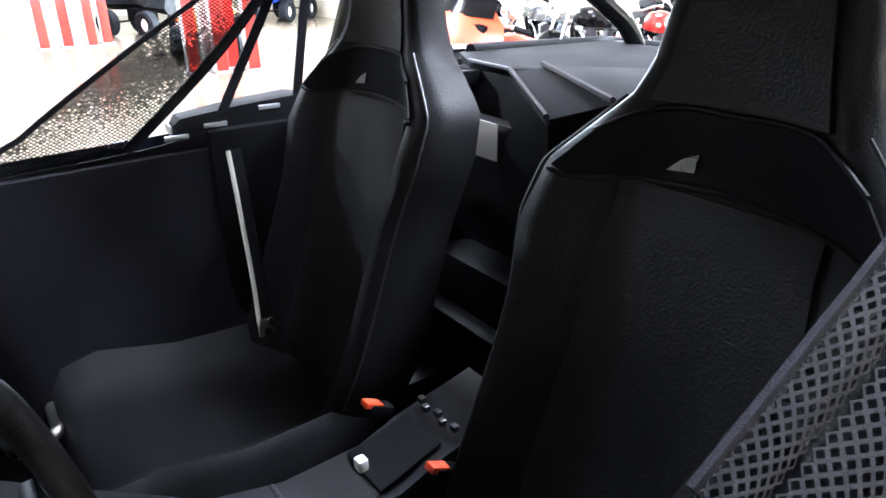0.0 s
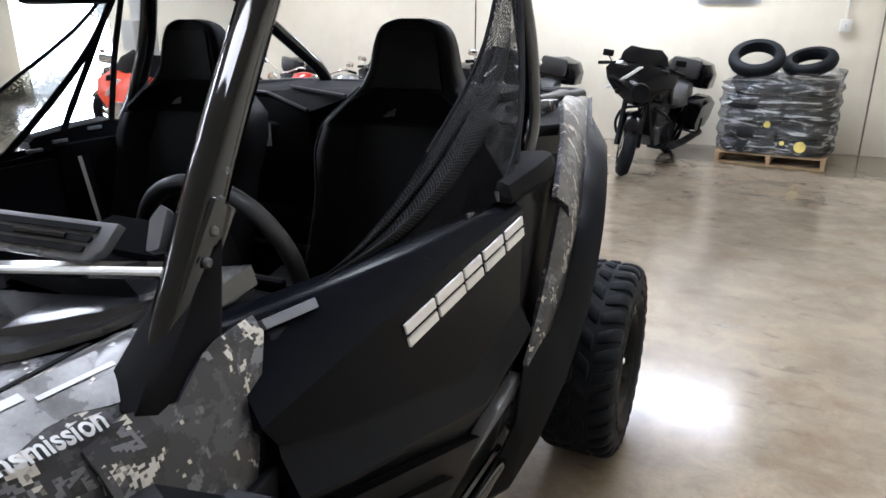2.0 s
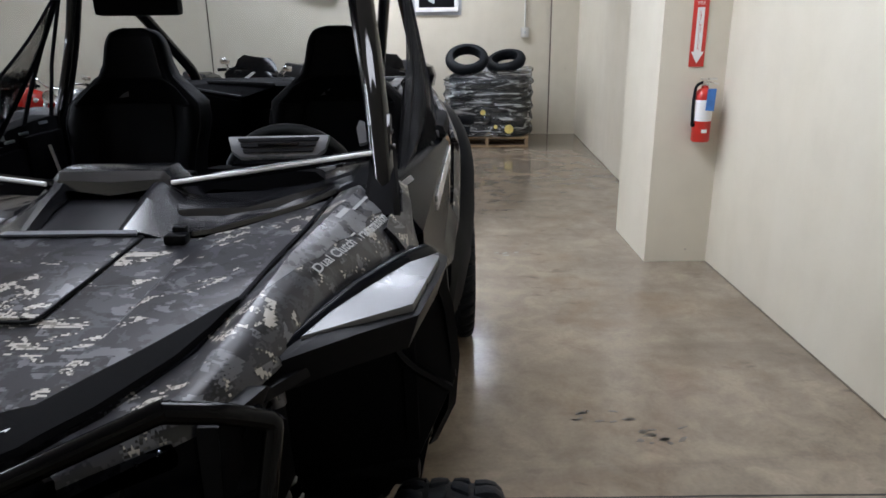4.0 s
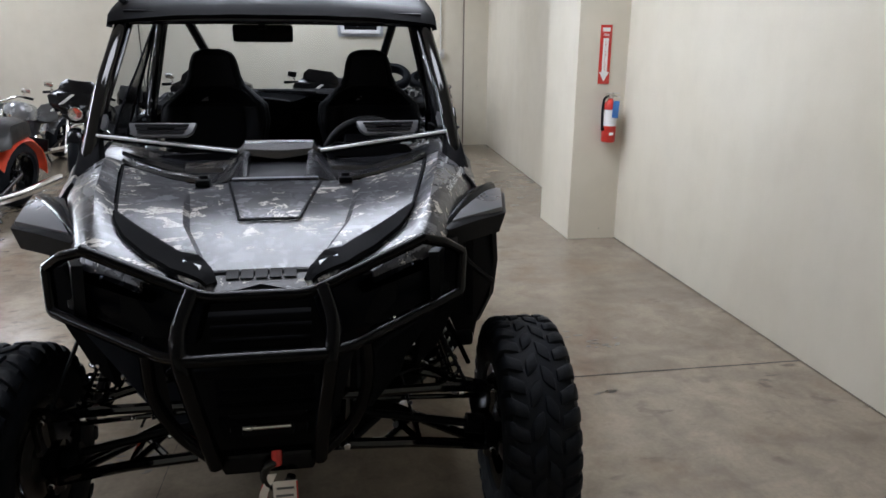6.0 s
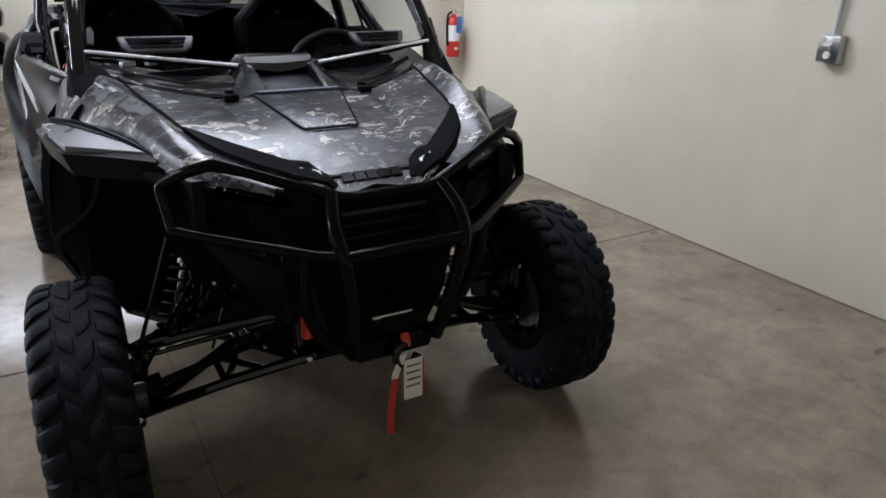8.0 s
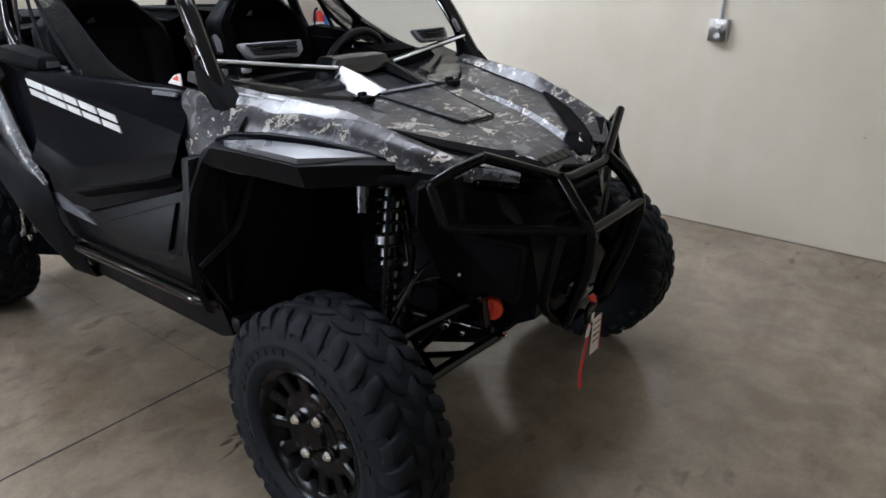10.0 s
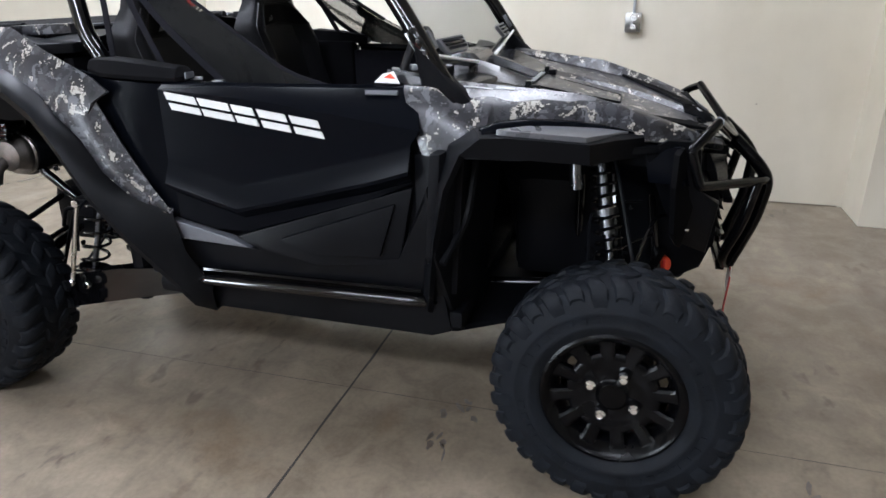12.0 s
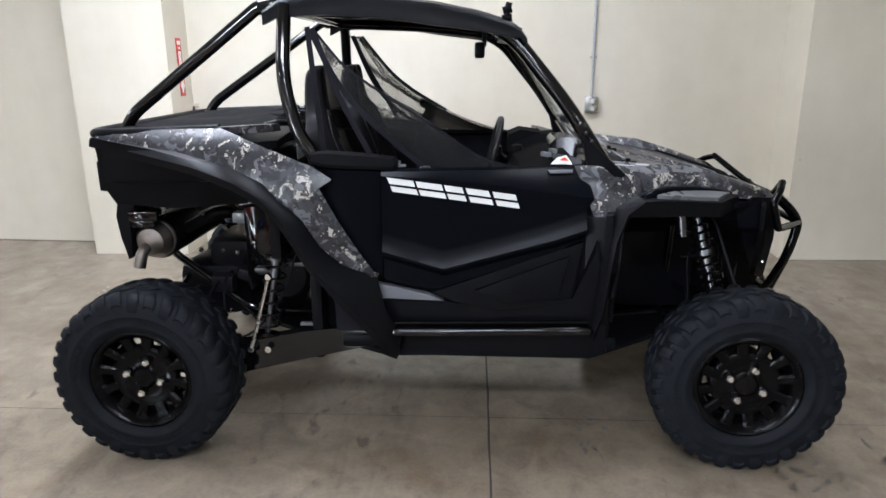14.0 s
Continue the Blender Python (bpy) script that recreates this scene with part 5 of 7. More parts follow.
# hoses, cables and bolt heads in the wheel wells
rng = random.Random(11)
for s in (1, -1):
    for k in range(7):
        x0, y0, z0 = rng.uniform(0.24, 0.34), rng.uniform(0.98, 1.32), rng.uniform(0.52, 0.95)
        x1, y1, z1 = rng.uniform(0.40, 0.62), rng.uniform(1.05, 1.25), rng.uniform(0.40, 0.62)
        mid_ = ((x0 + x1) / 2, (y0 + y1) / 2 + rng.uniform(-0.10, 0.10), max(z0, z1) + rng.uniform(-0.02, 0.06))
        part("brake_hose", tubes(([mir(p, s) for p in ((x0, y0, z0), mid_, (x1, y1, z1))], rng.choice((0.0045, 0.006, 0.008))), n=6, bend=0.12), PLASTIC if k % 3 else TUBE, VEH)
    for k in range(12):
        p = (rng.uniform(0.27, 0.46), rng.uniform(1.06, 1.34), rng.uniform(0.46, 0.92))
        part("bolt_head", disc(bmesh.new(), pose(p[0] * s, p[1], p[2], 0, 0, (0 if s > 0 else 180) + rng.uniform(-40, 70)), rng.uniform(0.006, 0.010), 0.012, 8, 0.002), CHROME if k % 3 else SHOCKST, VEH)
    part("shock_bracket", slab(bmesh.new(), [mir(p, s) for p in ((0.34, 1.01, 1.00), (0.42, 1.00, 1.00), (0.43, 1.03, 0.93), (0.40, 1.05, 0.90), (0.35, 1.05, 0.90))], (0, 0.012, 0), 0.003), TUBE, VEH)
    part("steering_knuckle", slab(bmesh.new(), [mir(p, s) for p in ((0.60, 1.06, 0.44), (0.66, 1.05, 0.46), (0.675, 1.12, 0.53), (0.675, 1.20, 0.50), (0.66, 1.22, 0.36), (0.62, 1.15, 0.30))], (0.018 * s, 0, 0), 0.004), SHOCKST, VEH, "cast steering knuckle")

# ---- vehicle: cabin ----
part("cabin_floor", boxes(((0, 0.15, 0.46), (1.40, 1.10, 0.06), 0.02), ((0, -0.50, 0.62), (1.36, 0.05, 0.50), 0.02)), PLASTIC, VEH, "black moulded cabin tub")
for s in (1, -1):
    part("inner_door", slab(bmesh.new(), [mir(p, s) for p in ((0.735, -0.42, 1.12), (0.715, -0.2, 1.14), (0.675, 0.50, 1.14), (0.675, 0.55, 0.50), (0.70, -0.42, 0.50))], (-0.03 * s, 0, 0), 0.01), FABRIC, VEH)


def seat(cx):
    """High-back bucket seat: shell with bolsters, insert, shoulder slots and piping."""
    def half(z):
        return curve([(0.70, 0.215), (0.82, 0.245), (0.98, 0.240), (1.08, 0.238), (1.20, 0.262), (1.27, 0.252), (1.32, 0.196), (1.365, 0.145), (1.41, 0.124), (1.47, 0.112), (1.500, 0.102), (1.518, 0.088), (1.530, 0.066), (1.536, 0.035)], z)

    def yf(z):
        return curve([(0.70, -0.265), (0.90, -0.340), (1.10, -0.405), (1.30, -0.460), (1.40, -0.478), (1.535, -0.488)], z)

    def bolster(z):
        return curve([(0.70, 0.085), (1.0, 0.075), (1.20, 0.07), (1.30, 0.045), (1.38, 0.02), (1.54, 0.012)], z)
    zs = [0.70, 0.76, 0.82, 0.90, 0.98, 1.04, 1.08, 1.14, 1.20, 1.24, 1.27, 1.295, 1.32, 1.345, 1.365, 1.39, 1.41, 1.44, 1.47, 1.490, 1.505, 1.518, 1.526, 1.532, 1.536]
    us = [-1.0, -0.97, -0.88, -0.76, -0.64, -0.5, -0.25, 0, 0.25, 0.5, 0.64, 0.76, 0.88, 0.97, 1.0]

    def fp(u, z):
        b = bolster(z)
        lift = b * max(0, min(1, (abs(u) - 0.52) / 0.26)) ** 1.3 - b * 0.9 * max(0, (abs(u) - 0.86) / 0.14) ** 1.5
        return Vector((cx + u * half(z), yf(z) + lift, z))
    loops = []
    for z in zs:
        front = [fp(u, z) for u in us]
        th = curve([(0.7, 0.12), (1.3, 0.10), (1.45, 0.085), (1.50, 0.075), (1.52, 0.062), (1.532, 0.045), (1.536, 0.02)], z)
        back = [Vector((cx + u * half(z) * 0.97, yf(z) - th * (1 - 0.35 * u * u), z)) for u in us[::-1]]
        loops.append(front + back)
    st = part("seat", loft(bmesh.new(), loops), SEATFAB, VEH, "black high-back bucket seat with grey piping", 60)
    # cushion
    loops = []
    for i, y in enumerate((-0.30, -0.22, -0.05, 0.10, 0.17, 0.195)):
        zb_ = 0.60
        zt_ = curve([(-0.30, 0.70), (-0.05, 0.705), (0.10, 0.735), (0.17, 0.725), (0.195, 0.68)], y)
        hw = curve([(-0.30, 0.22), (0.10, 0.245), (0.195, 0.225)], y)
        up = [Vector((cx + hw * u, y, zt_ + (0.055 * max(0, abs(u) - 0.6) / 0.3 if abs(u) < 0.95 else 0.03))) for u in (-1, -0.9, -0.7, -0.55, 0, 0.55, 0.7, 0.9, 1)]
        loops.append(up + [Vector((cx + hw, y, zb_)), Vector((cx - hw, y, zb_))])
    part("cushion", loft(bmesh.new(), loops), SEATFAB, st, "", 60)
    # insert panel, stitched seam and slots
    rows = [[fp(u * (0.56 if z < 1.2 else 0.50), z) + Vector((0, 0.005, 0)) for u in (-1, -0.5, 0, 0.5, 1)] for z in (0.74, 0.85, 0.96, 1.06, 1.16, 1.22, 1.266)]
    part("insert", sheet(bmesh.new(), rows, -0.004), SEATINS, st, "charcoal back insert", 60)
    part("seam", tubes(([fp(u, 1.133) + Vector((0, 0.008, 0)) for u in (-0.56, -0.3, 0, 0.3, 0.56)], 0.0018), n=5), PIPING, st)
    # dark yoke opening between headrest and insert
    band = [(-0.83, 1.272, 1.318), (-0.74, 1.264, 1.340), (-0.58, 1.266, 1.352), (-0.36, 1.276, 1.356), (0, 1.282, 1.355), (0.36, 1.276, 1.356), (0.58, 1.266, 1.352), (0.74, 1.264, 1.340), (0.83, 1.272, 1.318)]
    rows = [[fp(u, z0 + (z1 - z0) * w) + Vector((0, 0.004, 0)) for w in (0, 0.5, 1)] for u, z0, z1 in band]
    part("shoulder_slot", sheet(bmesh.new(), rows, 0.003), YOKE, st, "dark shoulder-belt opening", 60)
    part("slot_rim", tubes(([fp(u, z1 + 0.004) + Vector((0, 0.006, 0)) for u, z0, z1 in band], 0.003), ([fp(u, z0 - 0.004) + Vector((0, 0.007, 0)) for u, z0, z1 in band], 0.003), n=6, bend=0.02), SEATFAB, st)
    # pale plate over the dark sheet paints the lit spot in the slot
    part("slot_light", slab(bmesh.new(), [fp(u, z) + Vector((0, 0.010, 0)) for u, z in ((0.14, 1.292), (0.30, 1.288), (0.24, 1.304), (0.16, 1.312))], (0, -0.004, 0)), SHOCKST, st, "pale plate painting the lit spot in the opening")
    for sd in (1, -1):
        edge = [fp(sd * 0.93, z) + Vector((0.004 * sd, 0.003, 0)) for z in (0.76, 0.86, 0.98, 1.04, 1.10, 1.16, 1.20, 1.24, 1.27, 1.30, 1.33, 1.365)]
        part("piping", tubes((edge, 0.0024), n=5, bend=0.03), PIPING, st)
    rows = [[fp(u * 0.72, z) + Vector((0, 0.004, 0)) for u in (-1, -0.4, 0.4, 1)] for z in (1.364, 1.40, 1.45, 1.49, 1.505)]
    part("head_pad", sheet(bmesh.new(), rows, -0.003), SEATINS, st, "smooth headrest pad", 60)
    return st


seat(0.375)
seat(-0.375)

# console between the seats
con = part("centre_console", loft(bmesh.new(), [[(-0.085, y, 0.48), (0.085, y, 0.48), (0.07, y, z), (-0.07, y, z)] for y, z in ((-0.40, 0.80), (-0.24, 0.765), (-0.16, 0.735), (-0.02, 0.73), (0.10, 0.76), (0.30, 0.90), (0.44, 1.0))]), CONSOLE, VEH, "dark grey centre console", 30)
con.location = (0, -0.05, 0.014)
part("console_well", slab(bmesh.new(), [(-0.05, -0.25, 0.772), (0.05, -0.25, 0.772), (0.055, -0.13, 0.738), (-0.055, -0.13, 0.738)], (0, 0, 0.005), 0.002), YOKE, con)
part("console_edge", tubes(([(-0.065, 0.0, 0.737), (0.065, 0.0, 0.737)], 0.004), n=6), PIPING, con)
part("shift_knob", boxes(((-0.025, -0.115, 0.785), (0.02, 0.018, 0.022), 0.005)), WHITE, con, "pale switch on the console")
for k in range(5):
    part("switch", boxes(((-0.045 + 0.024 * k, -0.28 + 0.008 * (k % 2), 0.79), (0.014, 0.012, 0.012), 0.003)), SHOCKST if k % 2 else PIPING, con)
for s in (1, -1):
    part("belt_buckle", boxes((mir((0.100, -0.270, 0.782), s), (0.03, 0.05, 0.022), 0.006, Matrix.Rotation(radians(25), 4, "X"))), PLASTIC, VEH, "seat-belt buckle")
    part("release_button", boxes((mir((0.100, -0.257, 0.797), s), (0.022, 0.036, 0.012), 0.003, Matrix.Rotation(radians(25), 4, "X"))), ORANGE, VEH, "red-orange release button")
    # harness lying over the passenger and driver door sides
belt = [(0.610, -0.240, 1.150), (0.595, -0.240, 1.08), (0.572, -0.238, 0.98), (0.545, -0.235, 0.88), (0.522, -0.229, 0.780)]
part("seat_belt", sheet(bmesh.new(), [[(x, y - 0.014, z), (x, y + 0.014, z)] for x, y, z in belt], 0.003), FABRIC, VEH)
part("belt_edge", tubes(([(x - 0.004, y + 0.014, z) for x, y, z in belt], 0.0055), n=6), PAPER, VEH, "pale edge of the hanging belt")
part("belt_tongue", boxes(((0.520, -0.229, 0.768), (0.012, 0.035, 0.04), 0.004)), STEEL, VEH, "steel belt tongue")

# dashboard, wheel, pedals
rows = []
for y, z in ((0.30, 0.98), (0.285, 1.06), (0.32, 1.125), (0.42, 1.165), (0.52, 1.175)):
    rows.append([(x, y + 0.03 * abs(x), z - 0.02 * (abs(x) / 0.6) ** 2 + (0.03 if abs(x + 0.33) < 0.16 and z > 1.1 else 0)) for x in (-0.62, -0.5, -0.46, -0.33, -0.2, -0.15, 0, 0.15, 0.3, 0.46, 0.62)])
dash = part("dashboard", sheet(bmesh.new(), rows, -0.05), YOKE, VEH, "black moulded dashboard", 35)
part("dash_front", slab(bmesh.new(), [(-0.60, 0.31, 1.0), (0.60, 0.31, 1.0), (0.58, 0.40, 0.66), (-0.58, 0.40, 0.66)], (0, 0.03, 0), 0.01), YOKE, VEH)
# bright tube put in for a pale strip low on the passenger side
part("cabin_bright_bar", tubes(([(0.66, 0.30, 0.64), (0.52, 0.275, 0.660), (0.50, 0.200, 0.694), (0.66, 0.20, 0.66)], 0.013), bend=0.03), STEEL, VEH, "bright bent tube low on the passenger side")
part("glare_shield", boxes(((0.10, 0.30, 0.985), (0.11, 0.02, 0.035), 0.006)), STEEL, VEH)
part("instrument_pod", loft(bmesh.new(), [[(-0.47, y, z0), (-0.21, y, z0), (-0.24, y, z1), (-0.44, y, z1)] for y, z0, z1 in ((0.30, 1.10, 1.19), (0.36, 1.12, 1.215), (0.46, 1.13, 1.20))]), YOKE, VEH, "black instrument pod", 30)
sw = frame_of((-0.335, 0.222, 1.092), (1, 0, 0), (0, 0.24, 0.97))
bm = bmesh.new()
tube(bm, [sw @ Vector((0.180 * math.cos(a), 0.172 * math.sin(a), 0)) for a in [2 * math.pi * k / 28 for k in range(28)]], 0.0165, 10, 0.005, True)
wheel_ = part("steering_wheel", bm, LEATHER, VEH, "black leather steering wheel", 60)
bm = bmesh.new()
box(bm, (0, 0, 0), (0.11, 0.085, 0.04), 0.015)
box(bm, (0.10, -0.005, 0), (0.12, 0.028, 0.016), 0.006)
box(bm, (-0.10, -0.005, 0), (0.12, 0.028, 0.016), 0.006)
box(bm, (0, -0.10, 0), (0.03, 0.13, 0.016), 0.006)
bmesh.ops.transform(bm, matrix=sw @ Matrix.Translation((0, 0, -0.02)), verts=bm.verts)
part("wheel_hub", bm, PLASTIC, wheel_)
part("steering_column", tubes(([sw @ Vector((0, 0, -0.03)), (-0.305, 0.42, 1.0)], 0.03)), PLASTIC, VEH)
part("dash_knob", boxes(((-0.075, 0.335, 1.13), (0.05, 0.05, 0.06), 0.012)), PLASTIC, VEH)
for k, z in enumerate((1.05, 1.02, 0.99)):
    part("dash_button", boxes(((-0.10 + 0.05 * k, 0.29, 1.03), (0.03, 0.012, 0.02), 0.004)), GALV, VEH)

# windscreen with its strips and two closed vents
low = [(-0.616, 0.572, 1.242), (-0.145, 0.588, 1.180), (0.145, 0.588, 1.180), (0.616, 0.572, 1.242)]
top = [(-0.530, 0.292, 1.640), (-0.14, 0.305, 1.645), (0.14, 0.305, 1.645), (0.530, 0.292, 1.640)]
rows = [[lerp(a, b, f) for a, b in zip(low, top)] for f in (0, 0.25, 0.5, 0.75, 1)]
screen = part("windscreen", sheet(bmesh.new(), rows, 0.004), GLASS, VEH, "clear full windscreen")
screen.visible_shadow = False
part("windscreen_strip", tubes(([(p[0], p[1] + 0.020, p[2] + 0.006) for p in low[:2]], 0.0055), n=8), BRIGHT, screen, "bright trim strip along the screen's foot")
part("windscreen_strip", tubes(([(p[0], p[1] + 0.020, p[2] + 0.006) for p in low[2:]], 0.0055), n=8), BRIGHT, screen)
part("windscreen_seal", tubes((low, 0.012), ([(p[0], p[1] + 0.006, p[2] - 0.01) for p in top], 0.012), n=8), TUBE, screen)
for s in (1, -1):
    m = frame_of(mir((0.392, 0.590, 1.266), s), (1, -0.08 * s, 0.0), (0, -0.62, 0.78))
    v = part("screen_vent", slab(bmesh.new(), [m @ Vector(p) for p in ((-0.115, 0.026, 0), (0.115, 0.026, 0), (0.105, -0.012, 0), (0.085, -0.028, 0), (-0.085, -0.028, 0), (-0.105, -0.012, 0))], m.to_3x3() @ Vector((0, 0, 0.014)), 0.004), VENT, screen, "smoked screen vent, shut")
    for k in range(3):
        yk = 0.018 - 0.014 * k
        part("vent_slat", slab(bmesh.new(), [m @ Vector(p) for p in ((-0.092 + 0.006 * k, yk, -0.0005), (0.092 - 0.006 * k, yk, -0.0005), (0.089 - 0.006 * k, yk - 0.009, -0.0015), (-0.089 + 0.006 * k, yk - 0.009, -0.0015))], m.to_3x3() @ Vector((0, 0, -0.003)), 0.001), YOKE, v)
    part("vent_bars", tubes(([m @ Vector((-0.045, 0.0, -0.004)), m @ Vector((0.045, 0.0, -0.004))], 0.004), n=6), BLACKGLOSS, v)
    part("screen_clamp", slab(bmesh.new(), [mir(p, s) for p in ((0.575, 0.578, 1.258), (0.592, 0.574, 1.262), (0.586, 0.548, 1.304), (0.574, 0.546, 1.308), (0.568, 0.560, 1.292))], (0, 0.012, 0.009), 0.003), VENT, screen, "metal windscreen clamp")

# window nets: taut fine netting on the passenger side, a bunched one on the driver's side
NET = bpy.data.materials.new("fine_black_netting")
nt, nb = nodes_of(NET)
nb.inputs["Base Color"].default_value = (0.02, 0.02, 0.02, 1)
nb.inputs["Roughness"].default_value = 0.9
nb.inputs["Specular IOR Level"].default_value = 0.1
vor = nt.nodes.new("ShaderNodeTexVoronoi")
vor.feature = "DISTANCE_TO_EDGE"
vor.inputs["Scale"].default_value, vor.inputs["Randomness"].default_value = 130.0, 0.22
mp_ = nt.nodes.new("ShaderNodeMapping")
mp_.inputs["Rotation"].default_value, mp_.inputs["Scale"].default_value = (radians(38), 0, 0), (0.2, 1.0, 1.6)
nt.links.new(nt.nodes.new("ShaderNodeTexCoord").outputs["Object"], mp_.inputs[0])
nt.links.new(mp_.outputs[0], vor.inputs["Vector"])
nt.links.new(ramp(nt, vor.outputs[0], [(0.10, 0.72), (0.20, 0.10)]), nb.inputs["Alpha"])


NET2 = bpy.data.materials.new("doubled_grey_netting")
nt, nb = nodes_of(NET2)
nb.inputs["Base Color"].default_value = (0.003, 0.003, 0.0035, 1)
nb.inputs["Roughness"].default_value = 0.9
nb.inputs["Specular IOR Level"].default_value = 0.04
nt.links.new(ramp(nt, tex(nt, "noise", 300.0, 1.0, 0.5, 0.0, (1.0, 1.0, 0.5)), [(0.35, 0.74), (0.65, 0.90)]), nb.inputs["Alpha"])


def along(pts, u):
    """The place at the share u of a polyline, smoothed through its points."""
    n = len(pts) - 1
    i = min(int(u * n), n - 1)
    f = u * n - i
    p0, p1, p2, p3 = (Vector(pts[max(0, min(n, k))]) for k in (i - 1, i, i + 1, i + 2))
    return 0.5 * ((2 * p1) + (p2 - p0) * f + (2 * p0 - 5 * p1 + 4 * p2 - p3) * f * f + (3 * p1 - p0 - 3 * p2 + p3) * f ** 3)


def ribbon(pts, width, thick=0.004):
    """A flat strap along the points, its width along the vector given."""
    w = Vector(width) / 2
    return sheet(bmesh.new(), [[along(pts, k / 14) - w, along(pts, k / 14) + w] for k in range(15)], thick)


# passenger side, taut
up_e = [(0.672, 0.34, 1.148), (0.68, 0.167, 1.196), (0.68, 0.06, 1.264), (0.67, -0.108, 1.373), (0.66, -0.225, 1.446), (0.650, -0.351, 1.535), (0.615, -0.47, 1.67)]
mid_e = [(0.690, 0.34, 1.140), (0.692, 0.181, 1.140), (0.692, 0.066, 1.143), (0.692, -0.047, 1.158), (0.68, -0.248, 1.330), (0.655, -0.38, 1.480), (0.615, -0.48, 1.665)]
lo_e = [(0.690, 0.34, 1.140), (0.695, 0.10, 1.148), (0.70, -0.12, 1.160), (0.70, -0.30, 1.196), (0.70, -0.47, 1.222)]
net = part("window_net", sheet(bmesh.new(), [[along(mid_e, k / 20).lerp(along(up_e, k / 20), v) for v in (0, 0.33, 0.66, 1)] for k in range(21)], 0.0015), NET, VEH, "see-through black window net, half let down", 60)
part("net_strap", ribbon(up_e, (0, 0.006, 0.008)), FABRIC, net, "black webbing strap")
part("net_strap", ribbon(mid_e[3:], (0, 0.016, 0.014)), FABRIC, net)
part("net_strap", ribbon([(0.70, -0.241, 1.187), (0.69, -0.311, 1.314), (0.67, -0.375, 1.438), (0.617, -0.47, 1.665)], (0, 0.020, 0.006)), FABRIC, net)
part("net_strap", ribbon([(0.70, -0.43, 1.213), (0.68, -0.449, 1.363), (0.67, -0.458, 1.434), (0.615, -0.49, 1.675)], (0, 0.020, 0.002)), FABRIC, net)
part("net_skirt", sheet(bmesh.new(), [[along(lo_e, k / 12), along(lo_e, k / 12) + Vector((0.02, 0, -0.09))] for k in range(13)], 0.003), FABRIC, net, "solid black skirt of the net")
for y, z in ((-0.15, 1.172), (-0.235, 1.188), (-0.36, 1.212)):
    part("net_clip", boxes(((0.694, y, z), (0.008, 0.05, 0.010), 0.002)), GALV, net)

# driver side, let down and bunched into a hanging fold
a_e = [(-0.640, 0.47, 1.150), (-0.645, 0.36, 1.158), (-0.645, 0.25, 1.172), (-0.645, 0.15, 1.203), (-0.645, 0.06, 1.240), (-0.645, -0.03, 1.284), (-0.645, -0.12, 1.335), (-0.645, -0.225, 1.400), (-0.64, -0.345, 1.500), (-0.62, -0.49, 1.680)]
b_e = [(-0.652, 0.47, 1.148), (-0.660, 0.36, 1.158), (-0.670, 0.26, 1.163), (-0.682, 0.16, 1.172), (-0.694, 0.06, 1.200), (-0.702, -0.04, 1.240), (-0.708, -0.14, 1.290), (-0.700, -0.255, 1.358), (-0.675, -0.395, 1.480), (-0.63, -0.52, 1.680)]
c_e = [(-0.656, 0.46, 1.138), (-0.664, 0.35, 1.144), (-0.676, 0.25, 1.148), (-0.692, 0.14, 1.155), (-0.714, 0.03, 1.164), (-0.735, -0.08, 1.172), (-0.745, -0.19, 1.195), (-0.728, -0.33, 1.29), (-0.69, -0.45, 1.45), (-0.64, -0.54, 1.68)]


def fold(u, w):
    """The bunched net's face: two rounded folds between its upper and lower edge."""
    p = along(a_e, u).lerp(along(b_e, u), w)
    swell = 0.010 * math.sin(math.pi * min(1, max(0, (u - 0.02) / 0.6))) + 0.007
    lobe = math.sin(math.pi * w / 0.36) if w < 0.36 else math.sin(math.pi * (w - 0.36) / 0.64)
    return p + Vector((-0.7, 0.2, 0.7)) * swell * max(0.0, lobe)


def holed(name, w0, w1, n, m, parent):
    """A band of open weave, each cell a frame round a real hole."""
    bm = bmesh.new()
    for i in range(n):
        for j in range(m):
            if (i + j) % 2:
                continue
            c = [fold(min(1, max(0, (i + a) / n)), w0 + (w1 - w0) * (j + b) / m) for a, b in ((-1, 0), (0, -1), (1, 0), (0, 1))]
            mid = sum(c, Vector()) / 4
            ring = [mid + (c[k].lerp(c[(k + 1) % 4], 0.5) - mid) * 0.86 for k in range(4)]
            ins = []
            for k in range(4):
                ins += [mid + (c[k] - mid) * 0.60, ring[k] * 0.74 + mid * 0.26]
            va, vb = [bm.verts.new(p) for p in c], [bm.verts.new(p) for p in ins]
            for k in range(4):
                bm.faces.new((va[k], va[(k + 1) % 4], vb[(2 * k + 2) % 8], vb[2 * k + 1], vb[2 * k]))
    bmesh.ops.remove_doubles(bm, verts=bm.verts, dist=1e-5)
    return part(name, bm, WEBBING, parent, "open-weave edge of the bunched net", smooth=0)


net = part("window_net", sheet(bmesh.new(), [[along(b_e, 0.68 * k / 20).lerp(along(c_e, 0.68 * k / 20), v) + Vector((0, 0, -0.004)) for v in (0, 0.5, 1)] for k in range(21)], 0.002), NET2, VEH, "bunched black window net, let down", 60)
holed("net_band", 0.01, 0.33, 180, 8, net)
holed("net_band", 0.40, 0.99, 180, 12, net)
part("net_fold", sheet(bmesh.new(), [[fold(0.72 * k / 30, w) + Vector((0.012, 0, -0.012)) for w in (0.0, 0.12, 0.25, 0.38, 0.5, 0.62, 0.75, 0.88, 1.0)] for k in range(31)], 0.002), NET2, net, "dark lining of the fold", 60)
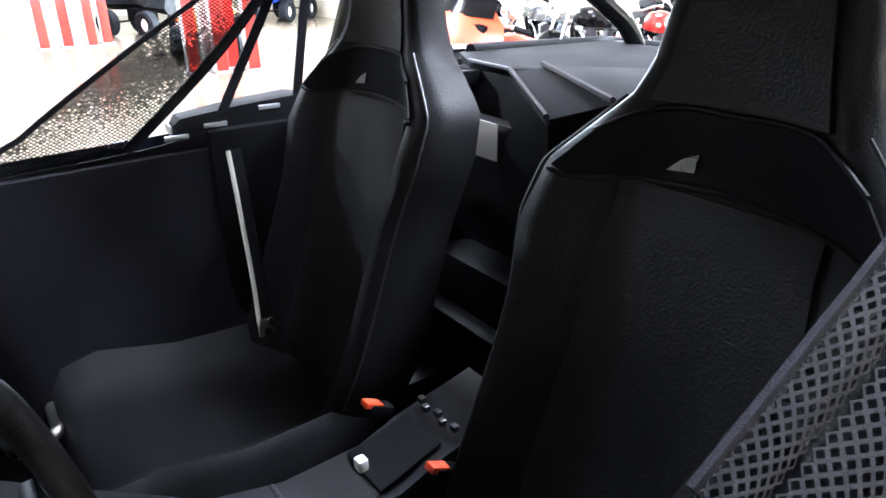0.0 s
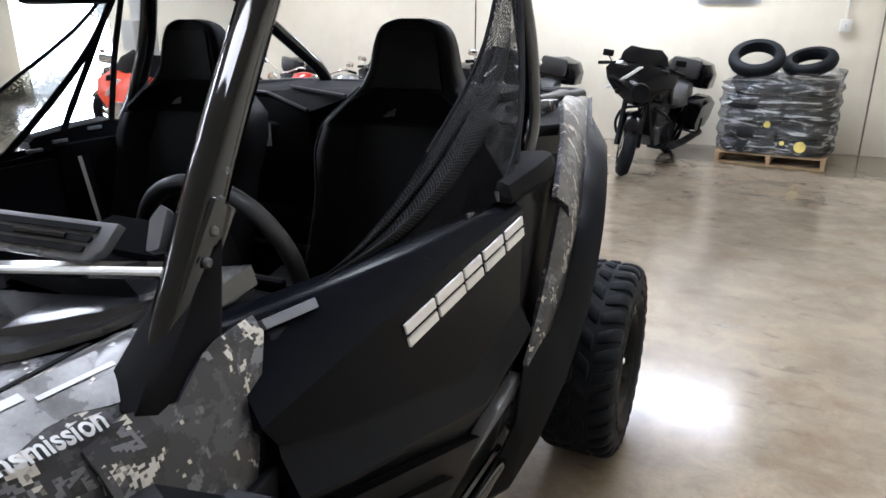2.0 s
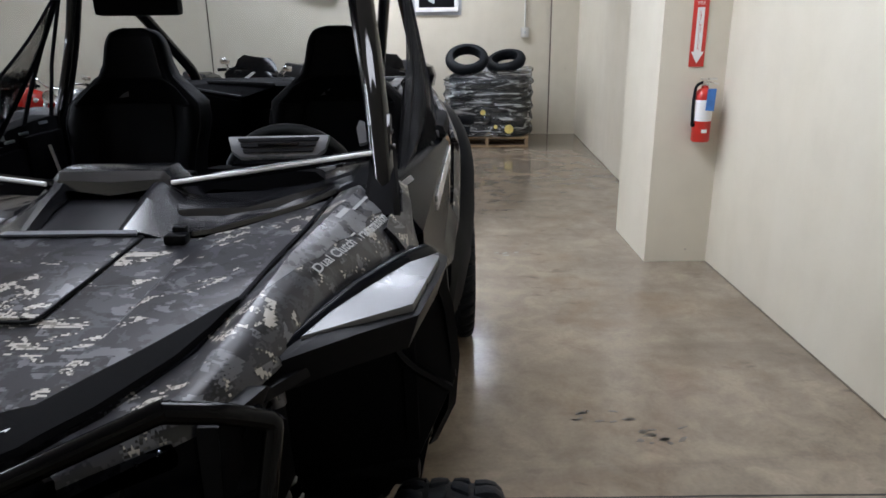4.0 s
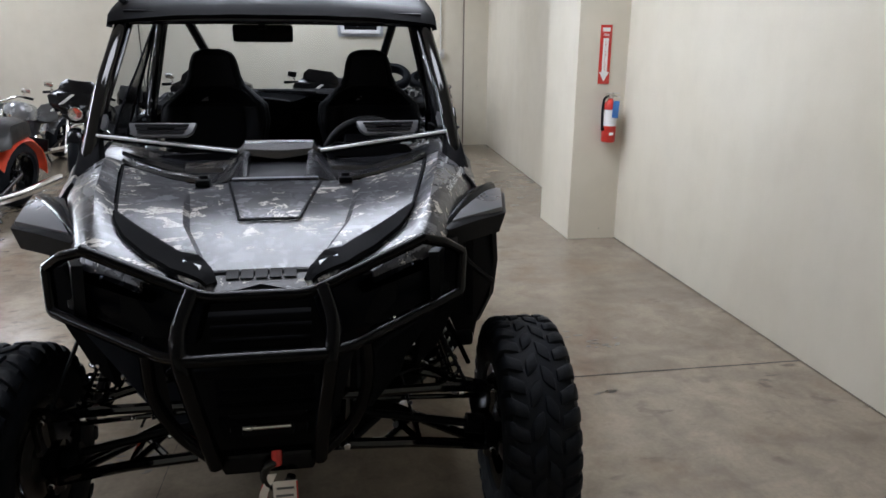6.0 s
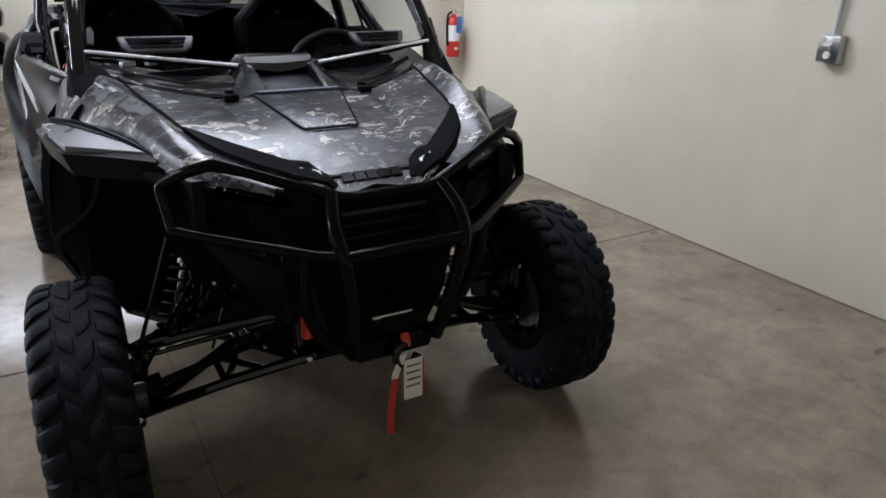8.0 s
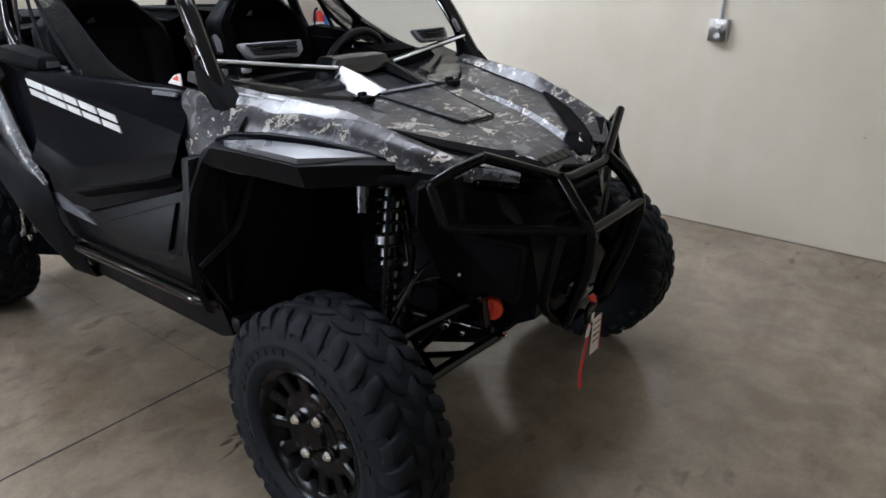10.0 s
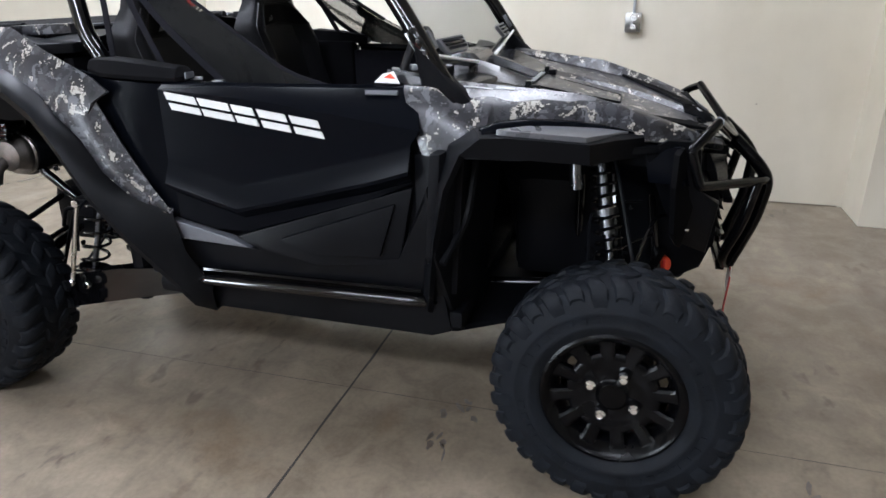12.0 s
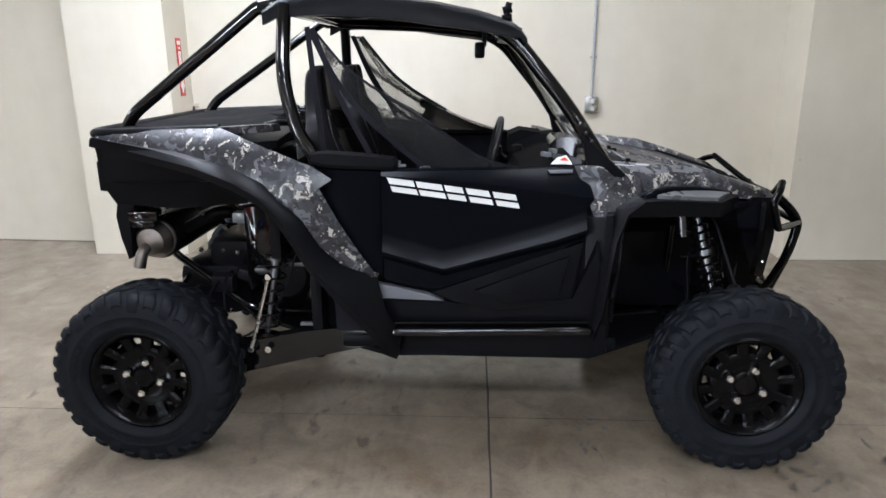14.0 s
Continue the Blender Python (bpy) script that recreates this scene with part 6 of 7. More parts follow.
part("net_mesh", sheet(bmesh.new(), [[along(a_e, 0.62 + 0.38 * k / 12).lerp(along(c_e, 0.60 + 0.40 * k / 12), v) for v in (0, 0.5, 1)] for k in range(13)], 0.001), NET, net, "see-through upper part of the net", 60)
part("net_strap", ribbon(a_e[5:], (0, 0.010, 0.012)), FABRIC, net)
part("net_strap", ribbon(c_e[6:], (0, 0.022, 0.010)), FABRIC, net)
part("net_strap", ribbon([(-0.735, -0.30, 1.200), (-0.715, -0.37, 1.330), (-0.680, -0.46, 1.490), (-0.630, -0.545, 1.685)], (0, 0.022, 0.006)), FABRIC, net)

# warning sticker by the passenger pillar and small grey clutter on the dash
stick = part("warning_sticker", slab(bmesh.new(), [(0.662, 0.500, 1.172), (0.655, 0.420, 1.172), (0.648, 0.445, 1.196), (0.650, 0.478, 1.204)], (0.004, 0, 0.002)), WHITE, VEH, "white and orange warning sticker")
part("orange_field", slab(bmesh.new(), [(0.6665, 0.488, 1.186), (0.6625, 0.452, 1.188), (0.6565, 0.470, 1.199)], (0.003, 0, 0.001)), ORANGE, stick)
for x, y, z, w in ((0.47, 0.42, 1.185, 0.05), (0.40, 0.455, 1.19, 0.035), (0.545, 0.47, 1.185, 0.03), (-0.47, 0.44, 1.18, 0.045)):
    part("dash_fitting", boxes(((x, y, z), (w, 0.022, 0.018), 0.004, Matrix.Rotation(0.5, 4, "Z"))), GALV, VEH)

# ---- vehicle: bed, exhaust, rear suspension ----
part("cargo_bed", boxes(((0, -1.08, 1.10), (1.05, 0.56, 0.04), 0.01), ((0.545, -1.08, 1.19), (0.05, 0.58, 0.21), 0.012), ((-0.545, -1.08, 1.19), (0.05, 0.58, 0.21), 0.012), ((0, -1.36, 1.18), (1.1, 0.04, 0.20), 0.012), ((0, -0.84, 1.16), (1.1, 0.04, 0.2), 0.012)), PLASTIC, VEH, "shallow black cargo bed")
part("bed_rim", tubes(([(0.60, -0.86, 1.300), (0.62, -1.36, 1.282), (0.50, -1.40, 1.280), (-0.50, -1.40, 1.280), (-0.62, -1.36, 1.282), (-0.60, -0.86, 1.300)], 0.02), bend=0.05), PLASTIC, VEH)
cov = part("engine_cover", slab(bmesh.new(), [(0.58, -0.76, 1.305), (0.44, -0.685, 1.302), (0.298, -0.68, 1.300), (0.20, -0.68, 1.318), (0.06, -0.80, 1.325), (-0.45, -0.82, 1.315), (-0.45, -1.25, 1.30), (0.55, -1.25, 1.30)], (0, 0, -0.04), 0.006), YOKE, VEH, "angular black cover behind the seats", 25)
cov.location = (0, -0.05, 0.0)
part("cover_slope", slab(bmesh.new(), [(0.298, -0.678, 1.300), (0.20, -0.678, 1.322), (-0.112, -0.525, 1.318), (0.024, -0.525, 1.270)], (0.0, -0.03, -0.04), 0.004), YOKE, cov)
part("cover_slope", slab(bmesh.new(), [(0.195, -0.682, 1.322), (-0.118, -0.53, 1.318), (-0.50, -0.62, 1.28), (-0.47, -0.82, 1.31), (0.055, -0.80, 1.325)], (0.0, -0.01, -0.04), 0.004), YOKE, cov)
part("cover_front", slab(bmesh.new(), [(0.50, -0.69, 1.29), (0.30, -0.68, 1.290), (0.03, -0.53, 1.26), (0.03, -0.55, 1.02), (0.50, -0.66, 1.02)], (0.0, -0.03, 0), 0.004), YOKE, cov)
part("cover_edge", tubes(([(0.298, -0.676, 1.306), (0.024, -0.520, 1.276)], 0.0055), n=6), PIPING, cov, "pale edge of the cover")
part("cover_edge", tubes(([(0.20, -0.676, 1.328), (-0.112, -0.520, 1.324)], 0.0055), n=6), PIPING, cov)
part("cover_edge", tubes(([(0.44, -0.682, 1.308), (0.298, -0.676, 1.306)], 0.004), n=6), GREYPL, cov)
part("warning_label", boxes(((0.280, -0.630, 1.182), (0.125, 0.004, 0.075), 0.002)), WHITE, VEH, "white warning label on the bulkhead")
part("bulkhead", boxes(((0.0, -0.66, 1.00), (1.30, 0.05, 0.44), 0.02)), PLASTIC, VEH)
part("tail_box", loft(bmesh.new(), [[(-0.52, y, z0), (0.52, y, z0), (0.56, y, z1), (-0.56, y, z1)] for y, z0, z1 in ((-0.80, 0.99, 1.20), (-1.10, 0.965, 1.22), (-1.36, 0.985, 1.25), (-1.40, 1.05, 1.26))]), PLASTIC, VEH, "black moulded underside of the bed", 30)
part("tail_lamp", boxes(((0.46, -1.405, 1.10), (0.12, 0.04, 0.13), 0.012)), PLASTIC, VEH)
part("tail_lamp", boxes(((-0.46, -1.405, 1.10), (0.12, 0.04, 0.13), 0.012)), PLASTIC, VEH)
ex = part("exhaust_muffler", revolve(bmesh.new(), [(0.0001, -0.35), (0.085, -0.35), (0.098, -0.33), (0.098, 0.26), (0.092, 0.275), (0.0001, 0.26)], pose(0.05, -1.30, 0.785), 28), PLASTIC, VEH, "black muffler with a stained steel tail")
part("end_cap", revolve(bmesh.new(), [(0.090, 0.26), (0.090, 0.285), (0.083, 0.292), (0.083, 0.305), (0.076, 0.316), (0.060, 0.345), (0.030, 0.356), (0.0001, 0.358)], pose(0.05, -1.30, 0.785), 28), DULLSTEEL, ex)
part("tail_pipe", tubes(([(0.38, -1.315, 0.770), (0.435, -1.325, 0.745), (0.445, -1.335, 0.682)], 0.025), bend=0.05, n=14), DULLSTEEL, ex, "bent steel tail pipe")
part("heat_shield", slab(bmesh.new(), [(0.36, -1.42, 0.93), (0.36, -1.43, 0.76), (0.30, -1.40, 0.70), (-0.3, -1.40, 0.70), (-0.3, -1.42, 0.95)], (0, 0.02, 0), 0.006), PLASTIC, VEH)
part("muffler_bracket", slab(bmesh.new(), [(0.40, -1.420, 0.985), (0.40, -1.438, 0.90), (0.40, -1.425, 0.80), (0.40, -1.405, 0.705), (0.40, -1.375, 0.72), (0.40, -1.385, 0.86), (0.40, -1.33, 0.985)], (-0.25, 0, 0), 0.006), PLASTIC, VEH, "black plate behind the muffler")
part("muffler_clamp", boxes(((0.37, -1.31, 0.905), (0.10, 0.13, 0.045), 0.008), ((0.395, -1.315, 0.868), (0.03, 0.10, 0.03), 0.006)), TUBE, ex)
part("engine_block", boxes(((0, -0.80, 0.58), (0.50, 0.62, 0.36), 0.06)), PLASTIC, VEH, "dark engine block")
part("rear_gear_case", boxes(((0.12, -1.10, 0.52), (0.30, 0.30, 0.26), 0.06)), PLASTIC, VEH)
part("air_box", boxes(((0.05, -0.66, 0.80), (0.6, 0.22, 0.30), 0.05)), PLASTIC, VEH)
part("engine_cover_plate", disc(bmesh.new(), pose(0.30, -0.72, 0.62), 0.11, 0.05, 24, 0.012), CONSOLE, VEH)
part("coolant_bottle", boxes(((0.30, -0.86, 0.885), (0.10, 0.16, 0.05), 0.012)), GALV, VEH, "pale plastic bottle on the engine")
part("frame_strip", boxes(((0.46, -0.545, 0.436), (0.02, 0.17, 0.014), 0.004)), GALV, VEH)
part("head_pipe", tubes(([(0.20, -0.85, 0.86), (0.30, -1.0, 0.91), (0.25, -1.18, 0.82)], 0.03), bend=0.06), PLASTIC, VEH)
for s in (1, -1):
    q = lambda *p: [mir(v, s) for v in p]
    part("side_tank", boxes(((0.38 * s, -0.42, 0.60), (0.42, 0.22, 0.30), 0.04), ((0.40 * s, -0.40, 0.80), (0.34, 0.16, 0.16), 0.03)), PLASTIC, VEH, "black moulded side tank")
    part("rear_frame_tube", tubes((q((0.34, -0.52, 0.45), (0.36, -0.60, 1.10)), 0.02)), TUBE, VEH)
    part("rear_frame_tube", tubes((q((0.26, -0.9, 0.42), (0.30, -1.25, 0.72), (0.36, -1.35, 1.05)), 0.018)), TUBE, VEH)
    part("rear_frame_tube", tubes((q((0.36, -0.60, 1.08), (0.36, -1.35, 1.03)), 0.018)), TUBE, VEH)
    arm = []
    for y, z, h, w, x in ((-0.30, 0.475, 0.045, 0.05, 0.66), (-0.55, 0.435, 0.06, 0.055, 0.665), (-0.80, 0.380, 0.065, 0.06, 0.665), (-1.00, 0.350, 0.055, 0.06, 0.66), (-1.17, 0.345, 0.05, 0.05, 0.64)):
        arm.append(q((x - w / 2, y, z - h), (x + w / 2, y, z - h), (x + w / 2, y, z + h), (x - w / 2, y, z + h)))
    part("trailing_arm", loft(bmesh.new(), arm), TUBE, VEH, "boxed black trailing arm", 30)
    spring_shock(mir((0.52, -0.645, 1.02), s), mir((0.655, -0.725, 0.43), s), 0.045, 10)
    part("sway_link", tubes((q((0.715, -0.675, 0.735), (0.712, -0.770, 0.425)), 0.008), n=8), STEEL, VEH, "bright steel sway-bar link")
    for p in ((0.712, -0.675, 0.735), (0.71, -0.770, 0.425), (0.71, -0.70, 0.425)):
        part("link_bolt", disc(bmesh.new(), pose(p[0] * s, p[1], p[2], 0, 0, 0 if s > 0 else 180), 0.014, 0.018, 10, 0.003), CHROME, VEH)
    part("frame_gusset", slab(bmesh.new(), q((0.42, -0.86, 0.95), (0.42, -0.80, 1.0), (0.42, -0.58, 0.99), (0.42, -0.60, 0.90), (0.42, -0.80, 0.66), (0.42, -0.86, 0.52)), (-0.012 * s, 0, 0), 0.003), TUBE, VEH, "black frame gusset plate")
    part("frame_gusset", slab(bmesh.new(), q((0.47, -0.62, 0.50), (0.47, -0.40, 0.50), (0.47, -0.40, 0.66), (0.47, -0.54, 0.70)), (-0.012 * s, 0, 0), 0.003), TUBE, VEH)
    part("rear_frame_tube", tubes((q((0.44, -0.36, 0.46), (0.46, -0.60, 0.80), (0.44, -0.66, 1.06)), 0.017), (q((0.42, -0.88, 0.96), (0.44, -0.62, 1.00)), 0.017)), TUBE, VEH)
    part("brake_line", tubes((q((0.50, -0.50, 0.98), (0.56, -0.60, 0.80), (0.60, -0.66, 0.60), (0.64, -0.80, 0.44), (0.64, -1.05, 0.42)), 0.005), bend=0.08, n=6), RUBBER, VEH)
    part("bracket", boxes((mir((0.52, -0.58, 0.735), s), (0.05, 0.12, 0.02), 0.004), (mir((0.52, -0.74, 0.70), s), (0.05, 0.10, 0.03), 0.005)), SHOCKST, VEH, "dull steel bracket")
    for y, z in ((-0.60, 0.745), (-0.56, 0.745), (-0.45, 0.60), (-0.42, 0.53), (-0.82, 0.80), (-0.70, 0.93), (-0.84, 0.60)):
        part("bolt_head", disc(bmesh.new(), pose(0.482 * s if y > -0.7 else 0.428 * s, y, z, 0, 0, 0 if s > 0 else 180), 0.008, 0.010, 8, 0.002), CHROME, VEH)
    for z0, z1, y0 in ((0.46, 0.40, -1.22), (0.62, 0.52, -1.20), (0.52, 0.30, -1.10)):
        part("radius_rod", tubes((q((0.14, y0, z0), (0.63, -1.18, z1)), 0.012), n=8), TUBE, VEH)
    part("rear_drive_shaft", tubes((q((0.14, -1.12, 0.50), (0.65, -1.17, 0.355)), 0.014), (q((0.16, -1.122, 0.494), (0.26, -1.13, 0.466)), 0.035), n=10), PLASTIC, VEH)
    part("rear_hub", tubes((q((0.62, -1.171, 0.362), (0.75, -1.171, 0.362)), 0.06), n=14), TUBE, VEH)

# hoses, bolt heads and small castings round the engine
rng = random.Random(23)
for s in (1, -1):
    for k in range(10):
        x0, y0, z0 = rng.uniform(0.20, 0.40), rng.uniform(-1.15, -0.60), rng.uniform(0.45, 1.0)
        x1, y1, z1 = rng.uniform(0.28, 0.52), y0 + rng.uniform(-0.25, 0.25), z0 + rng.uniform(-0.3, 0.15)
        mid_ = ((x0 + x1) / 2 + 0.05, (y0 + y1) / 2, max(z0, z1) + rng.uniform(-0.02, 0.08))
        part("engine_hose", tubes(([mir(p, s) for p in ((x0, y0, z0), mid_, (x1, y1, z1))], rng.choice((0.006, 0.009, 0.014))), n=7, bend=0.12), rng.choice((PLASTIC, TUBE, RUBBER)), VEH)
    for k in range(16):
        p = (rng.uniform(0.26, 0.40), rng.uniform(-1.10, -0.52), rng.uniform(0.42, 0.92))
        part("bolt_head", disc(bmesh.new(), pose(p[0] * s, p[1], p[2], 0, 0, (0 if s > 0 else 180) + rng.uniform(-30, 30)), rng.uniform(0.007, 0.012), 0.014, 8, 0.002), CHROME if k % 3 else SHOCKST, VEH)
    for k in range(4):
        c = (rng.uniform(0.27, 0.34), -0.62 - 0.13 * k, rng.uniform(0.55, 0.80))
        part("engine_casting", boxes((mir(c, s), (0.07, rng.uniform(0.06, 0.11), rng.uniform(0.05, 0.10)), 0.012, Matrix.Rotation(rng.uniform(-0.4, 0.4), 4, "X"))), CONSOLE, VEH)

# ---- things on the walls ----
sign = thing("extinguisher_sign", "red and white vertical fire extinguisher arrow sign on the pilaster", "sign", at=(-2.338, -2.262, 1.511))
part("plate", boxes(((0, 0.002, 0), (0.094, 0.004, 0.452), 0.001)), RED, sign)
arrow = [(-0.022, -0.135), (-0.040, -0.135), (0.0, -0.208), (0.040, -0.135), (0.022, -0.135), (0.022, 0.115), (0.034, 0.205), (-0.034, 0.205), (-0.022, 0.115)]
part("arrow", slab(bmesh.new(), [(x, 0.0045, z) for x, z in arrow], (0, 0.0012, 0)), WHITE, sign, "white arrow pointing down", 0)
part("cap_field", boxes(((0, 0.0062, 0.150), (0.056, 0.001, 0.05))), RED, sign)
lettering("lettering", "FIRE", WHITE, frame_of((0.024, 0.0070, 0.141), (-1, 0, 0), (0, 0, 1)), 0.018, sign)
word = "EXTINGUISHER"
for k, ch in enumerate(word):
    lettering("lettering", ch, RED, frame_of((0.006, 0.0062, 0.092 - 0.0195 * k), (-1, 0, 0), (0, 0, 1)), 0.0135, sign)

ext = thing("fire_extinguisher", "red fire extinguisher with white label and blue tag, wall-hung", "fire extinguisher", at=(-2.385, -2.195, 0.83))
bm = bmesh.new()
up = Matrix.Rotation(radians(-90), 4, "Y")
revolve(bm, [(0.0001, 0.0), (0.050, 0.0), (0.056, 0.010), (0.056, 0.27), (0.052, 0.295), (0.040, 0.318), (0.022, 0.330), (0.020, 0.345), (0.0001, 0.345)], up, 28)
part("cylinder", bm, RED, ext)
part("label", revolve(bmesh.new(), [(0.0568, 0.13), (0.0572, 0.135), (0.0572, 0.255), (0.0568, 0.26)], up, 28), WHITE, ext, "white instruction label")
part("sticker", boxes(((0.0, 0.0572, 0.07), (0.035, 0.002, 0.022), 0.001)), WHITE, ext)
part("valve", boxes(((0, 0, 0.355), (0.035, 0.03, 0.03), 0.006), ((-0.02, 0.0, 0.385), (0.10, 0.02, 0.012), 0.004), ((-0.045, 0.0, 0.362), (0.075, 0.018, 0.009), 0.003, Matrix.Rotation(radians(-14), 4, "Y"))), STEEL, ext, "steel valve and squeeze handles")
part("hose", tubes(([(0.015, 0.0, 0.365), (0.058, 0.012, 0.35), (0.070, 0.015, 0.26), (0.066, 0.02, 0.10)], 0.009), bend=0.05), RUBBER, ext, "black hose")
part("hose_clip", boxes(((0.062, 0.02, 0.105), (0.022, 0.02, 0.02), 0.004)), PLASTIC, ext)
part("inspection_tag", slab(bmesh.new(), [(-0.050, 0.062, 0.33), (0.004, 0.066, 0.33), (0.010, 0.070, 0.20), (-0.044, 0.066, 0.195)], (0, 0.0015, 0)), surface("blue_card", (0.06, 0.22, 0.62), 0.6), ext, "blue inspection tag")
part("bracket", boxes(((0, -0.060, 0.20), (0.05, 0.010, 0.22), 0.003)), GALV, ext)

outlet = thing("outlet_box", "grey metal outlet box on the cream wall", "outlet", at=(-2.53, 1.07, 1.195))
part("box", boxes(((0.028, 0, 0), (0.056, 0.105, 0.125), 0.006)), GALV, outlet)
part("cover", boxes(((0.058, 0, 0), (0.004, 0.100, 0.120), 0.002)), STEEL, outlet)
for z in (0.028, -0.028):
    part("socket", revolve(bmesh.new(), [(0.0001, 0.003), (0.016, 0.003), (0.018, 0.0)], pose(0.0605, 0, z), 16), WHITE, outlet)
    for y in (-0.006, 0.006):
        part("slot", boxes(((0.0640, y, z + 0.003), (0.001, 0.0022, 0.008))), PLASTIC, outlet)
cond = thing("conduit", "thin grey metal conduit running up the wall", "conduit", at=(-2.53, 1.07, 1.25))
part("pipe", tubes(([(0.022, 0, 0), (0.022, 0.0, CEIL - 1.25)], 0.0105), n=10), GALV, cond)
for z in (0.32, 1.1, 1.9):
    part("clamp", boxes(((0.016, 0, z), (0.03, 0.055, 0.018), 0.004)), GALV, cond)

cb = thing("switch_box", "small white switch box on the back wall", "switch box", at=(-1.96, -8.45, 1.50))
part("box", boxes(((0, 0.03, 0), (0.115, 0.06, 0.14), 0.008)), PVC, cb)
part("toggle", boxes(((0, 0.066, 0), (0.02, 0.016, 0.04), 0.003)), GALV, cb)
cond2 = thing("conduit", "grey plastic conduit running up the back wall", "conduit", at=(-1.96, -8.45, 1.57))
part("pipe", tubes(([(0, 0.03, 0), (0.0, 0.03, CEIL - 1.57)], 0.012), n=10), PVC, cond2)

fan = thing("wall_fan", "square white-framed exhaust fan high on the back wall", "exhaust fan", at=(-0.66, -8.45, 2.12))
ring = [(-0.33, -0.33), (0.33, -0.33), (0.33, 0.33), (-0.33, 0.33)]
part("frame", boxes(((0, 0.03, 0.29), (0.62, 0.06, 0.06), 0.01), ((0, 0.03, -0.29), (0.62, 0.06, 0.06), 0.01), ((0.29, 0.03, 0), (0.06, 0.06, 0.52), 0.01), ((-0.29, 0.03, 0), (0.06, 0.06, 0.52), 0.01)), WHITE, fan)
part("flange", boxes(((0, 0.006, -0.335), (0.72, 0.012, 0.06)), ((0, 0.006, 0.335), (0.72, 0.012, 0.06)), ((0.335, 0.006, 0), (0.06, 0.012, 0.62)), ((-0.335, 0.006, 0), (0.06, 0.012, 0.62))), GALV, fan)
part("shroud", boxes(((0, 0.012, 0), (0.52, 0.02, 0.52))), PLASTIC, fan, "dark fan opening")
for k in range(4):
    a = k * math.pi / 2 + 0.4
    c, s = math.cos(a), math.sin(a)
    part("blade", slab(bmesh.new(), [(0.03 * c, 0.03, 0.03 * s), (0.20 * c - 0.05 * s, 0.028, 0.20 * s + 0.05 * c), (0.21 * c + 0.05 * s, 0.04, 0.21 * s - 0.05 * c)], (0, 0.004, 0)), GALV, fan)
part("hub", revolve(bmesh.new(), [(0.0001, 0.03), (0.045, 0.025), (0.05, 0.0)], Matrix.Translation((0, 0.03, 0)) @ Matrix.Rotation(radians(90), 4, "Z"), 20), GALV, fan)

pipe = thing("wall_pipe", "grey pipe elbow coming out of the back wall", "pipe", at=(0.83, -8.45, 2.04))
part("pipe", tubes(([(0, 0, 0), (0.0, 0.12, 0.0), (0.5, 0.16, 0.2)], 0.035), bend=0.08, n=12), GALV, pipe)
part("elbow", revolve(bmesh.new(), [(0.0001, 0.0), (0.06, 0.0), (0.065, 0.03), (0.05, 0.07), (0.0001, 0.07)], Matrix.Translation((0, 0.0, 0)) @ Matrix.Rotation(radians(90), 4, "Z"), 20), GALV, pipe)
seam = structure("wall_seam", boxes(((2.72, -8.447, CEIL / 2), (0.014, 0.006, CEIL - 0.02))), JOINT, "dark vertical joint in the back wall", "trim")

# ---- pallet of wrapped tyres ----
PX, PY, PROT = -1.385, -7.70, -5.6
pallet = thing("pallet", "raw wooden pallet on the concrete floor", "pallet", at=(PX, PY, 0), rz=PROT)
for k in range(7):
    part("deck_board", boxes(((0, -0.45 + 0.15 * k, 0.128), (1.13, 0.10, 0.02), 0.003)), WOOD, pallet)
for x in (-0.54, 0, 0.54):
    part("stringer", boxes(((x, 0, 0.070), (0.045, 1.0, 0.095), 0.003)), WOOD, pallet)
for y in (-0.45, 0, 0.45):
    part("bottom_board", boxes(((0, y, 0.012), (1.13, 0.10, 0.02), 0.003)), WOOD, pallet)


def loose_tyre(x, y, z, r, w, tilt=0.0, spin=0.0, turn=0.0, group="tyres on the pallet", label="black motorcycle tyre stacked on the pallet"):
    """A bare tyre lying on its side."""
    m = Matrix.Rotation(radians(tilt), 4, "Y") @ Matrix.Rotation(radians(-90), 4, "Y")
    ob = thing("tyre", label, "tyre", group, at=(x, y, z), rz=PROT + turn)
    bm = revolve(bmesh.new(), [(r * 0.62, -w * 0.35), (r * 0.66, -w * 0.5), (r * 0.82, -w * 0.52), (r * 0.95, -w * 0.36), (r, -w * 0.1), (r, w * 0.1), (r * 0.95, w * 0.36), (r * 0.82, w * 0.52), (r * 0.66, w * 0.5), (r * 0.62, w * 0.35)], m, 40, True)
    part("carcass", bm, RUBBER, ob, "", 50)
    bm = bmesh.new()
    for k in range(30):
        a = 2 * math.pi * k / 30 + spin
        for sg in (-1, 1):
            q = [Vector((sg * w * f, (r + e) * math.cos(a + da), (r + e) * math.sin(a + da))) for f, da, e in ((0.02, 0, 0.001), (0.30, 0.09, -0.012), (0.30, 0.13, -0.012), (0.02, 0.04, 0.001))]
            slab(bm, [m @ v for v in q], m.to_3x3() @ Vector((0, 0.004 * math.cos(a), 0.004 * math.sin(a))))
    tagged(part("tread", bm, RUBBER, ob, smooth=0), kind="stuff")
    return ob


